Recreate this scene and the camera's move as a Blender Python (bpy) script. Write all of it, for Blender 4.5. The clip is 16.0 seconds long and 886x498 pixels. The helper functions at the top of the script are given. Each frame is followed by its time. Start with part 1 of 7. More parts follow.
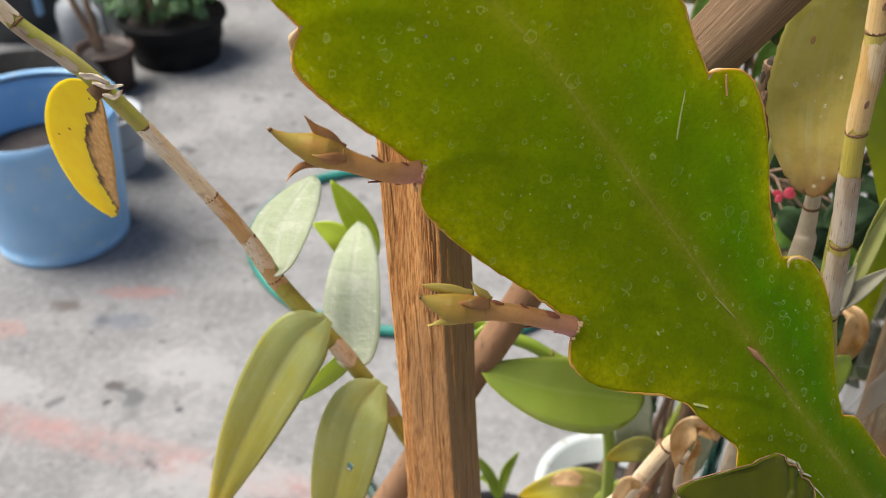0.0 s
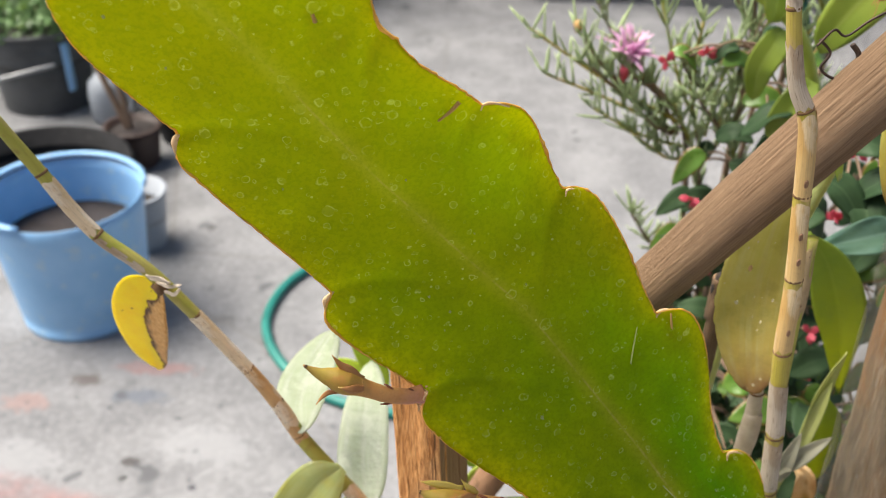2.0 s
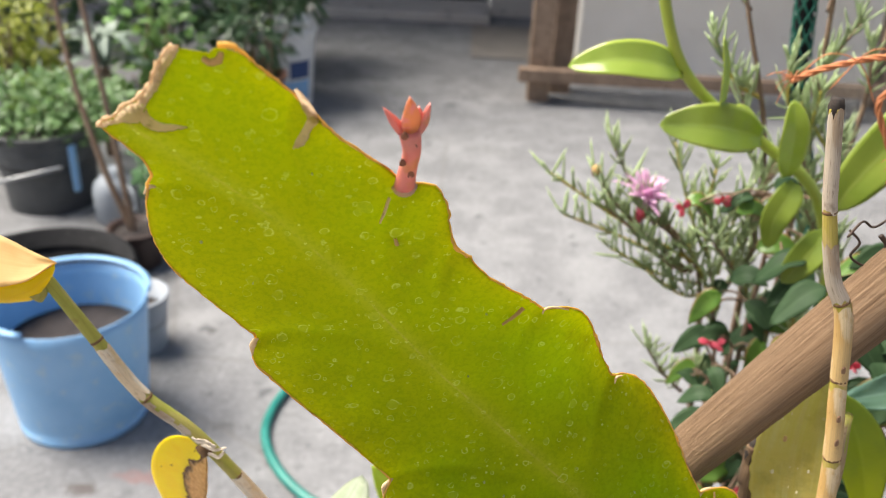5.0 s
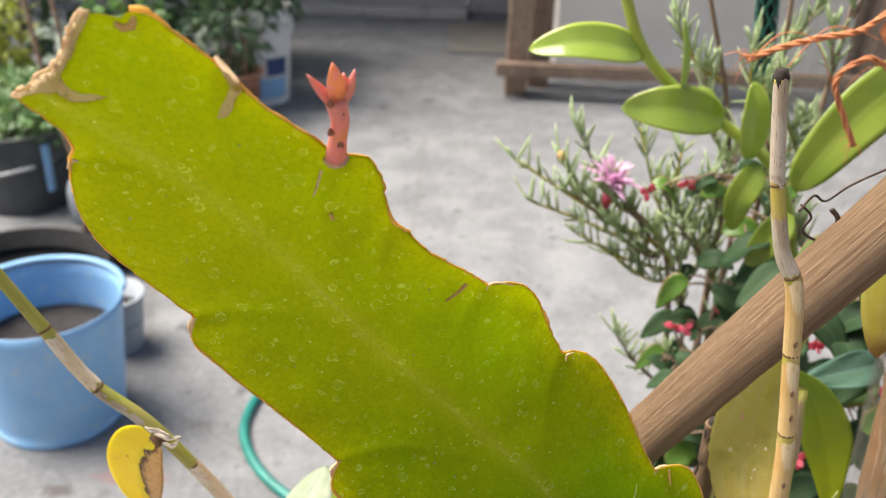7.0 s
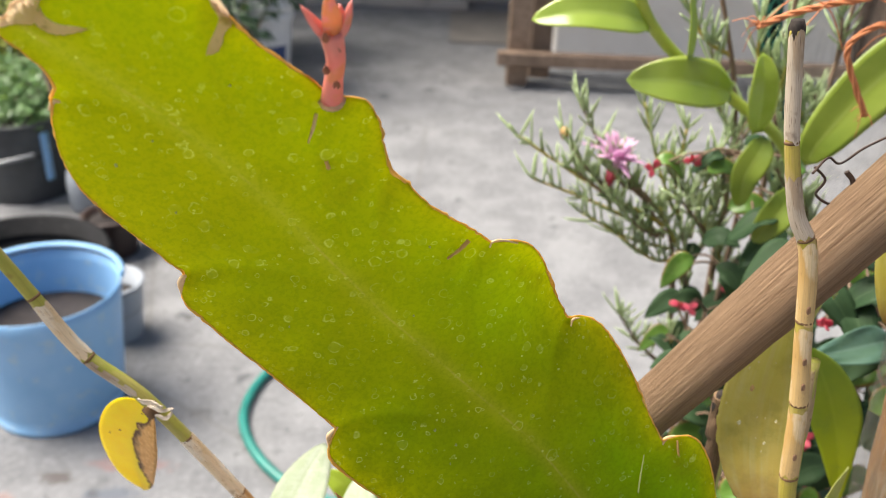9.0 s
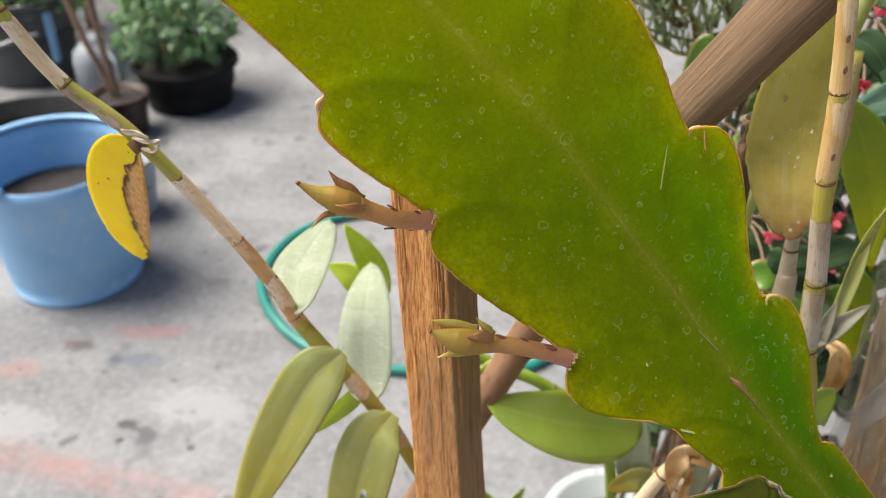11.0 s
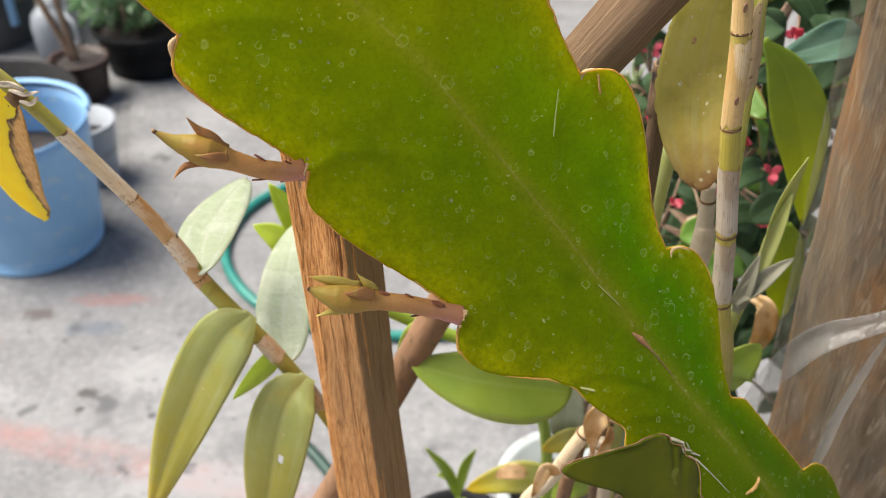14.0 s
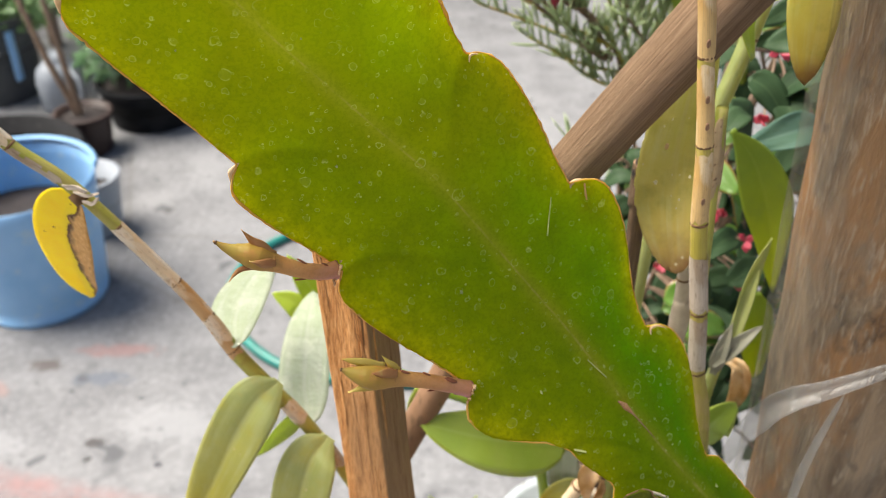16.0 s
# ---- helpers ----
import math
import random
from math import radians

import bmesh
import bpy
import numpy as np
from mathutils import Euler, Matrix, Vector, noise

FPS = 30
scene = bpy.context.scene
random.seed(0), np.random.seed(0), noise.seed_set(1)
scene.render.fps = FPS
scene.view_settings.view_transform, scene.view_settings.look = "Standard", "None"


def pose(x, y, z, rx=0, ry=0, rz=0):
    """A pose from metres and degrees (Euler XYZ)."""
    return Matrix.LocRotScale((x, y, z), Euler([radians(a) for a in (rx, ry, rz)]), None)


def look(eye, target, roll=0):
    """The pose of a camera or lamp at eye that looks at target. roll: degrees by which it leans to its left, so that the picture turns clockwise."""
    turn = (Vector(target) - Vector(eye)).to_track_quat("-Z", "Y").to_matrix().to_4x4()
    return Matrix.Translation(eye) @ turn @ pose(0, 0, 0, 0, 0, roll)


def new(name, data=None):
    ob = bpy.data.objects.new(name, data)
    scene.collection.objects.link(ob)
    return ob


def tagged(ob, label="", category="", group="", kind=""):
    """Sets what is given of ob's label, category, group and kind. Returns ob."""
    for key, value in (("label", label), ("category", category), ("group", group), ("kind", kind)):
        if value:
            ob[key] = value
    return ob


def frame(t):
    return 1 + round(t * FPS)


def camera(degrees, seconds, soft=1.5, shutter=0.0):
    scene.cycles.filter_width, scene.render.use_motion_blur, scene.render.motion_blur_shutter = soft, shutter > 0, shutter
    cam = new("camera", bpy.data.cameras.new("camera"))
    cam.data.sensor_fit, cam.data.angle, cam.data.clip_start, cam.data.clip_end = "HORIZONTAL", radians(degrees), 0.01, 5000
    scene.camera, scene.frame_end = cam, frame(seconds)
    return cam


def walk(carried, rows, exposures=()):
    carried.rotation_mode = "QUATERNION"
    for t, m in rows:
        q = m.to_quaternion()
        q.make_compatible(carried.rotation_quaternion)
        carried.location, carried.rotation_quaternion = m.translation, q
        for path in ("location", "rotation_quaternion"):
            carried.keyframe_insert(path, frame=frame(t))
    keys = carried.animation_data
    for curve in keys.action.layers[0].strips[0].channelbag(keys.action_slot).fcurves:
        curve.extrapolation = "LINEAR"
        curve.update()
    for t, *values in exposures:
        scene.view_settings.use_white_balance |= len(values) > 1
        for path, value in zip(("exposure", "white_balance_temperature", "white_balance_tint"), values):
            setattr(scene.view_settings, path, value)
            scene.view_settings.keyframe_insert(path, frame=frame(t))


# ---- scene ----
cam = camera(53.81, 16.0, soft=0.5)
PATH = [
    (0, (0.0026, 0.0149, 0.9999), (0.0012, 0.2553, 0.8205), 1.13),
    (0.5, (0.0082, -0.0298, 1.0340), (0.0063, 0.2098, 0.8534), 0.94),
    (1, (0.0115, -0.0210, 1.0446), (0.0103, 0.2194, 0.8652), 1.28),
    (1.5, (0.0084, -0.0035, 1.0551), (0.0042, 0.2395, 0.8793), 1.35),
    (2, (0.0054, -0.0058, 1.0810), (-0.0005, 0.2456, 0.9174), 2.02),
    (2.5, (-0.0009, -0.0065, 1.0992), (-0.0049, 0.2517, 0.9466), 2.98),
    (3, (-0.0068, -0.0026, 1.1099), (-0.0099, 0.2598, 0.9646), 3.00),
    (3.5, (-0.0133, 0.0005, 1.1132), (-0.0169, 0.2654, 0.9724), 3.30),
    (3.7, (-0.0139, -0.0002, 1.1166), (-0.0173, 0.2658, 0.9779), 3.12),
    (5.8, (-0.0200, -0.0021, 1.1128), (-0.0245, 0.2651, 0.9765), 2.75),
    (6, (-0.0191, -0.0051, 1.1117), (-0.0227, 0.2616, 0.9744), 2.94),
    (6.5, (-0.0107, -0.0065, 1.1064), (-0.0115, 0.2589, 0.9666), 2.56),
    (7, (-0.0055, -0.0003, 1.1082), (-0.0042, 0.2665, 0.9711), 2.46),
    (7.5, (-0.0063, 0.0060, 1.1081), (-0.0043, 0.2739, 0.9731), 2.76),
    (8, (-0.0066, 0.0088, 1.1044), (-0.0047, 0.2767, 0.9693), 2.89),
    (8.5, (-0.0049, 0.0092, 1.0957), (-0.0034, 0.2754, 0.9574), 3.00),
    (9, (-0.0052, 0.0044, 1.0936), (-0.0040, 0.2701, 0.9543), 2.54),
    (9.5, (-0.0083, -0.0060, 1.0639), (-0.0088, 0.2541, 0.9144), 2.69),
    (9.7, (-0.0102, -0.0090, 1.0520), (-0.0122, 0.2478, 0.8970), 2.18),
    (11.8, (0.0125, -0.0080, 1.0147), (0.0085, 0.2387, 0.8441), 0.50),
    (12, (0.0141, -0.0145, 1.0146), (0.0110, 0.2313, 0.8427), 0.85),
    (12.5, (0.0194, -0.0147, 1.0058), (0.0194, 0.2269, 0.8278), 1.21),
    (13, (0.0276, -0.0037, 1.0078), (0.0274, 0.2360, 0.8275), 1.42),
    (13.5, (0.0329, -0.0007, 1.0074), (0.0336, 0.2400, 0.8284), 1.17),
    (14, (0.0338, 0.0017, 1.0058), (0.0361, 0.2432, 0.8278), 0.79),
    (14.5, (0.0287, 0.0040, 1.0160), (0.0305, 0.2476, 0.8408), 0.83),
    (15, (0.0211, -0.0004, 1.0239), (0.0211, 0.2456, 0.8523), 0.84),
    (15.5, (0.0228, -0.0125, 1.0348), (0.0234, 0.2348, 0.8651), 0.71),
    (16, (0.0268, -0.0273, 1.0475), (0.0313, 0.2220, 0.8806), 0.54),
]
walk(cam, [(t, look(eye, target, roll)) for t, eye, target, roll in PATH], [(0, 0.70, 6750, 9.5), (1.5, 0.80, 6750, 9.5), (3, 1.01, 6750, 9.5), (9, 1.01, 6750, 9.5), (10.5, 0.87, 6750, 9.5), (12.5, 0.80, 6750, 9.5), (14.5, 0.93, 6750, 9.5), (16, 0.96, 6750, 9.5)])
cam.data.dof.use_dof = True
cam.data.dof.focus_distance = 0.275
cam.data.dof.aperture_fstop = 16.0

# ---------------------------------------------------------------- light
world = bpy.data.worlds.new("sky")
scene.world = world
world.use_nodes = True
wn = world.node_tree.nodes
sky = wn.new("ShaderNodeTexSky")
sky.sky_type = "NISHITA"
sky.sun_disc = False
sky.sun_elevation = radians(58)
sky.sun_rotation = radians(-76)
sky.air_density, sky.dust_density, sky.ozone_density = 1.0, 3.0, 1.0
wn["Background"].inputs["Strength"].default_value = 0.08
world.node_tree.links.new(sky.outputs[0], wn["Background"].inputs["Color"])
sun_data = bpy.data.lights.new("sun", "SUN")
sun_data.energy = 4.6
sun_data.angle = radians(44)
sun_data.color = (1.0, 0.95, 0.88)
sun = new("sun", sun_data)
sun.matrix_world = look((-2.0, 0.5, 3.3), (0, 0, 0))


# ---------------------------------------------------------------- mesh helpers
def part(name, bm, material, parent=None, label="", smooth=True):
    me = bpy.data.meshes.new(name)
    bm.normal_update()
    bm.to_mesh(me)
    bm.free()
    if smooth:
        for p in me.polygons:
            p.use_smooth = True
    me.materials.append(material)
    ob = new(name, me)
    if parent is not None:
        ob.parent = parent
        if parent.type == "EMPTY":
            ob.matrix_parent_inverse = Matrix.Translation(-parent.location)
    if label:
        ob["label"] = label
    return ob


def thing(name, at, label, category, group="", kind=""):
    ob = new(name)
    ob.empty_display_size = 0.02
    ob.location = at
    return tagged(ob, label, category, group, kind)


def spline(pts, n):
    """n points on a smooth curve through pts."""
    pts = [Vector(p) for p in pts]
    ext = [2 * pts[0] - pts[1]] + pts + [2 * pts[-1] - pts[-2]]
    out = []
    for k in range(n):
        f = k / (n - 1) * (len(pts) - 1)
        i = min(int(f), len(pts) - 2)
        u = f - i
        a, b, c, d = ext[i:i + 4]
        out.append(0.5 * ((2 * b) + (c - a) * u + (2 * a - 5 * b + 4 * c - d) * u * u + (3 * b - a - 3 * c + d) * u ** 3))
    return out


def lerp_list(vals, v):
    f = v * (len(vals) - 1)
    i = min(int(f), len(vals) - 2)
    return vals[i] + (vals[i + 1] - vals[i]) * (f - i)


def tube(bm, pts, radii, sides=10, flat=1.0, jitter=0.0, caps=True):
    """A swept round bar; radii is a list spread along the points."""
    uv = bm.loops.layers.uv.verify()
    n = len(pts)
    ref = Vector((0.31, -0.9, 0.17)).normalized()
    rings, dist = [], 0.0
    lens = []
    for i, p in enumerate(pts):
        t = (pts[min(i + 1, n - 1)] - pts[max(i - 1, 0)]).normalized()
        a = t.cross(ref)
        if a.length < 1e-4:
            a = t.orthogonal()
        a.normalize()
        b = t.cross(a).normalized()
        if i:
            dist += (p - pts[i - 1]).length
        lens.append(dist)
        r = lerp_list(radii, i / (n - 1))
        ring = []
        for k in range(sides):
            ang = 2 * math.pi * k / sides
            rr = r * (1 + (random.uniform(-jitter, jitter) if jitter else 0))
            ring.append(bm.verts.new(p + a * (math.cos(ang) * rr) + b * (math.sin(ang) * rr * flat)))
        rings.append(ring)
    for i in range(n - 1):
        for k in range(sides):
            k2 = (k + 1) % sides
            f = bm.faces.new((rings[i][k], rings[i][k2], rings[i + 1][k2], rings[i + 1][k]))
            for loop, (uu, vv) in zip(f.loops, ((k, lens[i]), (k + 1, lens[i]), (k + 1, lens[i + 1]), (k, lens[i + 1]))):
                loop[uv].uv = (uu / sides, vv)
    if caps:
        bm.faces.new(rings[0][::-1])
        bm.faces.new(rings[-1])
    return bm


def blade(bm, pts, hw, hint, peak=0.45, sharp=0.8, fold=0.25, thick=0.0008, n=18, m=8, curl=0.0, wave=0.0, seed=0, stem=0.06, fade=1.0):
    """A leaf blade along pts: half width hw, its face towards hint, folded along the midrib."""
    uv = bm.loops.layers.uv.verify()
    c = spline(pts, n)
    hint = Vector(hint).normalized()
    e = math.log(0.5) / math.log(peak)
    top, bot = [], []
    for i, p in enumerate(c):
        v = i / (n - 1)
        t = (c[min(i + 1, n - 1)] - c[max(i - 1, 0)]).normalized()
        s = t.cross(hint).normalized()
        nn = s.cross(t).normalized()
        w = hw * max(math.sin(math.pi * v ** e), 0.0) ** sharp
        w = max(w, hw * stem * (1 - v) + hw * 0.015)
        rt, rb = [], []
        for k in range(m + 1):
            u = 2 * k / m - 1
            lift = fold * abs(u) * w + curl * u * u * w + wave * hw * u * u * math.sin(9 * v + 3 * u + seed)
            th = thick * (1 - 0.75 * abs(u)) * 0.5 + 0.00008
            q = p + s * (u * w) + nn * lift
            rt.append(bm.verts.new(q + nn * th))
            rb.append(bm.verts.new(q - nn * th))
        top.append(rt)
        bot.append(rb)

    def face(vs, co):
        f = bm.faces.new(vs)
        for loop, q in zip(f.loops, co):
            loop[uv].uv = q

    for i in range(n - 1):
        v0, v1 = i / (n - 1), (i + 1) / (n - 1)
        for k in range(m):
            u0, u1 = k / m, (k + 1) / m
            face((top[i][k], top[i][k + 1], top[i + 1][k + 1], top[i + 1][k]), ((u0, v0), (u1, v0), (u1, v1), (u0, v1)))
            face((bot[i][k], bot[i + 1][k], bot[i + 1][k + 1], bot[i][k + 1]), ((u0, v0), (u0, v1), (u1, v1), (u1, v0)))
        for k, a in ((0, 0.0), (m, 1.0)):
            face((top[i][k], top[i + 1][k], bot[i + 1][k], bot[i][k]), ((a, v0), (a, v1), (a, v1), (a, v0)))
    for i in (0, n - 1):
        for k in range(m):
            face((top[i][k], top[i][k + 1], bot[i][k + 1], bot[i][k]), ((0.5, i / (n - 1)),) * 4)
    bmesh.ops.recalc_face_normals(bm, faces=bm.faces)
    return bm


def lathe(bm, profile, segs=40, at=(0, 0, 0), wob=0.0):
    """A turned body: profile of (radius, height) pairs, closed on itself where radius is 0."""
    at = Vector(at)
    rings = []
    for r, z in profile:
        if r < 1e-6:
            rings.append([bm.verts.new(at + Vector((0, 0, z)))])
        else:
            rings.append([bm.verts.new(at + Vector((math.cos(2 * math.pi * k / segs) * r * (1 + wob * math.sin(4 * math.pi * k / segs + 1)), math.sin(2 * math.pi * k / segs) * r, z))) for k in range(segs)])
    for a, b in zip(rings, rings[1:]):
        for k in range(segs):
            k2 = (k + 1) % segs
            if len(a) == 1 and len(b) == 1:
                continue
            if len(a) == 1:
                bm.faces.new((a[0], b[k2], b[k]))
            elif len(b) == 1:
                bm.faces.new((a[k], a[k2], b[0]))
            else:
                bm.faces.new((a[k], a[k2], b[k2], b[k]))
    return bm


def box(bm, lo, hi, bevel=0.0):
    vs = [bm.verts.new((x, y, z)) for x in (lo[0], hi[0]) for y in (lo[1], hi[1]) for z in (lo[2], hi[2])]
    fs = [bm.faces.new([vs[i] for i in q]) for q in ((0, 1, 3, 2), (4, 6, 7, 5), (0, 4, 5, 1), (2, 3, 7, 6), (0, 2, 6, 4), (1, 5, 7, 3))]
    if bevel:
        bmesh.ops.bevel(bm, geom=list({e for f in fs for e in f.edges}), offset=bevel, segments=2, affect="EDGES", profile=0.6)
    return bm


def B():
    return bmesh.new()


# ---------------------------------------------------------------- materials
class Nodes:
    def __init__(self, name):
        self.m = bpy.data.materials.new(name)
        self.m.use_nodes = True
        self.t = self.m.node_tree
        self.p = self.t.nodes["Principled BSDF"]
        self.out = self.t.nodes["Material Output"]

    def add(self, kind, **values):
        n = self.t.nodes.new("ShaderNode" + kind)
        for k, v in values.items():
            setattr(n, k, v)
        return n

    def link(self, a, b):
        self.t.links.new(a, b)

    def put(self, node, **ins):
        for k, v in ins.items():
            s = node.inputs[k.replace("_", " ")]
            if isinstance(v, bpy.types.NodeSocket):
                self.link(v, s)
            else:
                s.default_value = v
        return node

    def coords(self, which="Object", scale=(1, 1, 1)):
        c = self.add("TexCoord")
        mp = self.add("Mapping")
        mp.inputs["Scale"].default_value = scale
        self.link(c.outputs[which], mp.inputs["Vector"])
        return mp.outputs[0]

    def noise(self, vec, scale, detail=4.0, rough=0.55, dist=0.0):
        n = self.add("TexNoise")
        self.put(n, Vector=vec, Scale=scale, Detail=detail, Roughness=rough, Distortion=dist)
        return n.outputs["Fac"]

    def ramp(self, fac, stops):
        r = self.add("ValToRGB")
        el = r.color_ramp.elements
        while len(el) < len(stops):
            el.new(0.5)
        for e, (p, col) in zip(el, stops):
            e.position = p
            e.color = (*col, 1) if not isinstance(col, float) else (col, col, col, 1)
        self.link(fac, r.inputs[0])
        return r.outputs[0]

    def mix(self, fac, a, b, mode="MIX"):
        n = self.add("MixRGB")
        n.blend_type = mode
        for k, v in zip(("Fac", "Color1", "Color2"), (fac, a, b)):
            s = n.inputs[k]
            if isinstance(v, bpy.types.NodeSocket):
                self.link(v, s)
            else:
                s.default_value = v if k == "Fac" else (*v, 1)
        return n.outputs[0]

    def math(self, op, a, b=0.0, c=0.0):
        n = self.add("Math")
        n.operation = op
        for i, v in enumerate((a, b, c)):
            if isinstance(v, bpy.types.NodeSocket):
                self.link(v, n.inputs[i])
            else:
                n.inputs[i].default_value = v
        return n.outputs[0]

    def sep(self, vec):
        n = self.add("SeparateXYZ")
        self.link(vec, n.inputs[0])
        return n.outputs

    def bump(self, height, strength, distance=0.001):
        n = self.add("Bump")
        self.put(n, Height=height, Strength=strength, Distance=distance)
        self.link(n.outputs[0], self.p.inputs["Normal"])

    def rand(self):
        return self.add("NewGeometry").outputs["Random Per Island"]

    def translucent(self, colour, fac):
        tr = self.add("BsdfTranslucent")
        if isinstance(colour, bpy.types.NodeSocket):
            self.link(colour, tr.inputs[0])
        else:
            tr.inputs[0].default_value = (*colour, 1)
        mx = self.add("MixShader")
        mx.inputs[0].default_value = fac
        self.link(self.p.outputs[0], mx.inputs[1])
        self.link(tr.outputs[0], mx.inputs[2])
        self.link(mx.outputs[0], self.out.inputs[0])


def surface(name, c1, c2, scale=30.0, rough=0.6, bump=0.15, bscale=None, stretch=(1, 1, 1), c3=None, at3=0.62, scale3=None, metal=0.0, spec=0.5, dist=0.0, trans=0.0, tcol=None, bdist=0.001):
    """A material with two scales of colour variation and fine relief."""
    m = Nodes(name)
    v = m.coords("Object", stretch)
    a = m.noise(v, scale, 5.0, 0.6, dist)
    col = m.mix(m.ramp(a, [(0.3, 0.0), (0.7, 1.0)]), c1, c2)
    if c3:
        b = m.noise(v, scale3 or scale * 4, 3.0, 0.5)
        col = m.mix(m.ramp(b, [(at3, 0.0), (at3 + 0.1, 1.0)]), col, c3)
    m.put(m.p, Base_Color=col, Metallic=metal, Specular_IOR_Level=spec)
    m.put(m.p, Roughness=m.math("MULTIPLY_ADD", a, 0.25, rough - 0.12))
    if bump:
        m.bump(m.noise(v, bscale or scale * 5, 6.0, 0.65), bump, bdist)
    if trans:
        m.translucent(tcol or c2, trans)
    return m.m


def leafy(name, c1, c2, rib, edge=None, rough=0.4, trans=0.3, tcol=(0.3, 0.4, 0.03), spots=0.0, spotcol=(0.5, 0.45, 0.3), tipcol=None, vary=0.0, veins=40.0, spec=0.5, grad=None, stain=None, pale_streak=None, streak_k=0.7, blister=0.0):
    """A leaf: colour along and across the blade, a paler or darker rib, fine lengthwise veins."""
    m = Nodes(name)
    uv = m.coords("UV")
    u, v, _ = m.sep(uv)
    ob = m.coords("Object")
    a = m.noise(ob, 45.0, 4.0)
    col = m.mix(m.ramp(a, [(0.3, 0.0), (0.7, 1.0)]), c1, c2)
    d = m.math("ABSOLUTE", m.math("SUBTRACT", u, 0.5))
    ribf = m.ramp(d, [(0.0, 0.55), (0.05, 0.0)])
    col = m.mix(ribf, col, rib)
    lines = m.math("SINE", m.math("MULTIPLY", u, veins * 3.1416))
    col = m.mix(m.math("MULTIPLY_ADD", lines, 0.035, 0.035), col, rib)
    if grad:
        col = m.mix(m.ramp(m.math("ADD", v, m.math("MULTIPLY_ADD", m.noise(ob, 55.0), 0.4, -0.2)), [(0.25, 0.0), (0.95, 1.0)]), col, grad)
    if stain:
        col = m.mix(m.math("MULTIPLY", m.ramp(m.noise(ob, 75.0, 5.0, 0.65), [(0.52, 0.0), (0.66, 0.7)]), 0.8), col, stain)
    # pale lengthwise streaks; on olive and pale leaves they paint in the sheen
    if pale_streak:
        streaky = m.noise(m.coords("UV", (5.0, 1.2, 1)), 1.3, 5.0, 0.6, 0.4)
        col = m.mix(m.math("MULTIPLY", m.ramp(streaky, [(0.42, 0.0), (0.66, streak_k)]), m.ramp(m.noise(ob, 120.0, 4.0, 0.6), [(0.35, 0.4), (0.6, 1.0)])), col, pale_streak)
    if edge:
        col = m.mix(m.ramp(d, [(0.40, 0.0), (0.5, 1.0)]), col, edge)
    if tipcol:
        tn = m.math("ADD", v, m.math("MULTIPLY_ADD", m.noise(ob, 90.0), 0.3, -0.15))
        col = m.mix(m.ramp(tn, [(0.8, 0.0), (0.98, 1.0)]), col, tipcol)
    if spots:
        s = m.add("TexVoronoi")
        m.put(s, Vector=ob, Scale=230.0)
        sp = m.math("MULTIPLY", m.ramp(s.outputs["Distance"], [(0.12, 1.0), (0.2, 0.0)]), m.ramp(m.noise(ob, 60.0), [(0.55, 0.0), (0.65, 1.0)]))
        col = m.mix(m.math("MULTIPLY", sp, spots), col, spotcol)
    if vary:
        col = m.mix(vary, col, m.ramp(m.rand(), [(0.0, tuple(0.5 * x for x in c1)), (1.0, tuple(min(1.6 * x, 1) for x in c2))]))
    m.put(m.p, Base_Color=col, Roughness=m.math("MULTIPLY_ADD", a, 0.3, rough - 0.15), Specular_IOR_Level=spec)
    if blister:
        bl = m.math("ADD", m.noise(ob, 130.0, 3.0, 0.55), m.math("MULTIPLY", m.noise(ob, 420.0, 3.0), 0.4))
        m.bump(m.math("ADD", bl, m.math("MULTIPLY", lines, 0.02)), blister, 0.0022)
    else:
        m.bump(m.math("ADD", m.math("MULTIPLY", lines, 0.08), m.noise(ob, 350.0, 4.0)), 0.12, 0.0006)
    m.translucent(m.mix(0.35, col, tcol), trans)
    return m.m


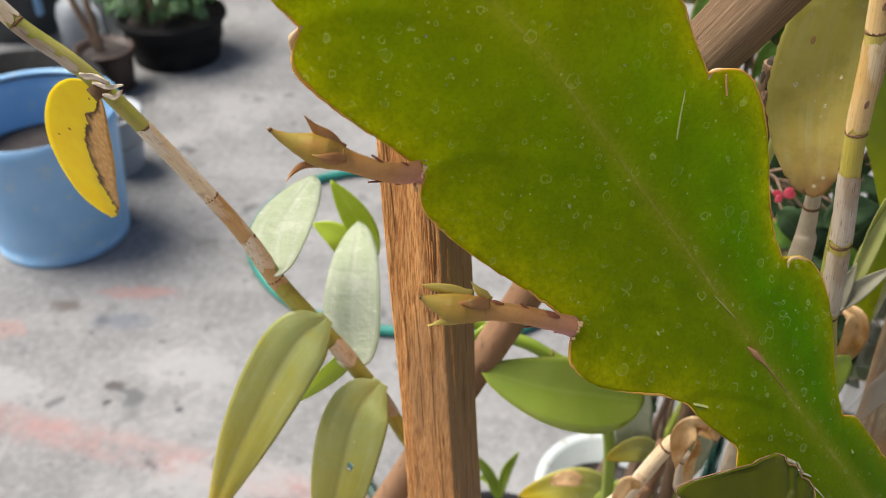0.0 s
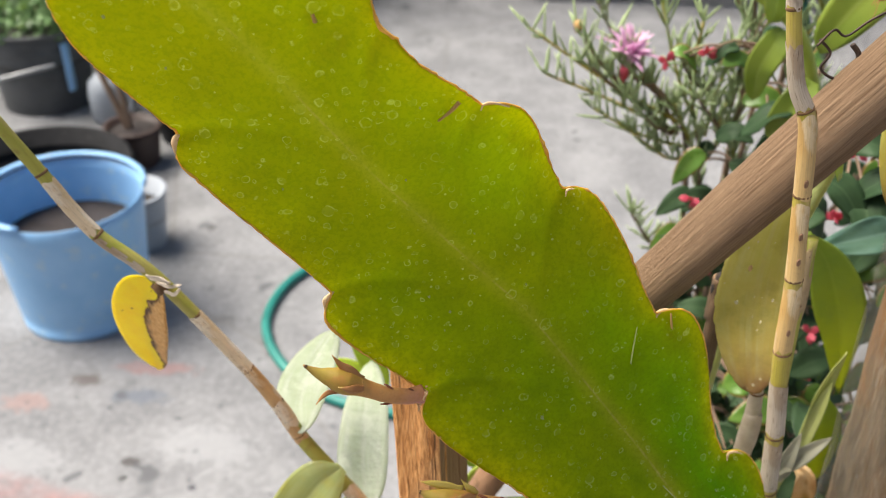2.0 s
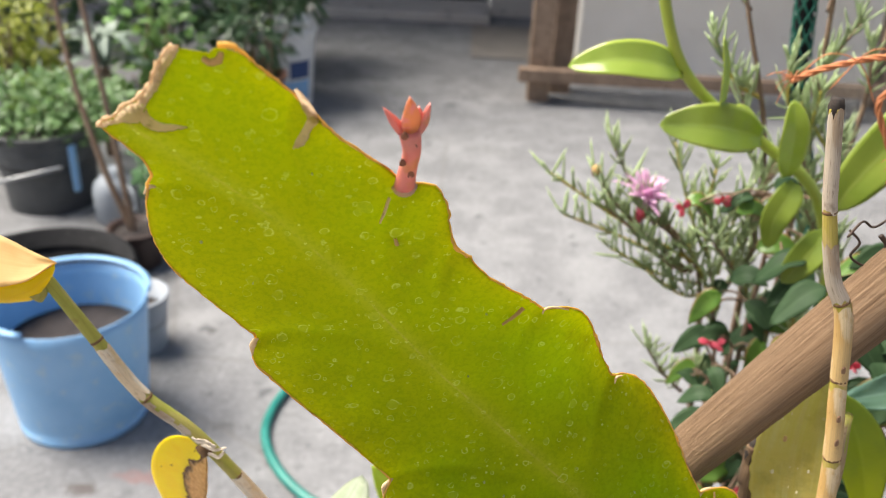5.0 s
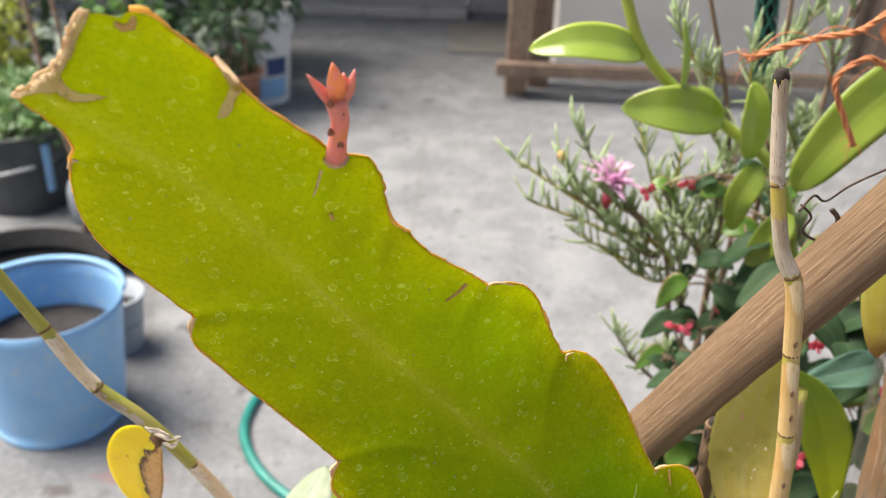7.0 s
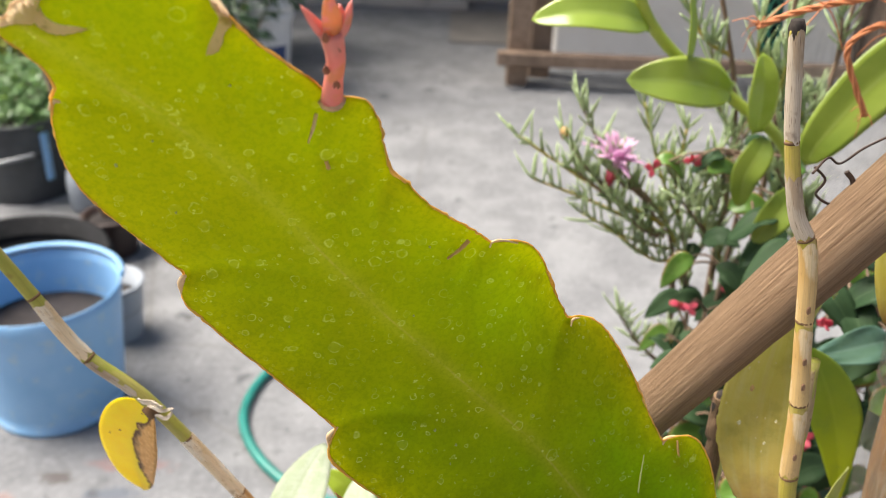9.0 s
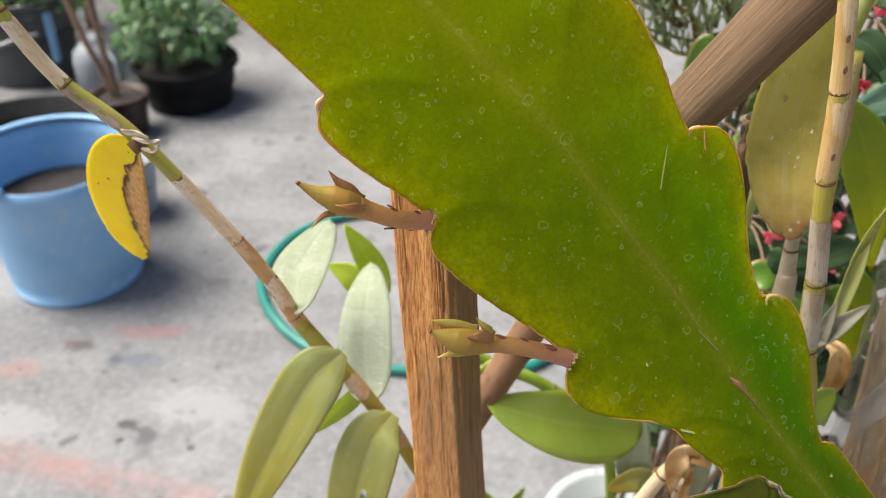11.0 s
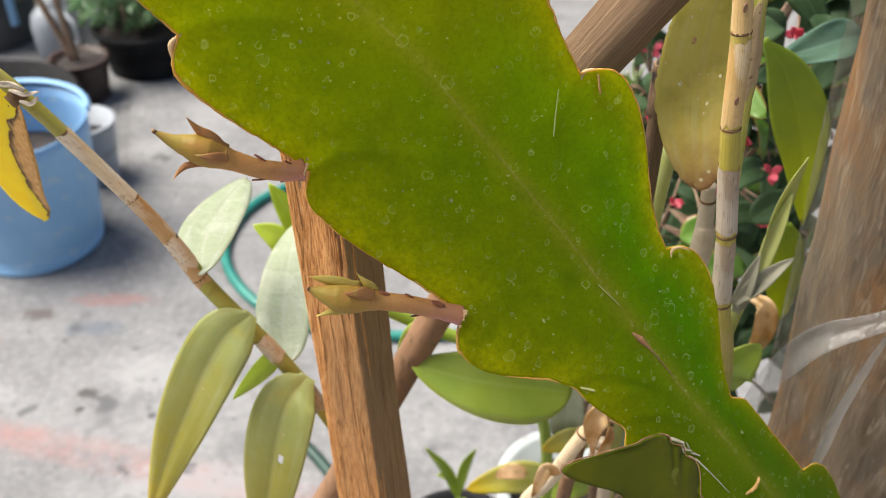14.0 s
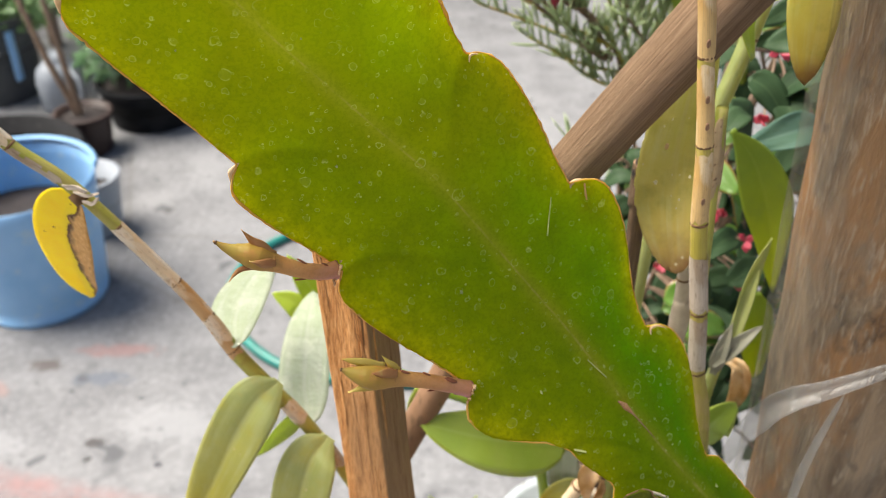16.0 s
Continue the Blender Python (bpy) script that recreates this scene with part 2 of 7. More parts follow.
def cactus_material():
    m = Nodes("cactus_skin")
    ob = m.coords("Object")
    big = m.noise(ob, 10.0, 3.0)
    fine = m.noise(ob, 160.0, 5.0)
    att = m.add("Attribute", attribute_name="edge").outputs["Fac"]
    rib = m.add("Attribute", attribute_name="rib").outputs["Fac"]
    side = m.add("Attribute", attribute_name="side").outputs["Fac"]
    vein = m.add("Attribute", attribute_name="vein").outputs["Fac"]
    # deep green half, olive half, blending unevenly: light through the blade, as colour
    across = m.math("ADD", side, m.math("MULTIPLY_ADD", big, 1.4, -0.7))
    col = m.mix(m.ramp(across, [(0.14, 0.0), (0.68, 1.0)]), (0.070, 0.335, 0.001), (0.295, 0.365, 0.002))
    col = m.mix(m.ramp(att, [(0.50, 0.0), (0.80, 0.35), (0.97, 1.0)]), col, (0.70, 0.63, 0.006))
    # groove shading of the side veins, mixed into the skin colour
    col = m.mix(m.math("MULTIPLY", vein, 0.28), col, (0.06, 0.10, 0.003))
    cloud = m.math("MULTIPLY", m.ramp(att, [(0.0, 0.9), (0.55, 0.0)]), m.ramp(m.noise(ob, 24.0, 4.0, 0.6), [(0.34, 0.1), (0.62, 1.0)]))
    col = m.mix(m.math("MULTIPLY", cloud, 0.50), col, (0.25, 0.20, 0.010))
    col = m.mix(m.math("MULTIPLY", m.ramp(m.noise(ob, 75.0, 4.0), [(0.45, 0.0), (0.65, 1.0)]), 0.26), col, (0.05, 0.10, 0.003))
    col = m.mix(m.math("MULTIPLY", m.ramp(fine, [(0.4, 0.0), (0.7, 1.0)]), 0.36), col, (0.05, 0.10, 0.004))
    # yellowed young end; the lower end is darkened to stand for shade
    _, _, height = m.sep(ob)
    level = m.math("ADD", height, m.math("MULTIPLY_ADD", big, 0.10, -0.05))
    col = m.mix(m.ramp(level, [(0.86, 0.0), (1.0, 0.72)]), col, (0.455, 0.325, 0.007))
    col = m.mix(m.ramp(level, [(0.70, 0.75), (0.82, 0.0)]), col, (0.05, 0.095, 0.003))
    # raised midrib: a pale olive band with a broken corky line
    col = m.mix(m.math("MULTIPLY", rib, m.ramp(level, [(0.74, 0.30), (0.98, 0.75)])), col, (0.44, 0.36, 0.05))
    line = m.math("MULTIPLY", m.ramp(rib, [(0.90, 0.0), (0.98, 1.0)]), m.ramp(m.noise(ob, 130.0, 3.0), [(0.42, 0.1), (0.6, 1.0)]))
    line = m.math("MULTIPLY", line, m.ramp(level, [(0.72, 0.55), (0.95, 0.85)]))
    col = m.mix(line, col, (0.52, 0.36, 0.12))
    blot = m.add("Attribute", attribute_name="blotch").outputs["Fac"]
    col = m.mix(m.math("MULTIPLY", blot, m.ramp(m.noise(ob, 190.0, 4.0, 0.6), [(0.38, 0.1), (0.58, 1.0)])), col, (0.19, 0.085, 0.006))
    grain = m.noise(ob, 620.0, 4.0, 0.7)
    col = m.mix(m.math("MULTIPLY", m.ramp(grain, [(0.46, 0.0), (0.60, 1.0)]), 0.34), col, (0.045, 0.085, 0.003))
    pore = m.noise(ob, 1500.0, 2.0, 0.6)
    col = m.mix(m.math("MULTIPLY", m.ramp(pore, [(0.55, 0.0), (0.68, 1.0)]), 0.20), col, (0.42, 0.44, 0.02))
    # dried water rings and specks
    total = None
    wn_ = m.add("TexNoise")
    m.put(wn_, Vector=ob, Scale=420.0, Detail=2.0)
    warp = m.add("VectorMath", operation="MULTIPLY_ADD")
    m.link(wn_.outputs["Color"], warp.inputs[0])
    warp.inputs[1].default_value = (0.0018, 0.0018, 0.0018)
    m.link(ob, warp.inputs[2])
    cluster = m.ramp(m.noise(ob, 34.0, 2.0), [(0.36, 0.35), (0.58, 1.0)])
    for sc, th in ((230.0, 0.52), (150.0, 0.55), (400.0, 0.68)):
        vo = m.add("TexVoronoi")
        m.put(vo, Vector=warp.outputs[0], Scale=sc, Randomness=1.0)
        rnd = m.sep(vo.outputs["Color"])
        radius = m.math("MULTIPLY_ADD", rnd[1], 0.22, 0.10)
        off = m.math("ABSOLUTE", m.math("SUBTRACT", vo.outputs["Distance"], radius))
        ring = m.math("MULTIPLY", m.ramp(off, [(0.0, 1.0), (0.048, 0.0)]), m.math("GREATER_THAN", rnd[0], th))
        ring = m.math("MULTIPLY", ring, m.ramp(m.noise(ob, 330.0, 2.0), [(0.42, 0.1), (0.56, 1.0)]))
        inside = m.math("MULTIPLY", m.math("LESS_THAN", vo.outputs["Distance"], radius), m.math("GREATER_THAN", rnd[0], th + 0.2))
        ring = m.math("MAXIMUM", ring, m.math("MULTIPLY", inside, 0.12))
        total = ring if total is None else m.math("MAXIMUM", total, ring)
    total = m.math("MULTIPLY", total, cluster)
    dots = m.add("TexVoronoi")
    m.put(dots, Vector=ob, Scale=300.0)
    dr = m.sep(dots.outputs["Color"])
    dot = m.math("MULTIPLY", m.math("LESS_THAN", dots.outputs["Distance"], 0.13), m.math("GREATER_THAN", dr[0], 0.86))
    marks = m.math("MULTIPLY", m.math("MAXIMUM", total, m.math("MULTIPLY", dot, 0.85)), 0.74)
    through_ = m.mix(0.46, col, (0.70, 0.92, 0.001))
    col = m.mix(marks, col, (0.70, 0.74, 0.28))
    through_ = m.mix(m.math("MULTIPLY", marks, 0.85), through_, (0.88, 0.90, 0.26))
    m.put(m.p, Base_Color=col, Roughness=m.math("MULTIPLY_ADD", fine, 0.25, 0.40), Specular_IOR_Level=0.10)
    m.bump(m.math("ADD", m.math("ADD", m.math("MULTIPLY", fine, 0.5), m.math("MULTIPLY", grain, 0.25)), m.math("MULTIPLY", big, 2.0)), 0.36, 0.0014)
    m.translucent(through_, 0.60)
    return m.m


def concrete_material():
    m = Nodes("worn_concrete")
    v = m.coords("Object")
    big, mid, fine = m.noise(v, 1.3, 4.0), m.noise(v, 7.0, 6.0, 0.65), m.noise(v, 70.0, 5.0, 0.7)
    col = m.mix(m.ramp(big, [(0.3, 0.0), (0.7, 1.0)]), (0.185, 0.188, 0.196), (0.250, 0.252, 0.258))
    col = m.mix(m.ramp(mid, [(0.40, 0.75), (0.60, 0.0)]), col, (0.135, 0.137, 0.144))
    col = m.mix(m.ramp(fine, [(0.45, 0.0), (0.7, 0.35)]), col, (0.38, 0.385, 0.39))
    x, y, z = m.sep(v)
    # faded red paint line across the slab
    d = m.math("ADD", m.math("MULTIPLY", m.math("ADD", x, 0.514), 0.25), m.math("MULTIPLY", m.math("SUBTRACT", y, 0.866), 0.968))
    d = m.math("ABSOLUTE", m.math("ADD", d, m.math("MULTIPLY_ADD", mid, 0.05, -0.025)))
    paint = m.math("MULTIPLY", m.ramp(d, [(0.016, 1.0), (0.040, 0.0)]), m.ramp(m.noise(v, 22.0, 6.0, 0.7), [(0.36, 0.03), (0.64, 0.55)]))
    paint = m.math("MULTIPLY", paint, m.math("LESS_THAN", x, 0.1))
    col = m.mix(paint, col, (0.33, 0.155, 0.145))
    # single stains: centre, half sizes, colour, strength
    for cx, cy, rx, ry, tint, k in ((-0.656, 1.165, 0.040, 0.018, (0.10, 0.085, 0.08), 0.8), (-0.550, 1.128, 0.062, 0.020, (0.13, 0.145, 0.175), 0.8), (-0.545, 1.205, 0.085, 0.022, (0.30, 0.16, 0.15), 0.55), (-0.740, 1.10, 0.05, 0.03, (0.28, 0.17, 0.15), 0.5),
                                    (-0.511, 0.976, 0.020, 0.013, (0.07, 0.065, 0.065), 0.9), (-0.515, 0.941, 0.008, 0.007, (0.06, 0.06, 0.06), 0.9), (-0.40, 0.93, 0.008, 0.007, (0.07, 0.07, 0.08), 0.9), (-0.575, 1.700, 0.013, 0.016, (0.09, 0.09, 0.09), 0.8),
                                    (-0.40, 1.02, 0.10, 0.05, (0.30, 0.305, 0.315), 0.55), (-0.30, 0.80, 0.14, 0.05, (0.30, 0.305, 0.315), 0.55), (-0.72, 0.97, 0.12, 0.05, (0.30, 0.305, 0.315), 0.55), (-0.46, 1.36, 0.03, 0.02, (0.11, 0.11, 0.11), 0.6)):
        ex = m.math("MULTIPLY", m.math("SUBTRACT", x, cx), 1.0 / rx)
        ey = m.math("MULTIPLY", m.math("SUBTRACT", y, cy), 1.0 / ry)
        far = m.math("ADD", m.math("SQRT", m.math("ADD", m.math("MULTIPLY", ex, ex), m.math("MULTIPLY", ey, ey))), m.math("MULTIPLY_ADD", m.noise(v, 45.0, 5.0, 0.65), 2.2, -1.1))
        col = m.mix(m.math("MULTIPLY", m.ramp(far, [(0.55, 1.0), (1.0, 0.0)]), k), col, tint)
    for sc, lo in ((9.0, 0.66), (21.0, 0.66), (48.0, 0.68)):
        col = m.mix(m.ramp(m.noise(v, sc, 2.0), [(lo, 0.0), (lo + 0.06, 0.7)]), col, (0.075, 0.078, 0.085))
    crackn = m.add("TexVoronoi", feature="DISTANCE_TO_EDGE")
    warp = m.mix(0.12, v, m.add("TexNoise").outputs["Color"])
    m.put(crackn, Vector=warp, Scale=1.1)
    col = m.mix(m.ramp(crackn.outputs["Distance"], [(0.0, 0.5), (0.006, 0.0)]), col, (0.15, 0.145, 0.14))
    m.put(m.p, Base_Color=col, Roughness=0.88, Specular_IOR_Level=0.3)
    m.bump(m.math("ADD", m.math("MULTIPLY", mid, 2.0), fine), 0.35, 0.004)
    return m.m


def wood_material(name, c1, c2, c3, along=(1, 1, 1), scale=60.0, rough=0.75, bump=0.5, space="Object", streak=0.8):
    m = Nodes(name)
    v = m.coords(space, along)
    a = m.noise(v, scale, 6.0, 0.65, 0.4)
    b = m.noise(v, scale * 4.5, 4.0, 0.6)
    big = m.noise(m.coords("Object"), 18.0, 3.0)
    col = m.mix(m.ramp(a, [(0.34, 0.0), (0.62, 1.0)]), c1, c2)
    col = m.mix(m.ramp(b, [(0.56, 0.0), (0.68, streak)]), col, c3)
    col = m.mix(m.ramp(big, [(0.6, 0.0), (0.75, 0.35)]), col, c3)
    relief = m.math("ADD", a, m.math("MULTIPLY", b, 0.7))
    m.put(m.p, Base_Color=col, Roughness=rough, Specular_IOR_Level=0.3)
    m.bump(relief, bump, 0.0014)
    return m.m


def stake_material():
    """Rough sawn orange-tan wood: fine torn fibres, a few short dark splits."""
    m = Nodes("rough_sawn_wood")
    fibre = m.noise(m.coords("Object", (1, 1, 0.06)), 1900.0, 4.0, 0.7, 0.02)
    band = m.noise(m.coords("Object", (1, 1, 0.05)), 260.0, 4.0, 0.6, 0.1)
    patch_ = m.noise(m.coords("Object", (1, 1, 0.35)), 48.0, 4.0, 0.6)
    col = m.mix(m.ramp(band, [(0.32, 0.0), (0.66, 1.0)]), (0.56, 0.235, 0.070), (0.72, 0.345, 0.115))
    col = m.mix(m.ramp(patch_, [(0.50, 0.0), (0.68, 0.55)]), col, (0.76, 0.43, 0.18))
    col = m.mix(m.ramp(fibre, [(0.40, 0.9), (0.52, 0.0)]), col, (0.30, 0.12, 0.04))
    col = m.mix(m.ramp(fibre, [(0.52, 0.0), (0.64, 0.6)]), col, (0.82, 0.50, 0.24))
    thin = m.noise(m.coords("Object", (1, 1, 0.035)), 420.0, 3.0, 0.6, 0.02)
    where = m.ramp(m.noise(m.coords("Object", (1, 1, 0.3)), 130.0, 2.0), [(0.56, 0.0), (0.64, 1.0)])
    split = m.math("MULTIPLY", m.ramp(m.math("ABSOLUTE", m.math("SUBTRACT", thin, 0.45)), [(0.0, 1.0), (0.005, 0.0)]), where)
    col = m.mix(m.math("MULTIPLY", split, 0.85), col, (0.10, 0.045, 0.018))
    # weathered grey-brown stretches
    grey = m.noise(m.coords("Object", (1, 1, 0.12)), 30.0, 3.0)
    col = m.mix(m.ramp(grey, [(0.56, 0.0), (0.66, 0.45)]), col, (0.36, 0.22, 0.11))
    m.put(m.p, Base_Color=col, Roughness=0.82, Specular_IOR_Level=0.25)
    m.bump(m.math("SUBTRACT", m.math("ADD", m.math("MULTIPLY", band, 0.5), fibre), split), 0.8, 0.0007)
    return m.m


def cane_material(name, green, straw, sheath, dark, patchy=0.75, fleck=0.60):
    """Jointed cane: green and straw-coloured stretches, papery sheath, brown flecks."""
    m = Nodes(name)
    uv = m.coords("UV")
    u, v, _ = m.sep(uv)
    ob = m.coords("Object")
    lines = m.noise(m.coords("UV", (44, 34, 1)), 1.0, 4.0, 0.65)
    big = m.noise(m.coords("UV", (0.5, 26, 1)), 1.0, 1.0)
    col = m.mix(m.ramp(big, [(0.40, 0.0), (0.52, 1.0)]), green, straw)
    col = m.mix(m.ramp(m.noise(m.coords("UV", (2.0, 32, 1)), 1.0, 4.0), [(0.52, 0.0), (0.58, 0.9)]), col, sheath)
    col = m.mix(m.ramp(lines, [(0.45, 0.0), (0.68, 0.6)]), col, tuple(0.6 * x for x in straw))
    col = m.mix(m.ramp(m.noise(m.coords("UV", (46, 130, 1)), 1.0, 5.0, 0.65), [(fleck + 0.02, 0.0), (fleck + 0.10, 0.8)]), col, dark)
    patch = m.ramp(m.noise(m.coords("UV", (1.6, 95, 1)), 1.0, 4.0), [(0.58, 0.0), (0.68, patchy)])
    col = m.mix(patch, col, tuple(0.4 * x + 0.6 * y for x, y in zip(straw, dark)))
    m.put(m.p, Base_Color=col, Roughness=0.55, Specular_IOR_Level=0.4)
    m.bump(lines, 0.3, 0.0006)
    return m.m


M_CACTUS = cactus_material()
M_EDGE = surface("dry_leaf_edge", (0.78, 0.42, 0.07), (0.92, 0.66, 0.20), 220, 0.7, 0.4, c3=(0.40, 0.16, 0.05), at3=0.60, scale3=110, trans=0.5, tcol=(0.95, 0.62, 0.12))
M_RIM = surface("brown_dry_rim", (0.26, 0.11, 0.06), (0.42, 0.22, 0.12), 260, 0.8, 0.5, c3=(0.58, 0.40, 0.22), at3=0.60, scale3=140)
M_SCAR = surface("dead_tan_tissue", (0.84, 0.56, 0.31), (0.93, 0.70, 0.45), 190, 0.8, 1.0, 420, c3=(0.36, 0.20, 0.08), at3=0.56, scale3=230, bdist=0.002, trans=0.42, tcol=(0.98, 0.76, 0.50))
M_CONCRETE = concrete_material()
M_POST = stake_material()
# greyer, straighter-grained wood, darkened to carry the shade of the stake's right face
M_POST_SHADED = wood_material("shaded_grey_brown_wood", (0.27, 0.155, 0.078), (0.37, 0.23, 0.12), (0.16, 0.085, 0.04), (1, 1, 0.012), 620, 0.8, 0.6, streak=0.6)
M_CREVICE = wood_material("dark_crevice_wood", (0.15, 0.07, 0.028), (0.27, 0.135, 0.055), (0.08, 0.036, 0.018), (1, 1, 0.06), 150, 0.9, 1.0)
M_POLE = wood_material("weathered_pole_wood", (0.185, 0.108, 0.056), (0.325, 0.212, 0.125), (0.085, 0.045, 0.024), (70, 16, 1), 1.0, 0.7, 1.1, "UV", streak=0.75)
M_STICK = wood_material("brown_stick_wood", (0.20, 0.11, 0.06), (0.27, 0.155, 0.09), (0.1, 0.06, 0.03), (1, 1, 0.3), 60, 0.7, 0.4)
M_CANE_GREEN = cane_material("olive_green_cane", (0.30, 0.33, 0.045), (0.40, 0.38, 0.07), (0.44, 0.38, 0.11), (0.20, 0.12, 0.03))
M_CANE_YELLOW = cane_material("yellow_green_cane", (0.38, 0.33, 0.035), (0.44, 0.35, 0.07), (0.48, 0.36, 0.12), (0.20, 0.12, 0.03))
M_TAN = cane_material("tan_cane_sheath", (0.70, 0.52, 0.31), (0.76, 0.62, 0.44), (0.80, 0.70, 0.56), (0.22, 0.10, 0.04), 0.85, 0.57)
M_STRAW = cane_material("straw_coloured_sheath", (0.52, 0.32, 0.11), (0.60, 0.42, 0.19), (0.68, 0.54, 0.34), (0.12, 0.06, 0.022), 0.4)
M_RUST = cane_material("rusty_brown_sheath", (0.50, 0.27, 0.095), (0.62, 0.40, 0.19), (0.72, 0.56, 0.38), (0.16, 0.07, 0.025), 0.9, 0.56)
M_SPECK = cane_material("grey_speckled_sheath", (0.46, 0.38, 0.29), (0.54, 0.45, 0.35), (0.34, 0.24, 0.15), (0.10, 0.055, 0.028), 0.9, 0.56)
M_NODE = surface("dark_cane_joint", (0.10, 0.05, 0.02), (0.22, 0.12, 0.05), 300, 0.8, 0.4)
M_PAPER = surface("papery_sheath", (0.52, 0.42, 0.30), (0.66, 0.57, 0.44), 200, 0.8, 0.5, trans=0.2)
M_BLUE = surface("scuffed_blue_plastic", (0.20, 0.42, 0.70), (0.27, 0.49, 0.76), 12, 0.45, 0.15, 120, c3=(0.33, 0.50, 0.68), at3=0.58, scale3=40)
M_SOIL = surface("dry_soil", (0.020, 0.016, 0.015), (0.055, 0.044, 0.042), 40, 0.95, 1.0, 90, c3=(0.085, 0.072, 0.075), bdist=0.01)
M_BLACK = surface("black_plastic", (0.008, 0.009, 0.010), (0.020, 0.020, 0.022), 20, 0.7, 0.1, c3=(0.03, 0.03, 0.03), at3=0.66, spec=0.12)
M_WHITE = surface("dirty_white_plastic", (0.60, 0.61, 0.62), (0.72, 0.72, 0.71), 14, 0.5, 0.1, c3=(0.42, 0.41, 0.39), at3=0.62)
M_TERRA = surface("terracotta_plastic", (0.26, 0.12, 0.075), (0.33, 0.16, 0.10), 25, 0.6, 0.2)
M_BROWNPOT = surface("dark_brown_plastic", (0.030, 0.016, 0.014), (0.048, 0.027, 0.022), 25, 0.5, 0.1)
M_GREY = surface("grey_tub_plastic", (0.048, 0.052, 0.056), (0.082, 0.086, 0.09), 18, 0.6, 0.1)
M_HOSE = surface("green_hose_rubber", (0.010, 0.16, 0.135), (0.016, 0.215, 0.18), 40, 0.4, 0.05)
M_WALL = surface("beige_plaster", (0.46, 0.42, 0.38), (0.55, 0.51, 0.46), 4, 0.9, 0.3, 60, c3=(0.36, 0.33, 0.30), at3=0.6, scale3=9, bdist=0.004)
M_LIMEWALL = surface("pale_limewash", (0.74, 0.71, 0.66), (0.82, 0.79, 0.75), 4, 0.9, 0.3, 60, c3=(0.66, 0.62, 0.57), at3=0.62, scale3=9, bdist=0.004)
M_DARK = surface("dark_door_paint", (0.02, 0.02, 0.028), (0.035, 0.035, 0.045), 8, 0.5, 0.1)
M_TABLE = wood_material("grey_brown_table_wood", (0.20, 0.14, 0.10), (0.30, 0.215, 0.155), (0.14, 0.09, 0.06), (1, 1, 1), 14, 0.8, 0.3)

# ---------------------------------------------------------------- setting
bm = B()
bmesh.ops.create_grid(bm, x_segments=2, y_segments=2, size=400)
ground = tagged(part("ground", bm, M_CONCRETE), "pale worn concrete yard with a faded red line", "ground", kind="structure")
bm = B()
box(bm, (0.11, 5.25, 0), (6.0, 5.5, 2.695))
wall_far = tagged(part("wall_north", bm, M_WALL, smooth=False), "beige rendered wall behind the wooden table", "wall", kind="structure")
bm = B()
box(bm, (-6.0, 5.55, 0), (-2.4, 5.8, 2.695))
tagged(part("wall_northwest", bm, M_WALL, smooth=False), "shaded rendered wall at the end of the yard", "wall", kind="structure")
bm = B()
box(bm, (-2.4, 5.62, 2.2), (0.11, 5.8, 2.695))
tagged(part("wall_lintel", bm, M_WALL, smooth=False), "rendered wall above the dark doorway", "wall", kind="structure")
# wall behind the camera, never in view, added to hold back frontal sky light
bm = B()
box(bm, (-6.0, -3.75, 0), (6.0, -3.5, 2.8))
tagged(part("wall_south", bm, M_WALL, smooth=False), "unseen beige rendered wall added to close the yard and cut sky light", "wall", kind="structure")
# unseen roof, added so that the far ground and door fall dark
bm = B()
box(bm, (-6.0, 4.25, 2.7), (6.0, 5.8, 2.9))
tagged(part("roof", bm, M_WALL, smooth=False), "unseen flat roof added to shade the far end of the yard", "roof", kind="structure")
bm = B()
box(bm, (0.50, 4.08, 0), (4.0, 4.24, 2.6))
tagged(part("wall_northeast", bm, M_LIMEWALL, smooth=False), "beige rendered wall close behind the table", "wall", kind="structure")
door = thing("door_1", (-1.1, 5.5, 0), "dark painted closed door at the yard's end", "door", kind="structure")
for k in range(4):
    bm = B()
    box(bm, (-2.4 + k * 0.6275, 5.45, 0.01), (-2.4 + (k + 1) * 0.6275 - 0.012, 5.5, 2.2), 0.006)
    part("panel", bm, M_DARK, door, smooth=False)


# ---------------------------------------------------------------- flat cactus stem
L_O, L_AX, L_SD, L_N = Vector((-0.0888, 0.2178, 1.0483)), Vector((0.6053, 0.0836, -0.7916)), Vector((-0.7629, -0.2227, -0.6069)), Vector((0.2270, -0.9713, 0.0710))


def cactus_point(s, w, lift=0.0):
    """A place on the bowed and twisted flat stem: s along the midrib from the tip, w across."""
    e = s if s < 0.31 else 0.31 + 0.06 * (1 - math.exp(-(s - 0.31) / 0.06))
    h = 0.0305 - 0.48 * w + 0.5625 * w * w - 0.40 * e + 3.05 * e * w + 1.1425 * e * e
    if w < 0:
        h -= 0.011 * min(1, (w / 0.042) ** 2) * math.exp(-((s - 0.163) / 0.03) ** 2)
    return L_O + L_AX * s + L_SD * w + L_N * (h + lift)


def midrib(s):
    return float(np.interp(s, (-0.002, 0.010, 0.028, 0.045, 0.065, 0.090, 0.118, 0.160, 0.190, 0.240, 0.275, 0.311, 0.340), (0.0125, 0.0098, 0.0065, 0.0042, 0.0032, 0.0035, 0.0032, -0.0005, -0.0038, -0.0031, -0.0028, -0.0012, -0.0003)))


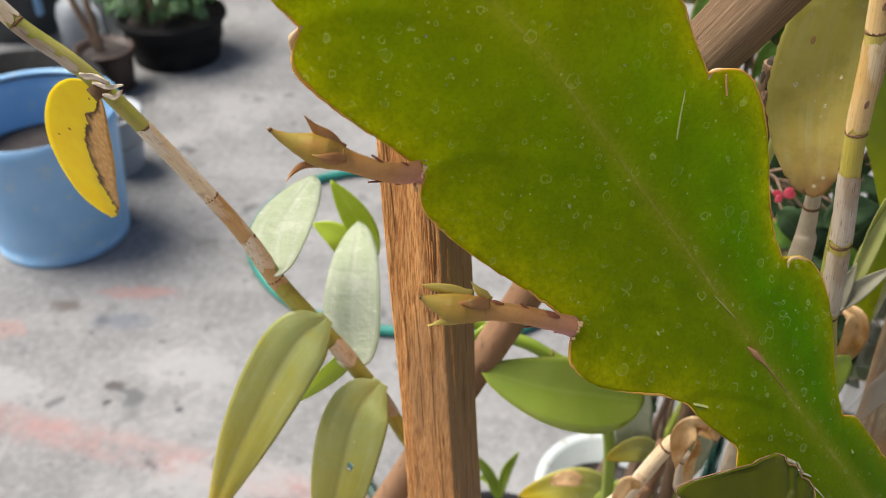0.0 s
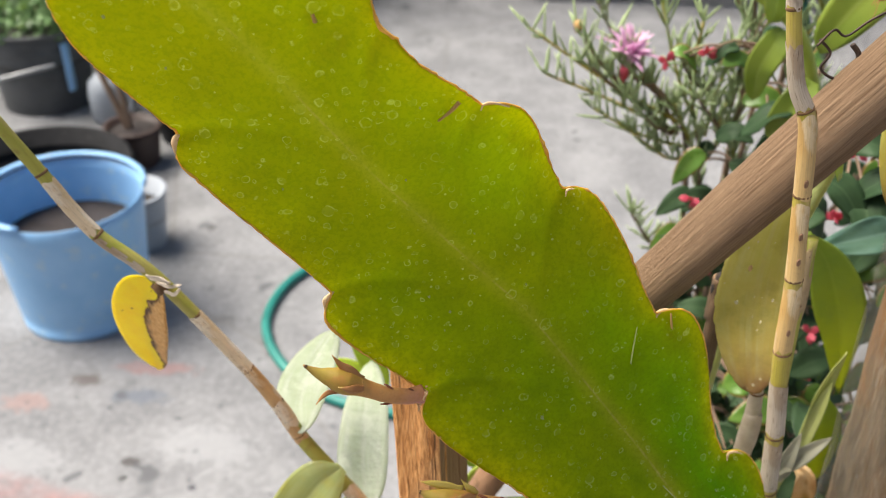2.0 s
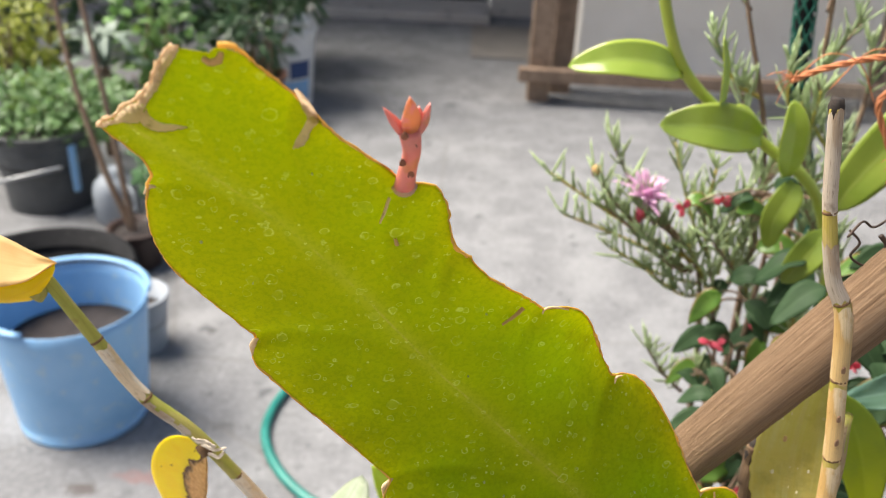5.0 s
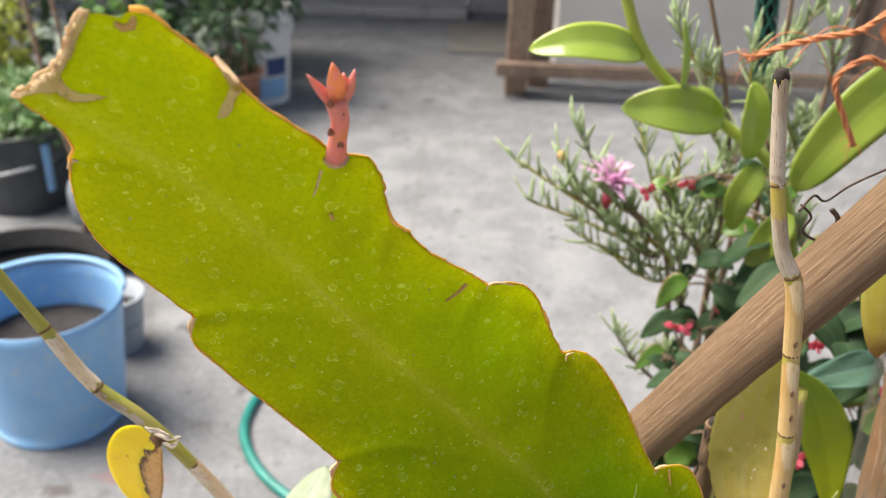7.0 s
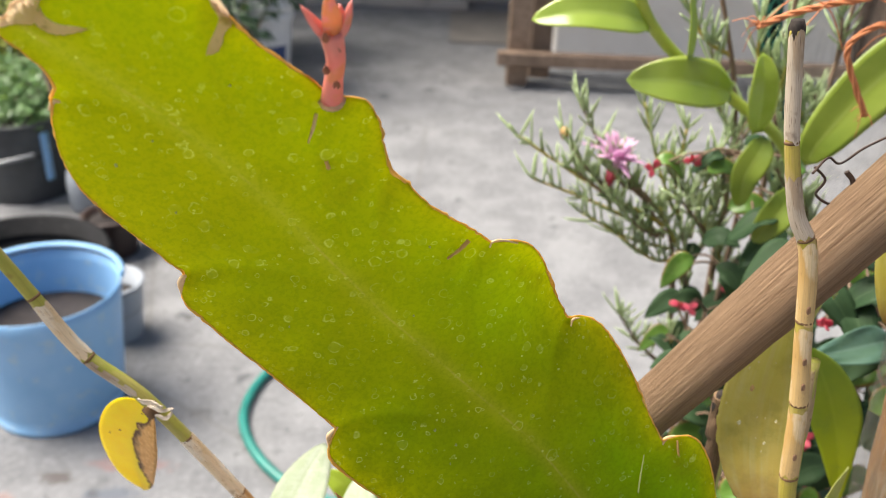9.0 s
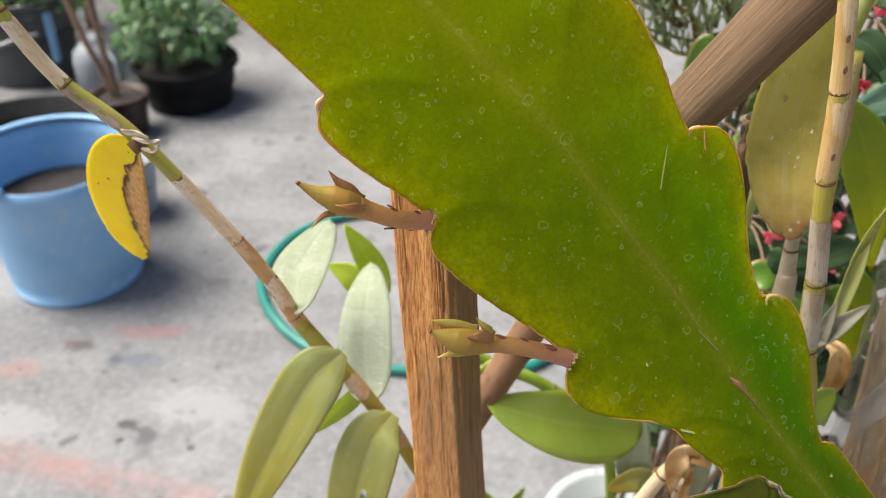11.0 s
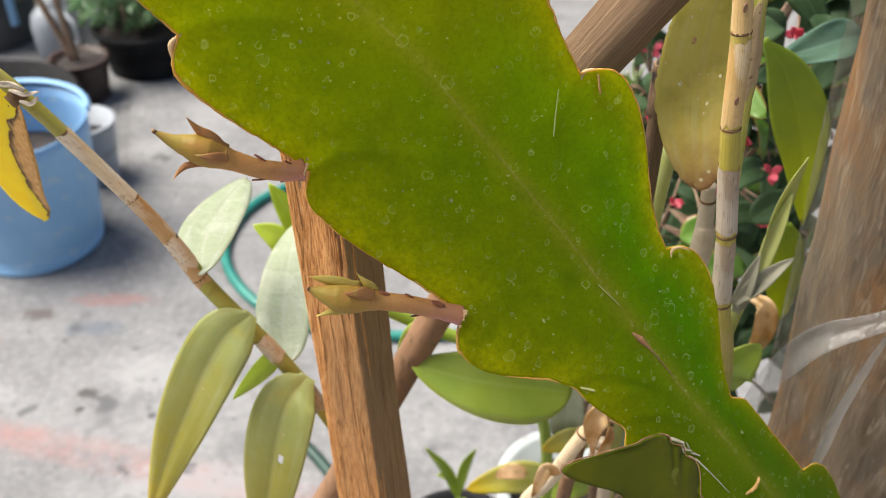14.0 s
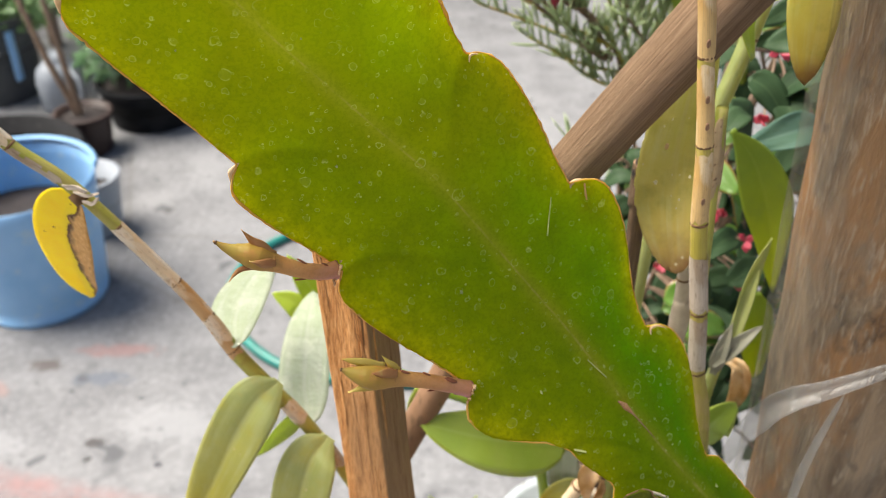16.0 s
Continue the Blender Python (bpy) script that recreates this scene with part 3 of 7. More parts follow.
# lobes: notch place, half width in the notch, place of the lobe's crest, half width there
LOBES_L = [(-0.0078, 0.0181, -0.005, 0.0185), (0.0108, 0.0228, 0.044, 0.0386), (0.0690, 0.0378, 0.0800, 0.0449), (0.1404, 0.0406, 0.1500, 0.0494), (0.1930, 0.0423, 0.2030, 0.0491),
           (0.2583, 0.0383, 0.2670, 0.0458), (0.3050, 0.0264, 0.3055, 0.0264), (0.3290, 0.0231, 0.340, 0.0300), (0.400, 0.0205, 0.413, 0.0260), (0.48, 0.0140, 0.49, 0.0150)]
LOBES_R = [(-0.0078, 0.0172, -0.002, 0.0202), (0.0124, 0.0221, 0.020, 0.0224), (0.0499, 0.0279, 0.0575, 0.0336), (0.0778, 0.0267, 0.086, 0.0280), (0.1166, 0.0350, 0.1330, 0.0442), (0.1680, 0.0390, 0.1820, 0.0466),
           (0.2305, 0.0386, 0.2450, 0.0488), (0.3018, 0.0264, 0.3150, 0.0338), (0.3608, 0.0115, 0.3715, 0.0150), (0.4200, 0.0148, 0.4350, 0.0224), (0.48, 0.0130, 0.49, 0.0140)]
TIP_S = -0.0078
# brown smudges on the skin: place, size, strength
BLOTCHES = [(0.1346, -0.0370, 0.0028, 0.8), (0.1435, -0.0378, 0.0045, 0.9), (0.2450, -0.0385, 0.0050, 0.8), (0.2385, -0.0400, 0.0040, 0.6), (0.0735, -0.0148, 0.0055, 0.55), (0.0650, -0.0155, 0.0030, 0.5), (-0.0055, -0.0150, 0.0030, 0.8), (0.1110, -0.0260, 0.0025, 0.5), (0.0500, -0.0262, 0.0035, 0.6), (0.3110, -0.0010, 0.0030, 0.5)]


def tip_end(w):
    """How far the chewed end of the blade stands out along the midrib, across its width."""
    return float(np.interp(w, (-0.020, -0.0177, -0.0158, -0.0142, -0.0121, -0.0089, -0.0067, -0.0038, -0.0012, 0.0017, 0.0046, 0.0065, 0.0095, 0.0115, 0.0140, 0.0169, 0.0185),
                           (-0.0046, -0.0068, -0.0077, -0.0073, -0.0099, -0.0130, -0.0126, -0.0114, -0.0099, -0.0089, -0.0079, -0.0078, -0.0085, -0.0083, -0.0077, -0.0085, -0.0078)))


def lobed(lobes, s):
    if lobes is LOBES_L and s < 0.0101:
        return float(np.interp(s, (-0.0078, -0.0048, -0.0028, 0.0003, 0.0028, 0.0047, 0.0073, 0.0101), (0.0181, 0.0185, 0.0179, 0.0177, 0.0176, 0.0178, 0.0187, 0.0205)))
    for (a, wa, c, wc), (b, wb, _, _) in zip(lobes, lobes[1:]):
        if a <= s < b:
            if s < c:
                f = (s - a) / (c - a)
                return wa + (wc - wa) * (1 - (1 - f) ** 2.6)
            f = (s - c) / (b - c)
            return wc + (wb - wc) * (1 - math.cos(math.pi * f * 0.92)) / (1 - math.cos(math.pi * 0.92))
    return lobes[-1][1]


def vein_at(lobes_l, lobes_r, s, w):
    """Strength of the shallow side veins that run from the notches to the midrib."""
    best = 0.0
    for lobes, sg in ((lobes_l, 1), (lobes_r, -1)):
        if w * sg < 0.002:
            continue
        for a, wa, _, _ in lobes[1:-1]:
            f = 1 - w * sg / wa
            if -0.05 < f < 1:
                d = s - (a + 0.004 * f + 0.042 * f * f)
                best = max(best, math.exp(-(d / 0.0030) ** 2) * (1 - f) ** 0.5 if f < 1 else 0)
    return best


def cactus_blade(lobes_l, lobes_r, s0, s1, place, n=420, m=56, thick=0.0022, wide=True):
    bm = B()
    uv = bm.loops.layers.uv.verify()
    edge = bm.verts.layers.float.new("edge")
    ribl = bm.verts.layers.float.new("rib")
    veinl = bm.verts.layers.float.new("vein")
    sidel = bm.verts.layers.float.new("side")
    blotl = bm.verts.layers.float.new("blotch")
    top, bot, left, right = [], [], [], []
    for i in range(n + 1):
        s = s0 + (s1 - s0) * i / n
        wl, wr = lobed(lobes_l, s), lobed(lobes_r, s)
        wl += 0.0003 * noise.noise((s * 260, 0, 3)) + 0.00022 * noise.noise((s * 900, 0, 5))
        wr += 0.0003 * noise.noise((s * 260, 7, 3)) + (0.0007 if 0.055 < s < 0.112 else 0.00022) * noise.noise((s * 900, 7, 5))
        mid = midrib(s) if wide else 0.0
        rt, rb = [], []
        for k in range(m + 1):
            u = 2 * k / m - 1
            u = math.copysign(abs(u) ** 0.9, u)
            w = mid + (wl - mid) * u if u > 0 else mid + (wr + mid) * u
            rib = math.exp(-((w - mid) / 0.0030) ** 2)
            vn = vein_at(lobes_l, lobes_r, s, w)
            th = thick * (0.5 - 0.36 * abs(u) ** 3) + 0.0007 * rib * min(1, s * 4 + 0.2)
            wav = 0.0010 * u * u * math.sin(46 * s + (1.3 if u > 0 else 3.6)) + 0.0007 * noise.noise((s * 50, w * 50, 1)) - 0.0009 * vn
            sx_ = s + (tip_end(w) - TIP_S) * max(0.0, 1 - (s - TIP_S) / 0.009) if wide else s
            for row, sg in ((rt, 1), (rb, -1)):
                q = bm.verts.new(place(sx_, w, wav + sg * th))
                q[edge] = abs(u)
                q[ribl] = rib
                q[veinl] = vn
                q[sidel] = 0.5 + 0.5 * u
                q[blotl] = max(k_ * math.exp(-((s - s_) / r_) ** 2 - ((w - w_) / r_) ** 2) for s_, w_, r_, k_ in BLOTCHES) if wide else 0.0
                row.append(q)
        top.append(rt)
        bot.append(rb)
        left.append((s, wl))
        right.append((s, -wr))
    for i in range(n):
        for k in range(m):
            bm.faces.new((top[i][k], top[i + 1][k], top[i + 1][k + 1], top[i][k + 1]))
            bm.faces.new((bot[i][k], bot[i][k + 1], bot[i + 1][k + 1], bot[i + 1][k]))
        for k in (0, m):
            bm.faces.new((top[i][k], bot[i][k], bot[i + 1][k], top[i + 1][k]))
    for i in (0, n):
        for k in range(m):
            bm.faces.new((top[i][k], top[i][k + 1], bot[i][k + 1], bot[i][k]))
    bmesh.ops.recalc_face_normals(bm, faces=bm.faces)
    return bm, left, right


def edge_wave(s, left):
    return 0.0010 * math.sin(46 * s + (1.3 if left else 3.6))


cactus = thing("cactus_plant", (0.23, 0.29, 0.24), "flat scalloped green cactus stem with a dried brown tip, budding", "cactus")
bm, left, right = cactus_blade(LOBES_L, LOBES_R, TIP_S, 0.50, cactus_point)
part("blade", bm, M_CACTUS, cactus)
for row, sg in ((left, True), (right, False)):
    bm = B()
    thick_ = [(1.0 if s < 0.27 else 0.65) * (0.00034 + 0.0005 * max(0.0, noise.noise((s * 70, 3 if sg else 9, 1))) + 0.00025 * max(0.0, noise.noise((s * 420, 3 if sg else 9, 4)))) for s, w in row]
    tube(bm, [cactus_point(s, w, edge_wave(s, sg)) for s, w in row], thick_, 6, jitter=0.35)
    part("margin", bm, M_EDGE, cactus, "thin orange-brown dry rim")
# woody foot below the blade
bm = B()
tube(bm, spline([cactus_point(0.495, 0), cactus_point(0.54, 0.002), (0.265, 0.26, 0.50), (0.24, 0.33, 0.22)], 16), [0.010, 0.006, 0.005, 0.007], 10)
part("foot", bm, M_STICK, cactus)

# ---------------------------------------------------------------- orchid with the slanting cane
def cane(bm_name, parent, pts, radii, mat_, nodes=(), n=70, sides=12, ring=1.07):
    c = spline(pts, n)
    bm = B()
    tube(bm, c, radii, sides)
    stem = part(bm_name, bm, mat_, parent)
    for f in nodes:
        i = min(int(f * (n - 1)), n - 2)
        t = (c[i + 1] - c[i]).normalized()
        r = lerp_list(radii, f)
        bm = B()
        p = c[i]
        tube(bm, [p - t * 0.0006, p - t * 0.0002, p + t * 0.0003, p + t * 0.0006], [r * 1.01, r * ring, r * ring, r * 1.01], sides)
        part("joint", bm, M_NODE, stem)
    return c, stem


def sheath(parent, c, radii, f0, f1, material, grow=1.07, side=None, rag=0.0016, label="papery tan sheath"):
    """A dry sleeve round a cane between two fractions of its length, with ragged ends."""
    n = len(c)
    i0, i1 = int(f0 * (n - 1)), max(int(f1 * (n - 1)), int(f0 * (n - 1)) + 3)
    pts = [c[i0].lerp(c[i1], k / 9) * 0.0 + c[min(i0 + round((i1 - i0) * k / 9), n - 1)] for k in range(10)]
    rr = [lerp_list(radii, (i0 + (i1 - i0) * k / 9) / (n - 1)) * grow for k in range(10)]
    bm = B()
    tube(bm, pts, rr, 14, jitter=0.02, caps=False)
    bm.verts.ensure_lookup_table()
    t = (pts[-1] - pts[0]).normalized()
    for k in range(14):
        bm.verts[k].co -= t * random.uniform(-rag, rag)
        bm.verts[9 * 14 + k].co += t * random.uniform(-rag, rag)
    if side is not None:
        side = Vector(side).normalized()
        mid = [(f, min(pts, key=lambda p: (p - f.calc_center_median()).length)) for f in bm.faces]
        bmesh.ops.delete(bm, geom=[f for f, p in mid if (f.calc_center_median() - p).dot(side) < random.uniform(-0.0012, 0.0004)], context="FACES")
    return part("sheath", bm, material, parent, label)


orchid = thing("orchid_plant", (0.035, 0.335, 0.24), "leaning jointed orchid cane with pale green drooping leaves", "orchid")
cane_l, _ = cane("cane", orchid, [(-0.19, 0.303, 0.947), (-0.168, 0.303, 0.909), (-0.151, 0.303, 0.881), (-0.127, 0.303, 0.858), (-0.0935, 0.303, 0.811), (-0.079, 0.303, 0.787), (-0.067, 0.303, 0.762), (-0.041, 0.303, 0.721), (-0.018, 0.303, 0.675), (0.02, 0.31, 0.56), (0.035, 0.335, 0.24)],
                 [0.0026, 0.0029, 0.003, 0.0031, 0.0030, 0.0034, 0.0038, 0.0039, 0.0036, 0.003, 0.004], M_CANE_GREEN, (0.107, 0.21, 0.345, 0.412, 0.5, 0.54, 0.585), n=240)
RAD_L = [0.0026, 0.0029, 0.003, 0.0031, 0.0030, 0.0034, 0.0038, 0.0039, 0.0036, 0.003, 0.004]
sheath(orchid, cane_l, RAD_L, 0.115, 0.208, M_TAN)
sheath(orchid, cane_l, RAD_L, 0.212, 0.287, M_SPECK, 1.10, (-0.6, -0.4, -0.7), label="torn greyish half of a sheath")
sheath(orchid, cane_l, RAD_L, 0.346, 0.410, M_TAN, 1.08, label="pale tan sheath")
sheath(orchid, cane_l, RAD_L, 0.404, 0.500, M_RUST, 1.06, label="rusty brown sheath")
sheath(orchid, cane_l, RAD_L, 0.497, 0.590, M_RUST, 1.05, (-0.5, -0.7, 0.2), label="rusty brown sheath")
sheath(orchid, cane_l, RAD_L, 0.500, 0.560, M_TAN, 1.08, (0.7, -0.5, 0.4), label="pale tan sheath")
sheath(orchid, cane_l, RAD_L, 0.676, 0.704, M_TAN, 1.08, (0.3, -1, 0.2), label="small pale leaf scar")
sheath(orchid, cane_l, RAD_L, 0.755, 0.785, M_SPECK, 1.1, (0.6, -0.6, 0.5), label="small greyish sheath")
M_PALE = leafy("pale_glossy_leaf", (0.32, 0.385, 0.24), (0.43, 0.48, 0.35), (0.46, 0.50, 0.38), rough=0.26, spec=0.8, trans=0.28, tcol=(0.85, 0.92, 0.62), spots=0.5, spotcol=(0.34, 0.36, 0.22), pale_streak=(0.52, 0.54, 0.47), blister=0.5)
M_OLIVE = leafy("olive_leaf", (0.30, 0.355, 0.115), (0.40, 0.45, 0.16), (0.55, 0.57, 0.24), rough=0.34, spec=0.6, trans=0.34, grad=(0.53, 0.43, 0.006), stain=(0.42, 0.38, 0.05), spots=0.7, spotcol=(0.66, 0.54, 0.30), tipcol=(0.55, 0.40, 0.02), tcol=(0.70, 0.64, 0.04), pale_streak=(0.52, 0.55, 0.28), streak_k=0.55, blister=0.25, veins=14)
M_YELLOW = leafy("yellow_dying_leaf", (0.92, 0.70, 0.003), (0.95, 0.78, 0.006), (0.86, 0.66, 0.01), rough=0.45, spec=0.25, trans=0.5, tcol=(0.95, 0.72, 0.02), spots=0.8, spotcol=(0.14, 0.05, 0.01))
M_BROWN = surface("dry_brown_leaf", (0.56, 0.33, 0.12), (0.78, 0.55, 0.27), 120, 0.7, 0.5, c3=(0.13, 0.055, 0.02), at3=0.56, scale3=60, trans=0.25)
M_TANLEAF = leafy("papery_tan_leaf", (0.66, 0.44, 0.17), (0.78, 0.56, 0.26), (0.60, 0.40, 0.16), rough=0.6, spec=0.3, trans=0.45, tcol=(0.9, 0.62, 0.22), veins=30, spots=0.6, spotcol=(0.45, 0.25, 0.08))
M_GREEN = leafy("fresh_green_leaf", (0.28, 0.40, 0.05), (0.38, 0.50, 0.085), (0.42, 0.54, 0.13), edge=(0.52, 0.62, 0.12), rough=0.18, spec=0.8, trans=0.36, tcol=(0.55, 0.68, 0.06))
M_LIME = leafy("lime_green_leaf", (0.42, 0.56, 0.05), (0.54, 0.66, 0.09), (0.58, 0.70, 0.16), rough=0.3, spec=0.6, trans=0.5, tcol=(0.75, 0.85, 0.05))
M_MATURE = leafy("yellow_olive_leaf", (0.66, 0.66, 0.17), (0.82, 0.78, 0.30), (0.66, 0.60, 0.24), rough=0.36, spec=0.5, trans=0.6, grad=(0.78, 0.62, 0.20), stain=(0.52, 0.47, 0.12), spots=1.0, spotcol=(0.80, 0.76, 0.52), tipcol=(0.36, 0.20, 0.10), tcol=(0.90, 0.84, 0.14), pale_streak=(0.80, 0.78, 0.46), blister=0.3)

def scorched_material():
    m = Nodes("yellow_leaf_half_scorched")
    uv = m.coords("UV")
    u, v, _ = m.sep(uv)
    ob = m.coords("Object")
    n1, n2 = m.noise(ob, 110.0, 4.0, 0.6), m.noise(ob, 420.0, 4.0)
    col = m.mix(m.ramp(n1, [(0.3, 0.0), (0.7, 1.0)]), (0.92, 0.73, 0.003), (0.95, 0.82, 0.008))
    far = m.math("ADD", m.math("ABSOLUTE", m.math("SUBTRACT", v, 0.40)), m.math("MULTIPLY", m.math("SUBTRACT", n1, 0.5), 0.25))
    lim = m.math("SUBTRACT", 0.50, m.math("MULTIPLY", m.math("MULTIPLY", far, far), 1.7))
    depth = m.math("SUBTRACT", lim, m.math("ADD", u, m.math("MULTIPLY", m.math("SUBTRACT", n1, 0.5), 0.34)))
    tan = m.mix(m.ramp(n2, [(0.3, 0.0), (0.7, 1.0)]), (0.60, 0.31, 0.07), (0.88, 0.60, 0.24))
    col = m.mix(m.ramp(depth, [(-0.05, 0.0), (0.0, 0.75)]), col, (0.66, 0.36, 0.02))
    col = m.mix(m.ramp(depth, [(0.0, 0.0), (0.02, 1.0)]), col, (0.10, 0.035, 0.012))
    col = m.mix(m.ramp(m.math("ADD", depth, m.math("MULTIPLY_ADD", m.noise(ob, 200.0, 4.0), 0.26, -0.13)), [(0.05, 0.0), (0.17, 1.0)]), col, tan)
    vo = m.add("TexVoronoi")
    m.put(vo, Vector=ob, Scale=190.0)
    rr = m.sep(vo.outputs["Color"])
    col = m.mix(m.math("MULTIPLY", m.math("LESS_THAN", vo.outputs["Distance"], 0.14), m.math("GREATER_THAN", rr[0], 0.72)), col, (0.20, 0.08, 0.01))
    m.put(m.p, Base_Color=col, Roughness=0.4)
    m.bump(m.math("ADD", n2, m.math("MULTIPLY", m.ramp(depth, [(0.0, 0.0), (0.1, 1.0)]), -1.5)), 0.35, 0.001)
    m.translucent(m.mix(0.12, col, (0.95, 0.72, 0.01)), 0.45)
    return m.m


bm = B()
blade(bm, [(-0.1275, 0.303, 0.8560), (-0.1372, 0.311, 0.839), (-0.1448, 0.322, 0.816), (-0.1510, 0.335, 0.790), (-0.1520, 0.343, 0.769)], 0.0160, (-0.2, -0.95, 0.25), peak=0.42, sharp=0.62, fold=0.22, thick=0.001, n=30, m=14, wave=0.03)
part("leaf", bm, scorched_material(), orchid, "yellow dying leaf with a scorched brown half")
def leaf_panel(name, edge_a, edge_b, material, label, n=26, m=8, puff=0.0012, seed=0):
    """A thin bowed panel of leaf between two edges."""
    a, b = spline(edge_a, n), spline(edge_b, n)
    bm = B()
    uv = bm.loops.layers.uv.verify()
    face_n = (a[-1] - a[0]).cross(b[n // 2] - a[n // 2]).normalized()
    sheets = []
    for th in (0.0003, -0.0003):
        sheets.append([[bm.verts.new(a[i].lerp(b[i], k / m) + face_n * (th + puff * math.sin(math.pi * k / m) + 0.0007 * noise.noise((i * 0.3, k * 0.5, seed)))) for k in range(m + 1)] for i in range(n)])
    for q, sheet_ in enumerate(sheets):
        for i in range(n - 1):
            for k in range(m):
                f = bm.faces.new((sheet_[i][k], sheet_[i][k + 1], sheet_[i + 1][k + 1], sheet_[i + 1][k]))
                for loop, (di, dk) in zip(f.loops, ((0, 0), (0, 1), (1, 1), (1, 0))):
                    loop[uv].uv = ((k + dk) / m, (i + di) / (n - 1))
    t, u = sheets
    for i in range(n - 1):
        for k in (0, m):
            bm.faces.new((t[i][k], t[i + 1][k], u[i + 1][k], u[i][k]))
    bmesh.ops.recalc_face_normals(bm, faces=bm.faces)
    return part(name, bm, material, orchid, label)


ridge = [(-0.1740, 0.2925, 0.9495), (-0.1855, 0.2905, 0.9418), (-0.1973, 0.2905, 0.9385), (-0.2110, 0.292, 0.9345), (-0.232, 0.294, 0.928)]
leaf_panel("dry_half", ridge, [(-0.1736, 0.2930, 0.9500), (-0.1864, 0.300, 0.9504), (-0.1985, 0.305, 0.9530), (-0.2168, 0.312, 0.9541), (-0.238, 0.316, 0.950)], M_TANLEAF, "papery tan dead half of the folded leaf", seed=2)
leaf_panel("leaf", [(-0.1738, 0.2930, 0.9490), (-0.1855, 0.2912, 0.9414), (-0.1973, 0.2912, 0.9381), (-0.2110, 0.2927, 0.9341), (-0.232, 0.2947, 0.9276)], [(-0.1752, 0.2950, 0.9455), (-0.1800, 0.297, 0.9380), (-0.1904, 0.300, 0.9275), (-0.2059, 0.302, 0.9241), (-0.230, 0.304, 0.9225)], M_YELLOW, "yellow half of the folded dying leaf", seed=5)
bm = B()
tube(bm, spline([(-0.1880, 0.2995, 0.9290), (-0.1860, 0.3010, 0.9330), (-0.1890, 0.303, 0.9450)], 10), [0.0034, 0.0030, 0.0022], 10)
part("leaf_base", bm, M_CANE_GREEN, orchid)
bm = B()
blade(bm, [(-0.0670, 0.299, 0.772), (-0.0725, 0.325, 0.769), (-0.0715, 0.355, 0.767), (-0.0650, 0.388, 0.766)], 0.0142, (-0.1, -0.4, 0.9), peak=0.5, sharp=0.55, fold=0.16, curl=-0.12, wave=0.05, n=26, m=12)
part("leaf", bm, M_PALE, orchid, "pale whitish green leaf")
bm = B()
blade(bm, [(-0.0370, 0.303, 0.714), (-0.0430, 0.335, 0.716), (-0.0465, 0.385, 0.716), (-0.0480, 0.424, 0.713)], 0.0145, (-0.1, -0.4, 0.9), peak=0.42, sharp=0.55, fold=0.16, curl=-0.12, wave=0.05, n=26, m=12)
part("leaf", bm, M_PALE, orchid, "pale whitish green leaf")
bm = B()
blade(bm, [(-0.0485, 0.299, 0.7495), (-0.064, 0.292, 0.735), (-0.091, 0.288, 0.680), (-0.120, 0.292, 0.608)], 0.0148, (-0.25, -0.95, 0.3), peak=0.40, sharp=0.78, fold=0.34, stem=0.2, n=40, m=16, curl=-0.22, wave=0.06)
part("leaf", bm, M_OLIVE, orchid, "long olive leaf hanging down")
bm = B()
blade(bm, [(-0.026, 0.297, 0.713), (-0.036, 0.286, 0.702), (-0.047, 0.280, 0.655), (-0.058, 0.282, 0.590)], 0.0155, (-0.2, -0.95, 0.3), peak=0.45, sharp=0.7, fold=0.36, stem=0.25, n=56, m=20, curl=-0.24, wave=0.03)
uvl = bm.loops.layers.uv.active
bmesh.ops.delete(bm, geom=[f for f in bm.faces if abs(sum(l[uvl].uv.x for l in f.loops) / 4 - 0.42) < 0.045 and abs(sum(l[uvl].uv.y for l in f.loops) / 4 - 0.54) < 0.016], context="FACES")
part("leaf", bm, M_OLIVE, orchid, "olive leaf hanging down, pierced by a hole")

# ---------------------------------------------------------------- stakes
post = thing("wooden_stake", (0.014, 0.272, 0.0), "rough split square brown wooden stake standing upright", "stake")
bm = B()
N_, K_ = 300, 88
rows = []
for i in range(N_ + 1):
    z = 0.885 * i / N_
    grow = 0.0100 * max(0.0, 0.84 - z) / (1 + 2 * max(0.0, 0.84 - z))
    cx, cy = 0.036 - 0.050 * z + grow, 0.275
    ring = []
    for k in range(K_):
        q = 4 * k // K_
        f = (4 * k % K_) / K_
        corner = [(-1, -1), (1, -1), (1, 1), (-1, 1)]
        p0, p1 = corner[q], corner[(q + 1) % 4]
        px, py = p0[0] + (p1[0] - p0[0]) * f, p0[1] + (p1[1] - p0[1]) * f
        if f == 0:
            px, py = px * 0.97, py * 0.97
        h = 0.0114 + grow * 1.04 + 0.0007 * noise.noise((px * 2, py * 2, z * 9)) + 0.00022 * noise.noise((px * 5, py * 5, z * 12)) + 0.00008 * noise.noise((px * 4, py * 4, z * 60))
        ang = radians(-28)
        ring.append(bm.verts.new((cx + (px * math.cos(ang) - py * math.sin(ang)) * h, cy + (px * math.sin(ang) + py * math.cos(ang)) * h, z)))
    rows.append(ring)
for p, q in zip(rows, rows[1:]):
    for k in range(K_):
        bm.faces.new((p[k], p[(k + 1) % K_], q[(k + 1) % K_], q[k]))
bm.faces.new(rows[0][::-1])
bm.faces.new(rows[-1])
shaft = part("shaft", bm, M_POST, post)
shaft.data.materials.append(M_POST_SHADED)
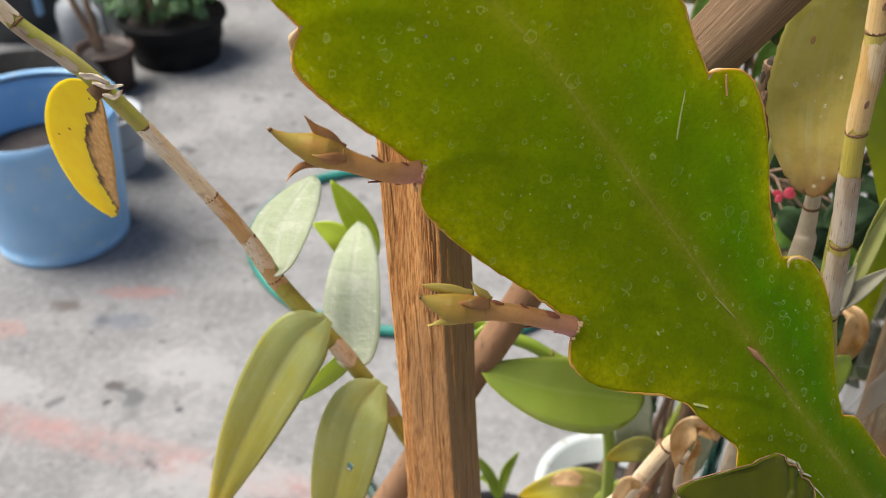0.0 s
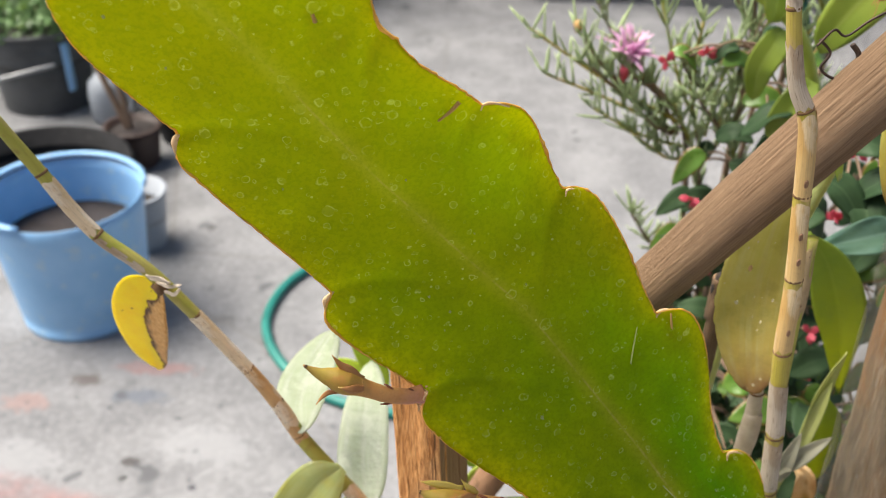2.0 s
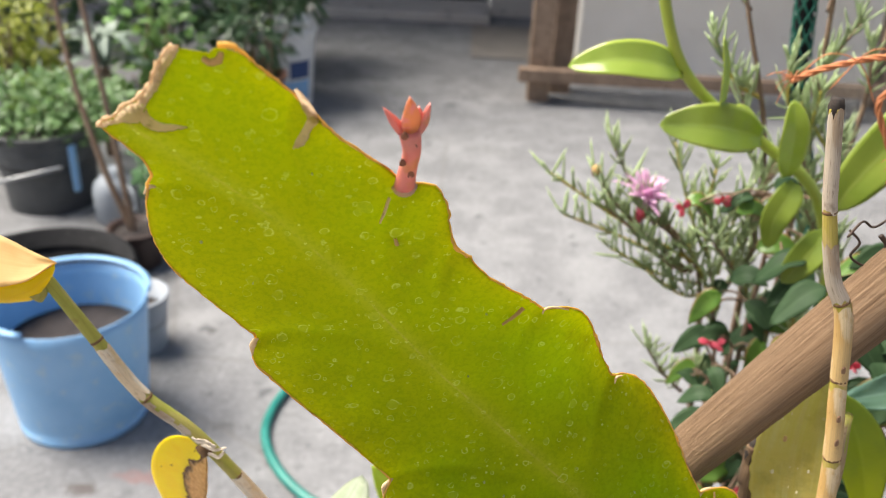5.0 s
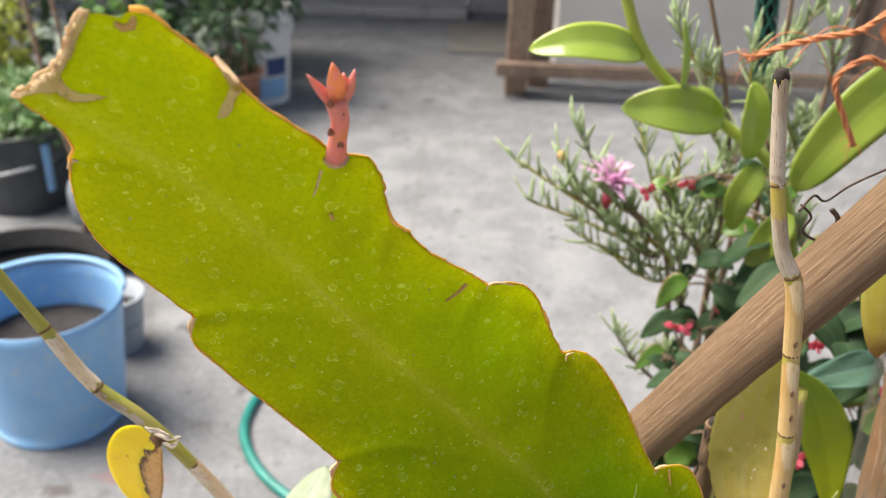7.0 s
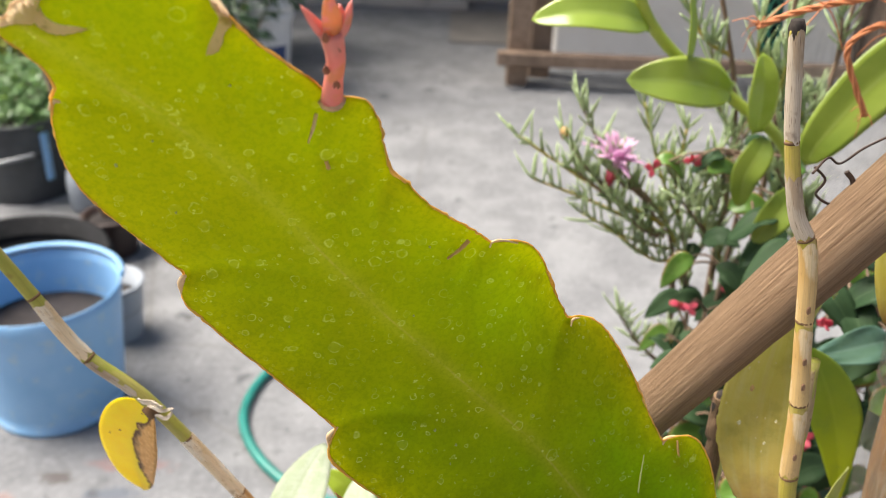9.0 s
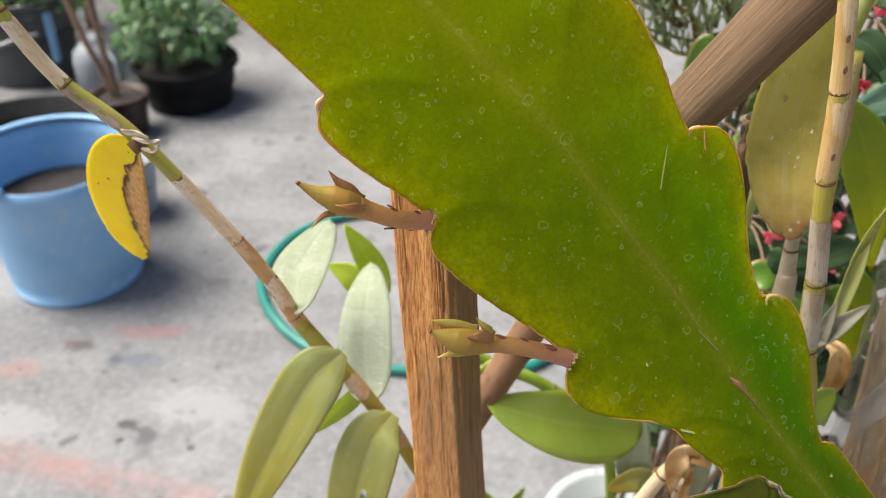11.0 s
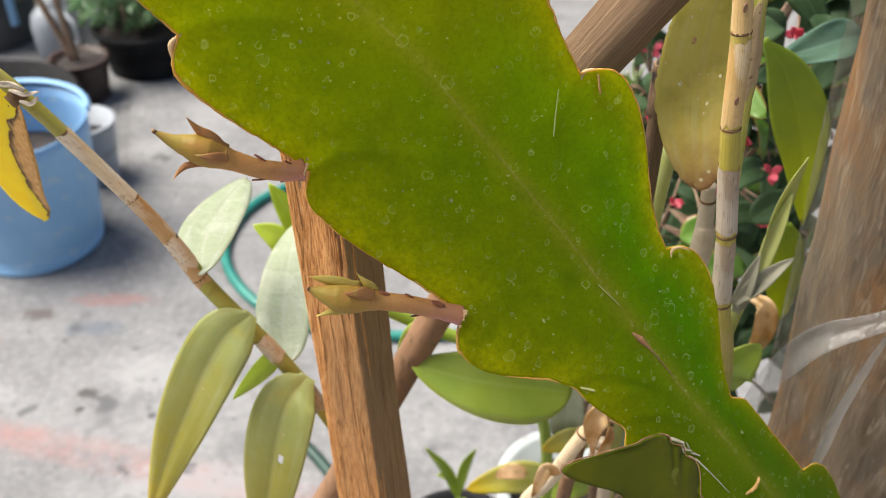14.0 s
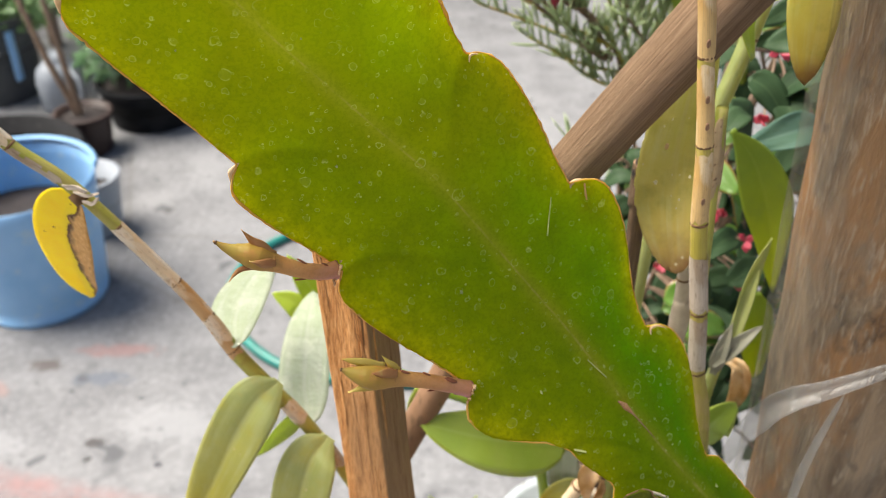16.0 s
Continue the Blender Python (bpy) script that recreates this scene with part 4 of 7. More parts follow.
# the right face takes the wood with its shade mixed in
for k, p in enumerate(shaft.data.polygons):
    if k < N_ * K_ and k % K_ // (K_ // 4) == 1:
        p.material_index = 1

STAKE_ANG = radians(-28)


def stake_point(face, u, z, out=0.0):
    """A place on one of the two broad faces of the stake; u runs across the face from -1 to 1."""
    px, py = (u, -1) if face == 0 else (1, u)
    grow = 0.0100 * max(0.0, 0.84 - z) / (1 + 2 * max(0.0, 0.84 - z))
    h = 0.0114 + grow * 1.04 + 0.0007 * noise.noise((px * 2, py * 2, z * 9)) + 0.00022 * noise.noise((px * 5, py * 5, z * 12)) + 0.00008 * noise.noise((px * 4, py * 4, z * 60))
    px, py = px * h, py * h
    if face == 0:
        py -= out
    else:
        px += out
    return Vector((0.036 - 0.050 * z + grow + px * math.cos(STAKE_ANG) - py * math.sin(STAKE_ANG), 0.275 + px * math.sin(STAKE_ANG) + py * math.cos(STAKE_ANG), z))


def sliver(name, face, u, z, ln, w, out, material, label=""):
    """A thin pointed strip of wood lying along the grain."""
    bm = B()
    n = 9
    rows = []
    drift = random.uniform(-0.05, 0.05)
    for i in range(n):
        f = i / (n - 1)
        hw = w * math.sin(math.pi * f) ** 0.6 + 0.02
        uu = u + drift * f + 0.012 * math.sin(5 * f + z * 90)
        uu = max(-0.92 + hw, min(0.92 - hw, uu))
        zz = z + ln * (f - 0.5)
        rows.append([bm.verts.new(stake_point(face, uu - hw, zz, -0.0005)), bm.verts.new(stake_point(face, uu - hw * 0.5, zz, out)), bm.verts.new(stake_point(face, uu + hw * 0.6, zz, out * random.uniform(0.5, 1.0))), bm.verts.new(stake_point(face, uu + hw, zz, -0.0005))])
    for p, q in zip(rows, rows[1:]):
        for k in range(3):
            bm.faces.new((p[k], p[k + 1], q[k + 1], q[k]))
    bmesh.ops.recalc_face_normals(bm, faces=bm.faces)
    part(name, bm, material, post, label)


# torn dark knot, the long split beside it, lifted fibres and dark splits
for u, z, ln, w in ((0.52, 0.815, 0.034, 0.05), (0.60, 0.822, 0.030, 0.07), (0.70, 0.812, 0.040, 0.05), (0.80, 0.818, 0.026, 0.06), (0.64, 0.796, 0.024, 0.035), (0.76, 0.790, 0.020, 0.03)):
    sliver("knot", 0, u, z, ln, w, 0.0002, M_CREVICE, "dark torn knot")
for u, z, ln, w in ((0.56, 0.812, 0.030, 0.022), (0.665, 0.817, 0.036, 0.026), (0.75, 0.806, 0.028, 0.022)):
    sliver("splinter", 0, u, z, ln, w, 0.0006, M_POST)
for u, z, ln, w in ((-0.62, 0.838, 0.042, 0.012), (-0.05, 0.735, 0.030, 0.012), (0.42, 0.742, 0.050, 0.014), (0.55, 0.700, 0.060, 0.014), (-0.40, 0.690, 0.030, 0.010), (0.10, 0.665, 0.030, 0.012), (0.62, 0.640, 0.030, 0.05), (0.30, 0.615, 0.040, 0.012), (-0.30, 0.600, 0.035, 0.012)):
    sliver("crevice", 0, u, z, ln, w, 0.00006, M_CREVICE, "dark split along the grain")
for k in range(4):
    sliver("crevice", 1, random.uniform(-0.6, 0.6), random.uniform(0.58, 0.80), random.uniform(0.03, 0.06), random.uniform(0.01, 0.02), 0.00006, M_CREVICE, "dark split along the grain")
for k in range(22):
    sliver("splinter", 0 if k % 6 else 1, random.uniform(-0.9, 0.85), random.uniform(0.56, 0.87), random.uniform(0.010, 0.040), random.uniform(0.03, 0.09), random.uniform(0.00015, 0.0004), M_POST)

stick = thing("stick", (-0.30, 0.37, 0.0), "thin brown wooden stick slanting behind the stake", "stick")
bm = B()
tube(bm, spline([(-0.30, 0.37, 0.0), (-0.15, 0.35, 0.31), (-0.038, 0.34, 0.551), (0.043, 0.34, 0.735), (0.068, 0.335, 0.79)], 40), [0.009, 0.009, 0.0085, 0.008], 12, jitter=0.02)
part("shaft", bm, M_STICK, stick)

pole = thing("wooden_pole", (0.05, 0.297, 0.822), "weathered grey-brown round wooden pole leaning diagonally", "pole")
bm = B()
tube(bm, spline([(0.050, 0.297, 0.822), (0.0845, 0.297, 0.8685), (0.161, 0.297, 0.9725), (0.28, 0.30, 1.125), (0.42, 0.31, 1.30)], 60), [0.0105, 0.0112, 0.0135, 0.014, 0.014], 20, jitter=0.015)
part("shaft", bm, M_POLE, pole)

# ---------------------------------------------------------------- upright cane
REED = [(0.1025, 0.277, 1.0325), (0.1055, 0.276, 1.013), (0.1085, 0.275, 0.996), (0.1150, 0.274, 0.972), (0.1222, 0.273, 0.957), (0.1276, 0.271, 0.923), (0.1318, 0.268, 0.891), (0.1345, 0.266, 0.860), (0.1412, 0.265, 0.819), (0.146, 0.265, 0.786), (0.156, 0.267, 0.742), (0.175, 0.28, 0.60), (0.20, 0.30, 0.24)]
RAD_R = [0.0023, 0.0024, 0.0024, 0.0027, 0.0031, 0.0031, 0.0033, 0.0034, 0.0036, 0.0036, 0.0036, 0.0036, 0.004]
reed = thing("dry_orchid_cane", (0.20, 0.30, 0.24), "upright straw-coloured jointed cane with a broken top", "orchid")
cane("cane", reed, REED,
     RAD_R, M_CANE_YELLOW, (0.167, 0.31, 0.40, 0.487, 0.578, 0.668, 0.75), n=300)
cane_r = spline(REED, 300)
sheath(reed, cane_r, RAD_R, 0.005, 0.165, M_SPECK, 1.06, label="greyish speckled sheath")
sheath(reed, cane_r, RAD_R, 0.205, 0.305, M_SPECK, 1.06, label="greyish speckled sheath")
sheath(reed, cane_r, RAD_R, 0.320, 0.398, M_STRAW, 1.05, label="tan sheath")
sheath(reed, cane_r, RAD_R, 0.405, 0.485, M_STRAW, 1.05, (-0.5, -0.8, 0), label="tan sheath")
sheath(reed, cane_r, RAD_R, 0.492, 0.574, M_STRAW, 1.06, label="tan sheath with brown lines")
sheath(reed, cane_r, RAD_R, 0.612, 0.664, M_SPECK, 1.09, label="papery grey sheath")
sheath(reed, cane_r, RAD_R, 0.674, 0.745, M_SPECK, 1.07, label="papery grey sheath")

# ---------------------------------------------------------------- bucket
bucket = thing("bucket", (-0.74, 1.385, 0.0), "scuffed blue plastic bucket with torn rim and dry soil", "bucket")
bm = B()
prof = [(0.0, 0.004), (0.112, 0.004), (0.120, 0.0), (0.1215, 0.012)]
for k in range(11):
    prof.append((0.1215 + 0.0225 * k / 10, 0.012 + 0.248 * k / 10))
prof += [(0.1415, 0.26)]
for k in range(11):
    prof.append((0.1415 - 0.0225 * k / 10, 0.26 - 0.248 * k / 10))
prof += [(0.0, 0.012)]
lathe(bm, prof, 64, (-0.74, 1.385, 0))
part("body", bm, M_BLUE, bucket)
bm = B()
arc = [Vector((-0.74 + 0.147 * math.cos(a), 1.385 + 0.147 * math.sin(a), 0.268)) for a in np.linspace(radians(15), radians(262), 50)]
tube(bm, arc, [0.0042, 0.0048, 0.0048, 0.0042], 10, flat=1.9)
part("rim", bm, M_BLUE, bucket, "rolled blue rim, torn away along one side")
bm = B()
lathe(bm, [(0.0, 0.175), (0.05, 0.178), (0.10, 0.172), (0.133, 0.168), (0.132, 0.155), (0.0, 0.15)], 40, (-0.74, 1.385, 0), 0.01)
part("soil", bm, M_SOIL, bucket, "dry grey-brown soil")

# ---------------------------------------------------------------- hose
hose = thing("garden_hose", (-0.30, 1.2, 0.0), "teal green rubber garden hose lying in a loop", "hose")
bm = B()
tube(bm, spline([(0.18, 1.16, 0.009), (0.115, 1.117, 0.009), (-0.02, 1.105, 0.009), (-0.150, 1.118, 0.009), (-0.255, 1.165, 0.009), (-0.334, 1.253, 0.009), (-0.372, 1.355, 0.009), (-0.357, 1.470, 0.009), (-0.302, 1.556, 0.009), (-0.22, 1.604, 0.009), (-0.12, 1.622, 0.009), (-0.05, 1.61, 0.009)], 150), [0.0095, 0.0095], 12)
part("tube", bm, M_HOSE, hose)

# ---------------------------------------------------------------- details of the cactus stem
def cactus_top(s, w, extra=0.0003):
    wl, wr = lobed(LOBES_L, s), lobed(LOBES_R, s)
    mid = midrib(s)
    u = (w - mid) / (wl - mid) if w > mid else (w - mid) / (wr + mid)
    u = max(-1, min(1, u))
    th = 0.0022 * (0.5 - 0.36 * abs(u) ** 3) + 0.0007 * math.exp(-((w - mid) / 0.0026) ** 2) * min(1, s * 4 + 0.2)
    return cactus_point(s, w, 0.0010 * u * u * math.sin(46 * s + (1.3 if u > 0 else 3.6)) + th + extra)


def scar(pts, widths, label="", material=None, n=26, rough=0.25, name="scar"):
    """A raised dry patch lying along pts (s, w) on the face of the blade."""
    c = spline([(s, w, 0) for s, w in pts], n)
    bm = B()
    rows = []
    for i, p in enumerate(c):
        t = c[min(i + 1, n - 1)] - c[max(i - 1, 0)]
        d = Vector((-t.y, t.x, 0)).normalized()
        h = lerp_list(widths, i / (n - 1))
        row = []
        for k in range(5):
            f = k / 2 - 1
            q = p + d * (f * h * (1 + rough * noise.noise((i * 0.35, f * 3, h * 900))))
            q.x = max(q.x, tip_end(q.y))
            q.y = max(-lobed(LOBES_R, q.x), min(lobed(LOBES_L, q.x), q.y))
            row.append(bm.verts.new(cactus_top(q.x, q.y, 0.0002 + (0.0005 if abs(f) < 0.9 else -0.0006) + 0.0003 * random.random())))
        rows.append(row)
    for a, b in zip(rows, rows[1:]):
        for k in range(4):
            bm.faces.new((a[k], a[k + 1], b[k + 1], b[k]))
    bmesh.ops.recalc_face_normals(bm, faces=bm.faces)
    return part(name, bm, material or M_SCAR, cactus, label)


M_SCAR_DARK = surface("brown_healed_tissue", (0.56, 0.31, 0.09), (0.68, 0.42, 0.15), 260, 0.8, 0.6)
M_SCRATCH = surface("pale_scratch", (0.36, 0.40, 0.12), (0.48, 0.50, 0.18), 300, 0.7, 0.3)
def scar_sheet(outer, inner, label, material=None, n=34, m=7, crust=0.0006, seed=0):
    """A dry wrinkled patch of the blade between two lines of (s, w)."""
    a, b = spline([(s, w, 0) for s, w in outer], n), spline([(s, w, 0) for s, w in inner], n)
    bm = B()
    rows = []
    for i in range(n):
        row = []
        for k in range(m):
            f = k / (m - 1)
            q = a[i].lerp(b[i], f)
            if 0 < k < m - 1:
                q += Vector((noise.noise((i * 0.4, k * 0.7, seed)), noise.noise((i * 0.4, k * 0.7, seed + 9)), 0)) * 0.0004
            q.x = max(q.x, tip_end(q.y))
            rise = -0.0006 if k == m - 1 else 0.0003 + crust * (0.6 + noise.noise((i * 0.55, k * 1.3, seed + 3)) + 0.5 * noise.noise((i * 1.3, k * 2.6, seed + 5))) * (1 - 0.6 * f)
            row.append(bm.verts.new(cactus_top(q.x, q.y, rise)))
        rows.append(row)
    for p, q in zip(rows, rows[1:]):
        for k in range(m - 1):
            bm.faces.new((p[k], p[k + 1], q[k + 1], q[k]))
    bmesh.ops.recalc_face_normals(bm, faces=bm.faces)
    return part("scar", bm, material or M_SCAR, cactus, label)


end_line = [(tip_end(w) - 0.0002, w) for w in np.linspace(-0.0100, 0.0183, 60)]
scar_sheet(end_line[:35], [(-0.0113, -0.0098), (-0.0104, -0.0075), (-0.0092, -0.0036), (-0.0075, 0.0), (-0.0066, 0.0029), (-0.0055, 0.0062)], "dried tan torn edge at the tip", seed=1)
scar_sheet(end_line[34:], [(-0.0055, 0.0062), (-0.0040, 0.0085), (-0.0034, 0.0108), (-0.0052, 0.0130), (-0.0064, 0.0152), (-0.0075, 0.0181)], "dried tan crumpled corner of the tip", crust=0.0010, seed=2)
scar_sheet([(-0.0055, 0.0062), (-0.0033, 0.0071), (-0.0006, 0.0064), (0.0016, 0.0042), (0.0037, 0.0026)], [(-0.0036, 0.0106), (-0.0010, 0.0105), (0.0014, 0.0085), (0.0030, 0.0055), (0.0039, 0.0027)], "dried tan crack", crust=0.0004, seed=3)
scar_sheet([(0.0105, -0.0228), (0.0131, -0.0222), (0.0159, -0.0212), (0.0183, -0.0206), (0.0198, -0.0184), (0.0215, -0.0149), (0.0231, -0.0126)], [(0.0108, -0.0236), (0.0136, -0.0236), (0.0179, -0.0232), (0.0212, -0.0222), (0.0220, -0.0196), (0.0240, -0.0165), (0.0242, -0.0140)], "dried tan crack at the edge", crust=0.0005, seed=4)
bm = B()
tube(bm, [cactus_point(s, w, 0.0003 + 0.0004 * noise.noise((k * 0.5, 2, 8))) for k, (s, w) in enumerate(end_line)], [random.uniform(0.0004, 0.0011) for _ in range(30)], 7, jitter=0.4)
part("torn_rim", bm, M_SCAR, cactus, "crusty pale rim of the torn tip")
scar([(-0.0074, -0.0125), (-0.0056, -0.0132), (-0.0050, -0.0150), (-0.0062, -0.0168)], [0.0006, 0.0010, 0.0010, 0.0005], "dried notch", M_SCAR_DARK)


def curled_lip(pts, radii, label="pale curled dry lip beside a notch"):
    bm = B()
    tube(bm, spline([cactus_point(s, w, 0.0006) for s, w in pts], 16), radii, 9, jitter=0.14)
    part("curled_lip", bm, M_LIP, cactus, label)


M_LIP = surface("pale_dry_lip", (0.70, 0.46, 0.22), (0.86, 0.66, 0.40), 300, 0.8, 0.8, 700, c3=(0.45, 0.22, 0.09), at3=0.6, scale3=420, trans=0.2)
curled_lip([(0.0690, 0.0372), (0.0690, 0.0386), (0.0698, 0.0400), (0.0712, 0.0414), (0.0728, 0.0427)], [0.0003, 0.0009, 0.0010, 0.0006, 0.0002])
curled_lip([(0.1404, 0.0400), (0.1405, 0.0420), (0.1408, 0.0440), (0.1422, 0.0455), (0.1440, 0.0468)], [0.0003, 0.0007, 0.0009, 0.0005, 0.0002])
curled_lip([(0.0122, 0.0218), (0.0112, 0.0232), (0.0122, 0.0256)], [0.0003, 0.0007, 0.0003])
curled_lip([(0.1182, -0.0340), (0.1170, -0.0358), (0.1190, -0.0385), (0.1235, -0.0412)], [0.0002, 0.0004, 0.0004, 0.0002])
curled_lip([(0.1700, -0.0380), (0.1688, -0.0398), (0.1705, -0.0420)], [0.0002, 0.0005, 0.0002])
curled_lip([(0.2330, -0.0370), (0.2312, -0.0392), (0.2325, -0.0420), (0.2360, -0.0450)], [0.0002, 0.0007, 0.0006, 0.0002])
curled_lip([(0.3042, -0.0258), (0.3026, -0.0275), (0.3040, -0.0300), (0.3080, -0.0322)], [0.0002, 0.0006, 0.0005, 0.0002])
scar([(0.2345, -0.0430), (0.2385, -0.0408), (0.2405, -0.0398)], [0.0003, 0.0005, 0.0002], "brown split beside the notch", M_SCAR_DARK)
scar([(0.0505, -0.0224), (0.0535, -0.0190), (0.0560, -0.0156)], [0.0004, 0.0005, 0.0002], "thin dry streak below the shoot")
scar([(0.0630, -0.0158), (0.0655, -0.0148)], [0.0004, 0.0006], "brown fleck", M_SCAR_DARK)
scar([(0.1112, -0.0308), (0.1120, -0.0270), (0.1122, -0.0223)], [0.0007, 0.0005, 0.0002], "brown streak", M_SCAR_DARK)
scar([(0.2870, -0.0010), (0.2980, -0.0020)], [0.00014, 0.00014], "thin pale line", M_SCRATCH)
scar([(0.3080, 0.0006), (0.3125, -0.0002), (0.3180, -0.0006), (0.3310, -0.0008)], [0.0003, 0.0014, 0.0003, 0.0001], "brown spindle-shaped scar on the midrib", surface("red_brown_scar", (0.33, 0.16, 0.06), (0.44, 0.24, 0.11), 300, 0.8, 0.8))
scar([(0.2285, -0.0302), (0.2340, -0.0250), (0.2392, -0.0201)], [0.00005, 0.0001, 0.00005], "pale scratch", M_SCRATCH)
scar([(0.3049, 0.0250), (0.3096, 0.0222)], [0.0001, 0.00015], "pale scratch", M_SCRATCH)
scar([(0.3934, -0.0007), (0.3944, 0.0029), (0.3915, 0.0070)], [0.0004, 0.0010, 0.0002], "brown scar", M_SCAR_DARK)
M_TORN = surface("pale_torn_skin", (0.50, 0.44, 0.28), (0.64, 0.58, 0.40), 300, 0.9, 0.5)
scar([(0.3590, 0.0119), (0.3703, 0.0112), (0.3829, 0.0109)], [0.0004, 0.0003, 0.0001], "thin pale torn streak", M_TORN)
for k in range(9):
    s_, w_, a_ = 0.3505 + random.uniform(-0.005, 0.008), 0.0126 + random.uniform(-0.002, 0.002), random.uniform(-0.6, 0.6)
    scar([(s_ - 0.0022, w_ - 0.0020 * a_), (s_, w_), (s_ + 0.0024, w_ + 0.0022 * a_)], [0.0001, 0.0004, 0.0001], "", M_TORN, 10, name="torn_fibre")
for k in range(26):
    s_, w_ = random.uniform(0.02, 0.44), random.uniform(-0.022, 0.030)
    if w_ < lobed(LOBES_L, s_) - 0.006 and -w_ < lobed(LOBES_R, s_) - 0.006:
        r_ = random.uniform(0.0003, 0.0006)
        scar([(s_, w_), (s_ + r_ * 1.5, w_ + r_ * random.uniform(-1, 1))], [r_ * 0.7, r_ * 0.7], "", M_SCRATCH, 4, name="speck")

def bud_material():
    """Bud and stalk: pink at the foot, tan-orange stalk, pale olive body flushed with orange."""
    m = Nodes("bud_skin")
    ob = m.coords("Object")
    along = m.add("Attribute", attribute_name="along").outputs["Fac"]
    above = m.add("Attribute", attribute_name="above").outputs["Fac"]
    wide, fine = m.noise(ob, 140.0, 3.0), m.noise(ob, 900.0, 4.0, 0.6)
    a = m.math("ADD", along, m.math("MULTIPLY_ADD", wide, 0.16, -0.08))
    col = m.ramp(a, [(0.0, (0.54, 0.25, 0.13)), (0.30, (0.58, 0.30, 0.11)), (0.52, (0.54, 0.29, 0.085)), (0.66, (0.42, 0.26, 0.045)), (0.88, (0.38, 0.285, 0.05)), (1.0, (0.32, 0.19, 0.05))])
    pink = m.math("MULTIPLY", m.ramp(a, [(0.02, 0.7), (0.26, 0.0)]), m.ramp(above, [(0.45, 0.15), (0.75, 1.0)]))
    col = m.mix(pink, col, (0.68, 0.30, 0.36))
    flush = m.math("MULTIPLY", m.ramp(m.noise(ob, 230.0, 3.0), [(0.48, 0.0), (0.64, 0.55)]), m.ramp(above, [(0.2, 1.0), (0.6, 0.25)]))
    col = m.mix(flush, col, (0.52, 0.23, 0.07))
    col = m.mix(m.math("MULTIPLY", m.ramp(fine, [(0.50, 0.0), (0.66, 1.0)]), 0.22), col, (0.30, 0.16, 0.06))
    m.put(m.p, Base_Color=col, Roughness=m.math("MULTIPLY_ADD", fine, 0.2, 0.36), Specular_IOR_Level=0.4)
    m.bump(m.math("ADD", fine, wide), 0.2, 0.0008)
    m.translucent(m.mix(0.4, col, (0.75, 0.45, 0.12)), 0.22)
    return m.m


M_BUD = bud_material()
M_BRACT = surface("orange_brown_bract", (0.38, 0.16, 0.055), (0.46, 0.235, 0.075), 200, 0.5, 0.3, c3=(0.44, 0.36, 0.09), at3=0.58, scale3=170, trans=0.25)
M_BRACT_PALE = surface("pale_olive_bract", (0.54, 0.45, 0.10), (0.62, 0.52, 0.15), 200, 0.5, 0.3, c3=(0.52, 0.30, 0.10), at3=0.58, scale3=170, trans=0.4, tcol=(0.8, 0.62, 0.12))
M_SHOOT = surface("coral_shoot", (0.76, 0.22, 0.19), (0.83, 0.34, 0.27), 90, 0.4, 0.15, c3=(0.70, 0.30, 0.14), at3=0.55, scale3=150, trans=0.25, tcol=(0.9, 0.3, 0.2))
M_SHOOT_TIP = surface("orange_pink_tip", (0.75, 0.25, 0.10), (0.78, 0.36, 0.14), 120, 0.4, 0.1, c3=(0.78, 0.30, 0.28), at3=0.55, trans=0.3, tcol=(0.95, 0.45, 0.25))


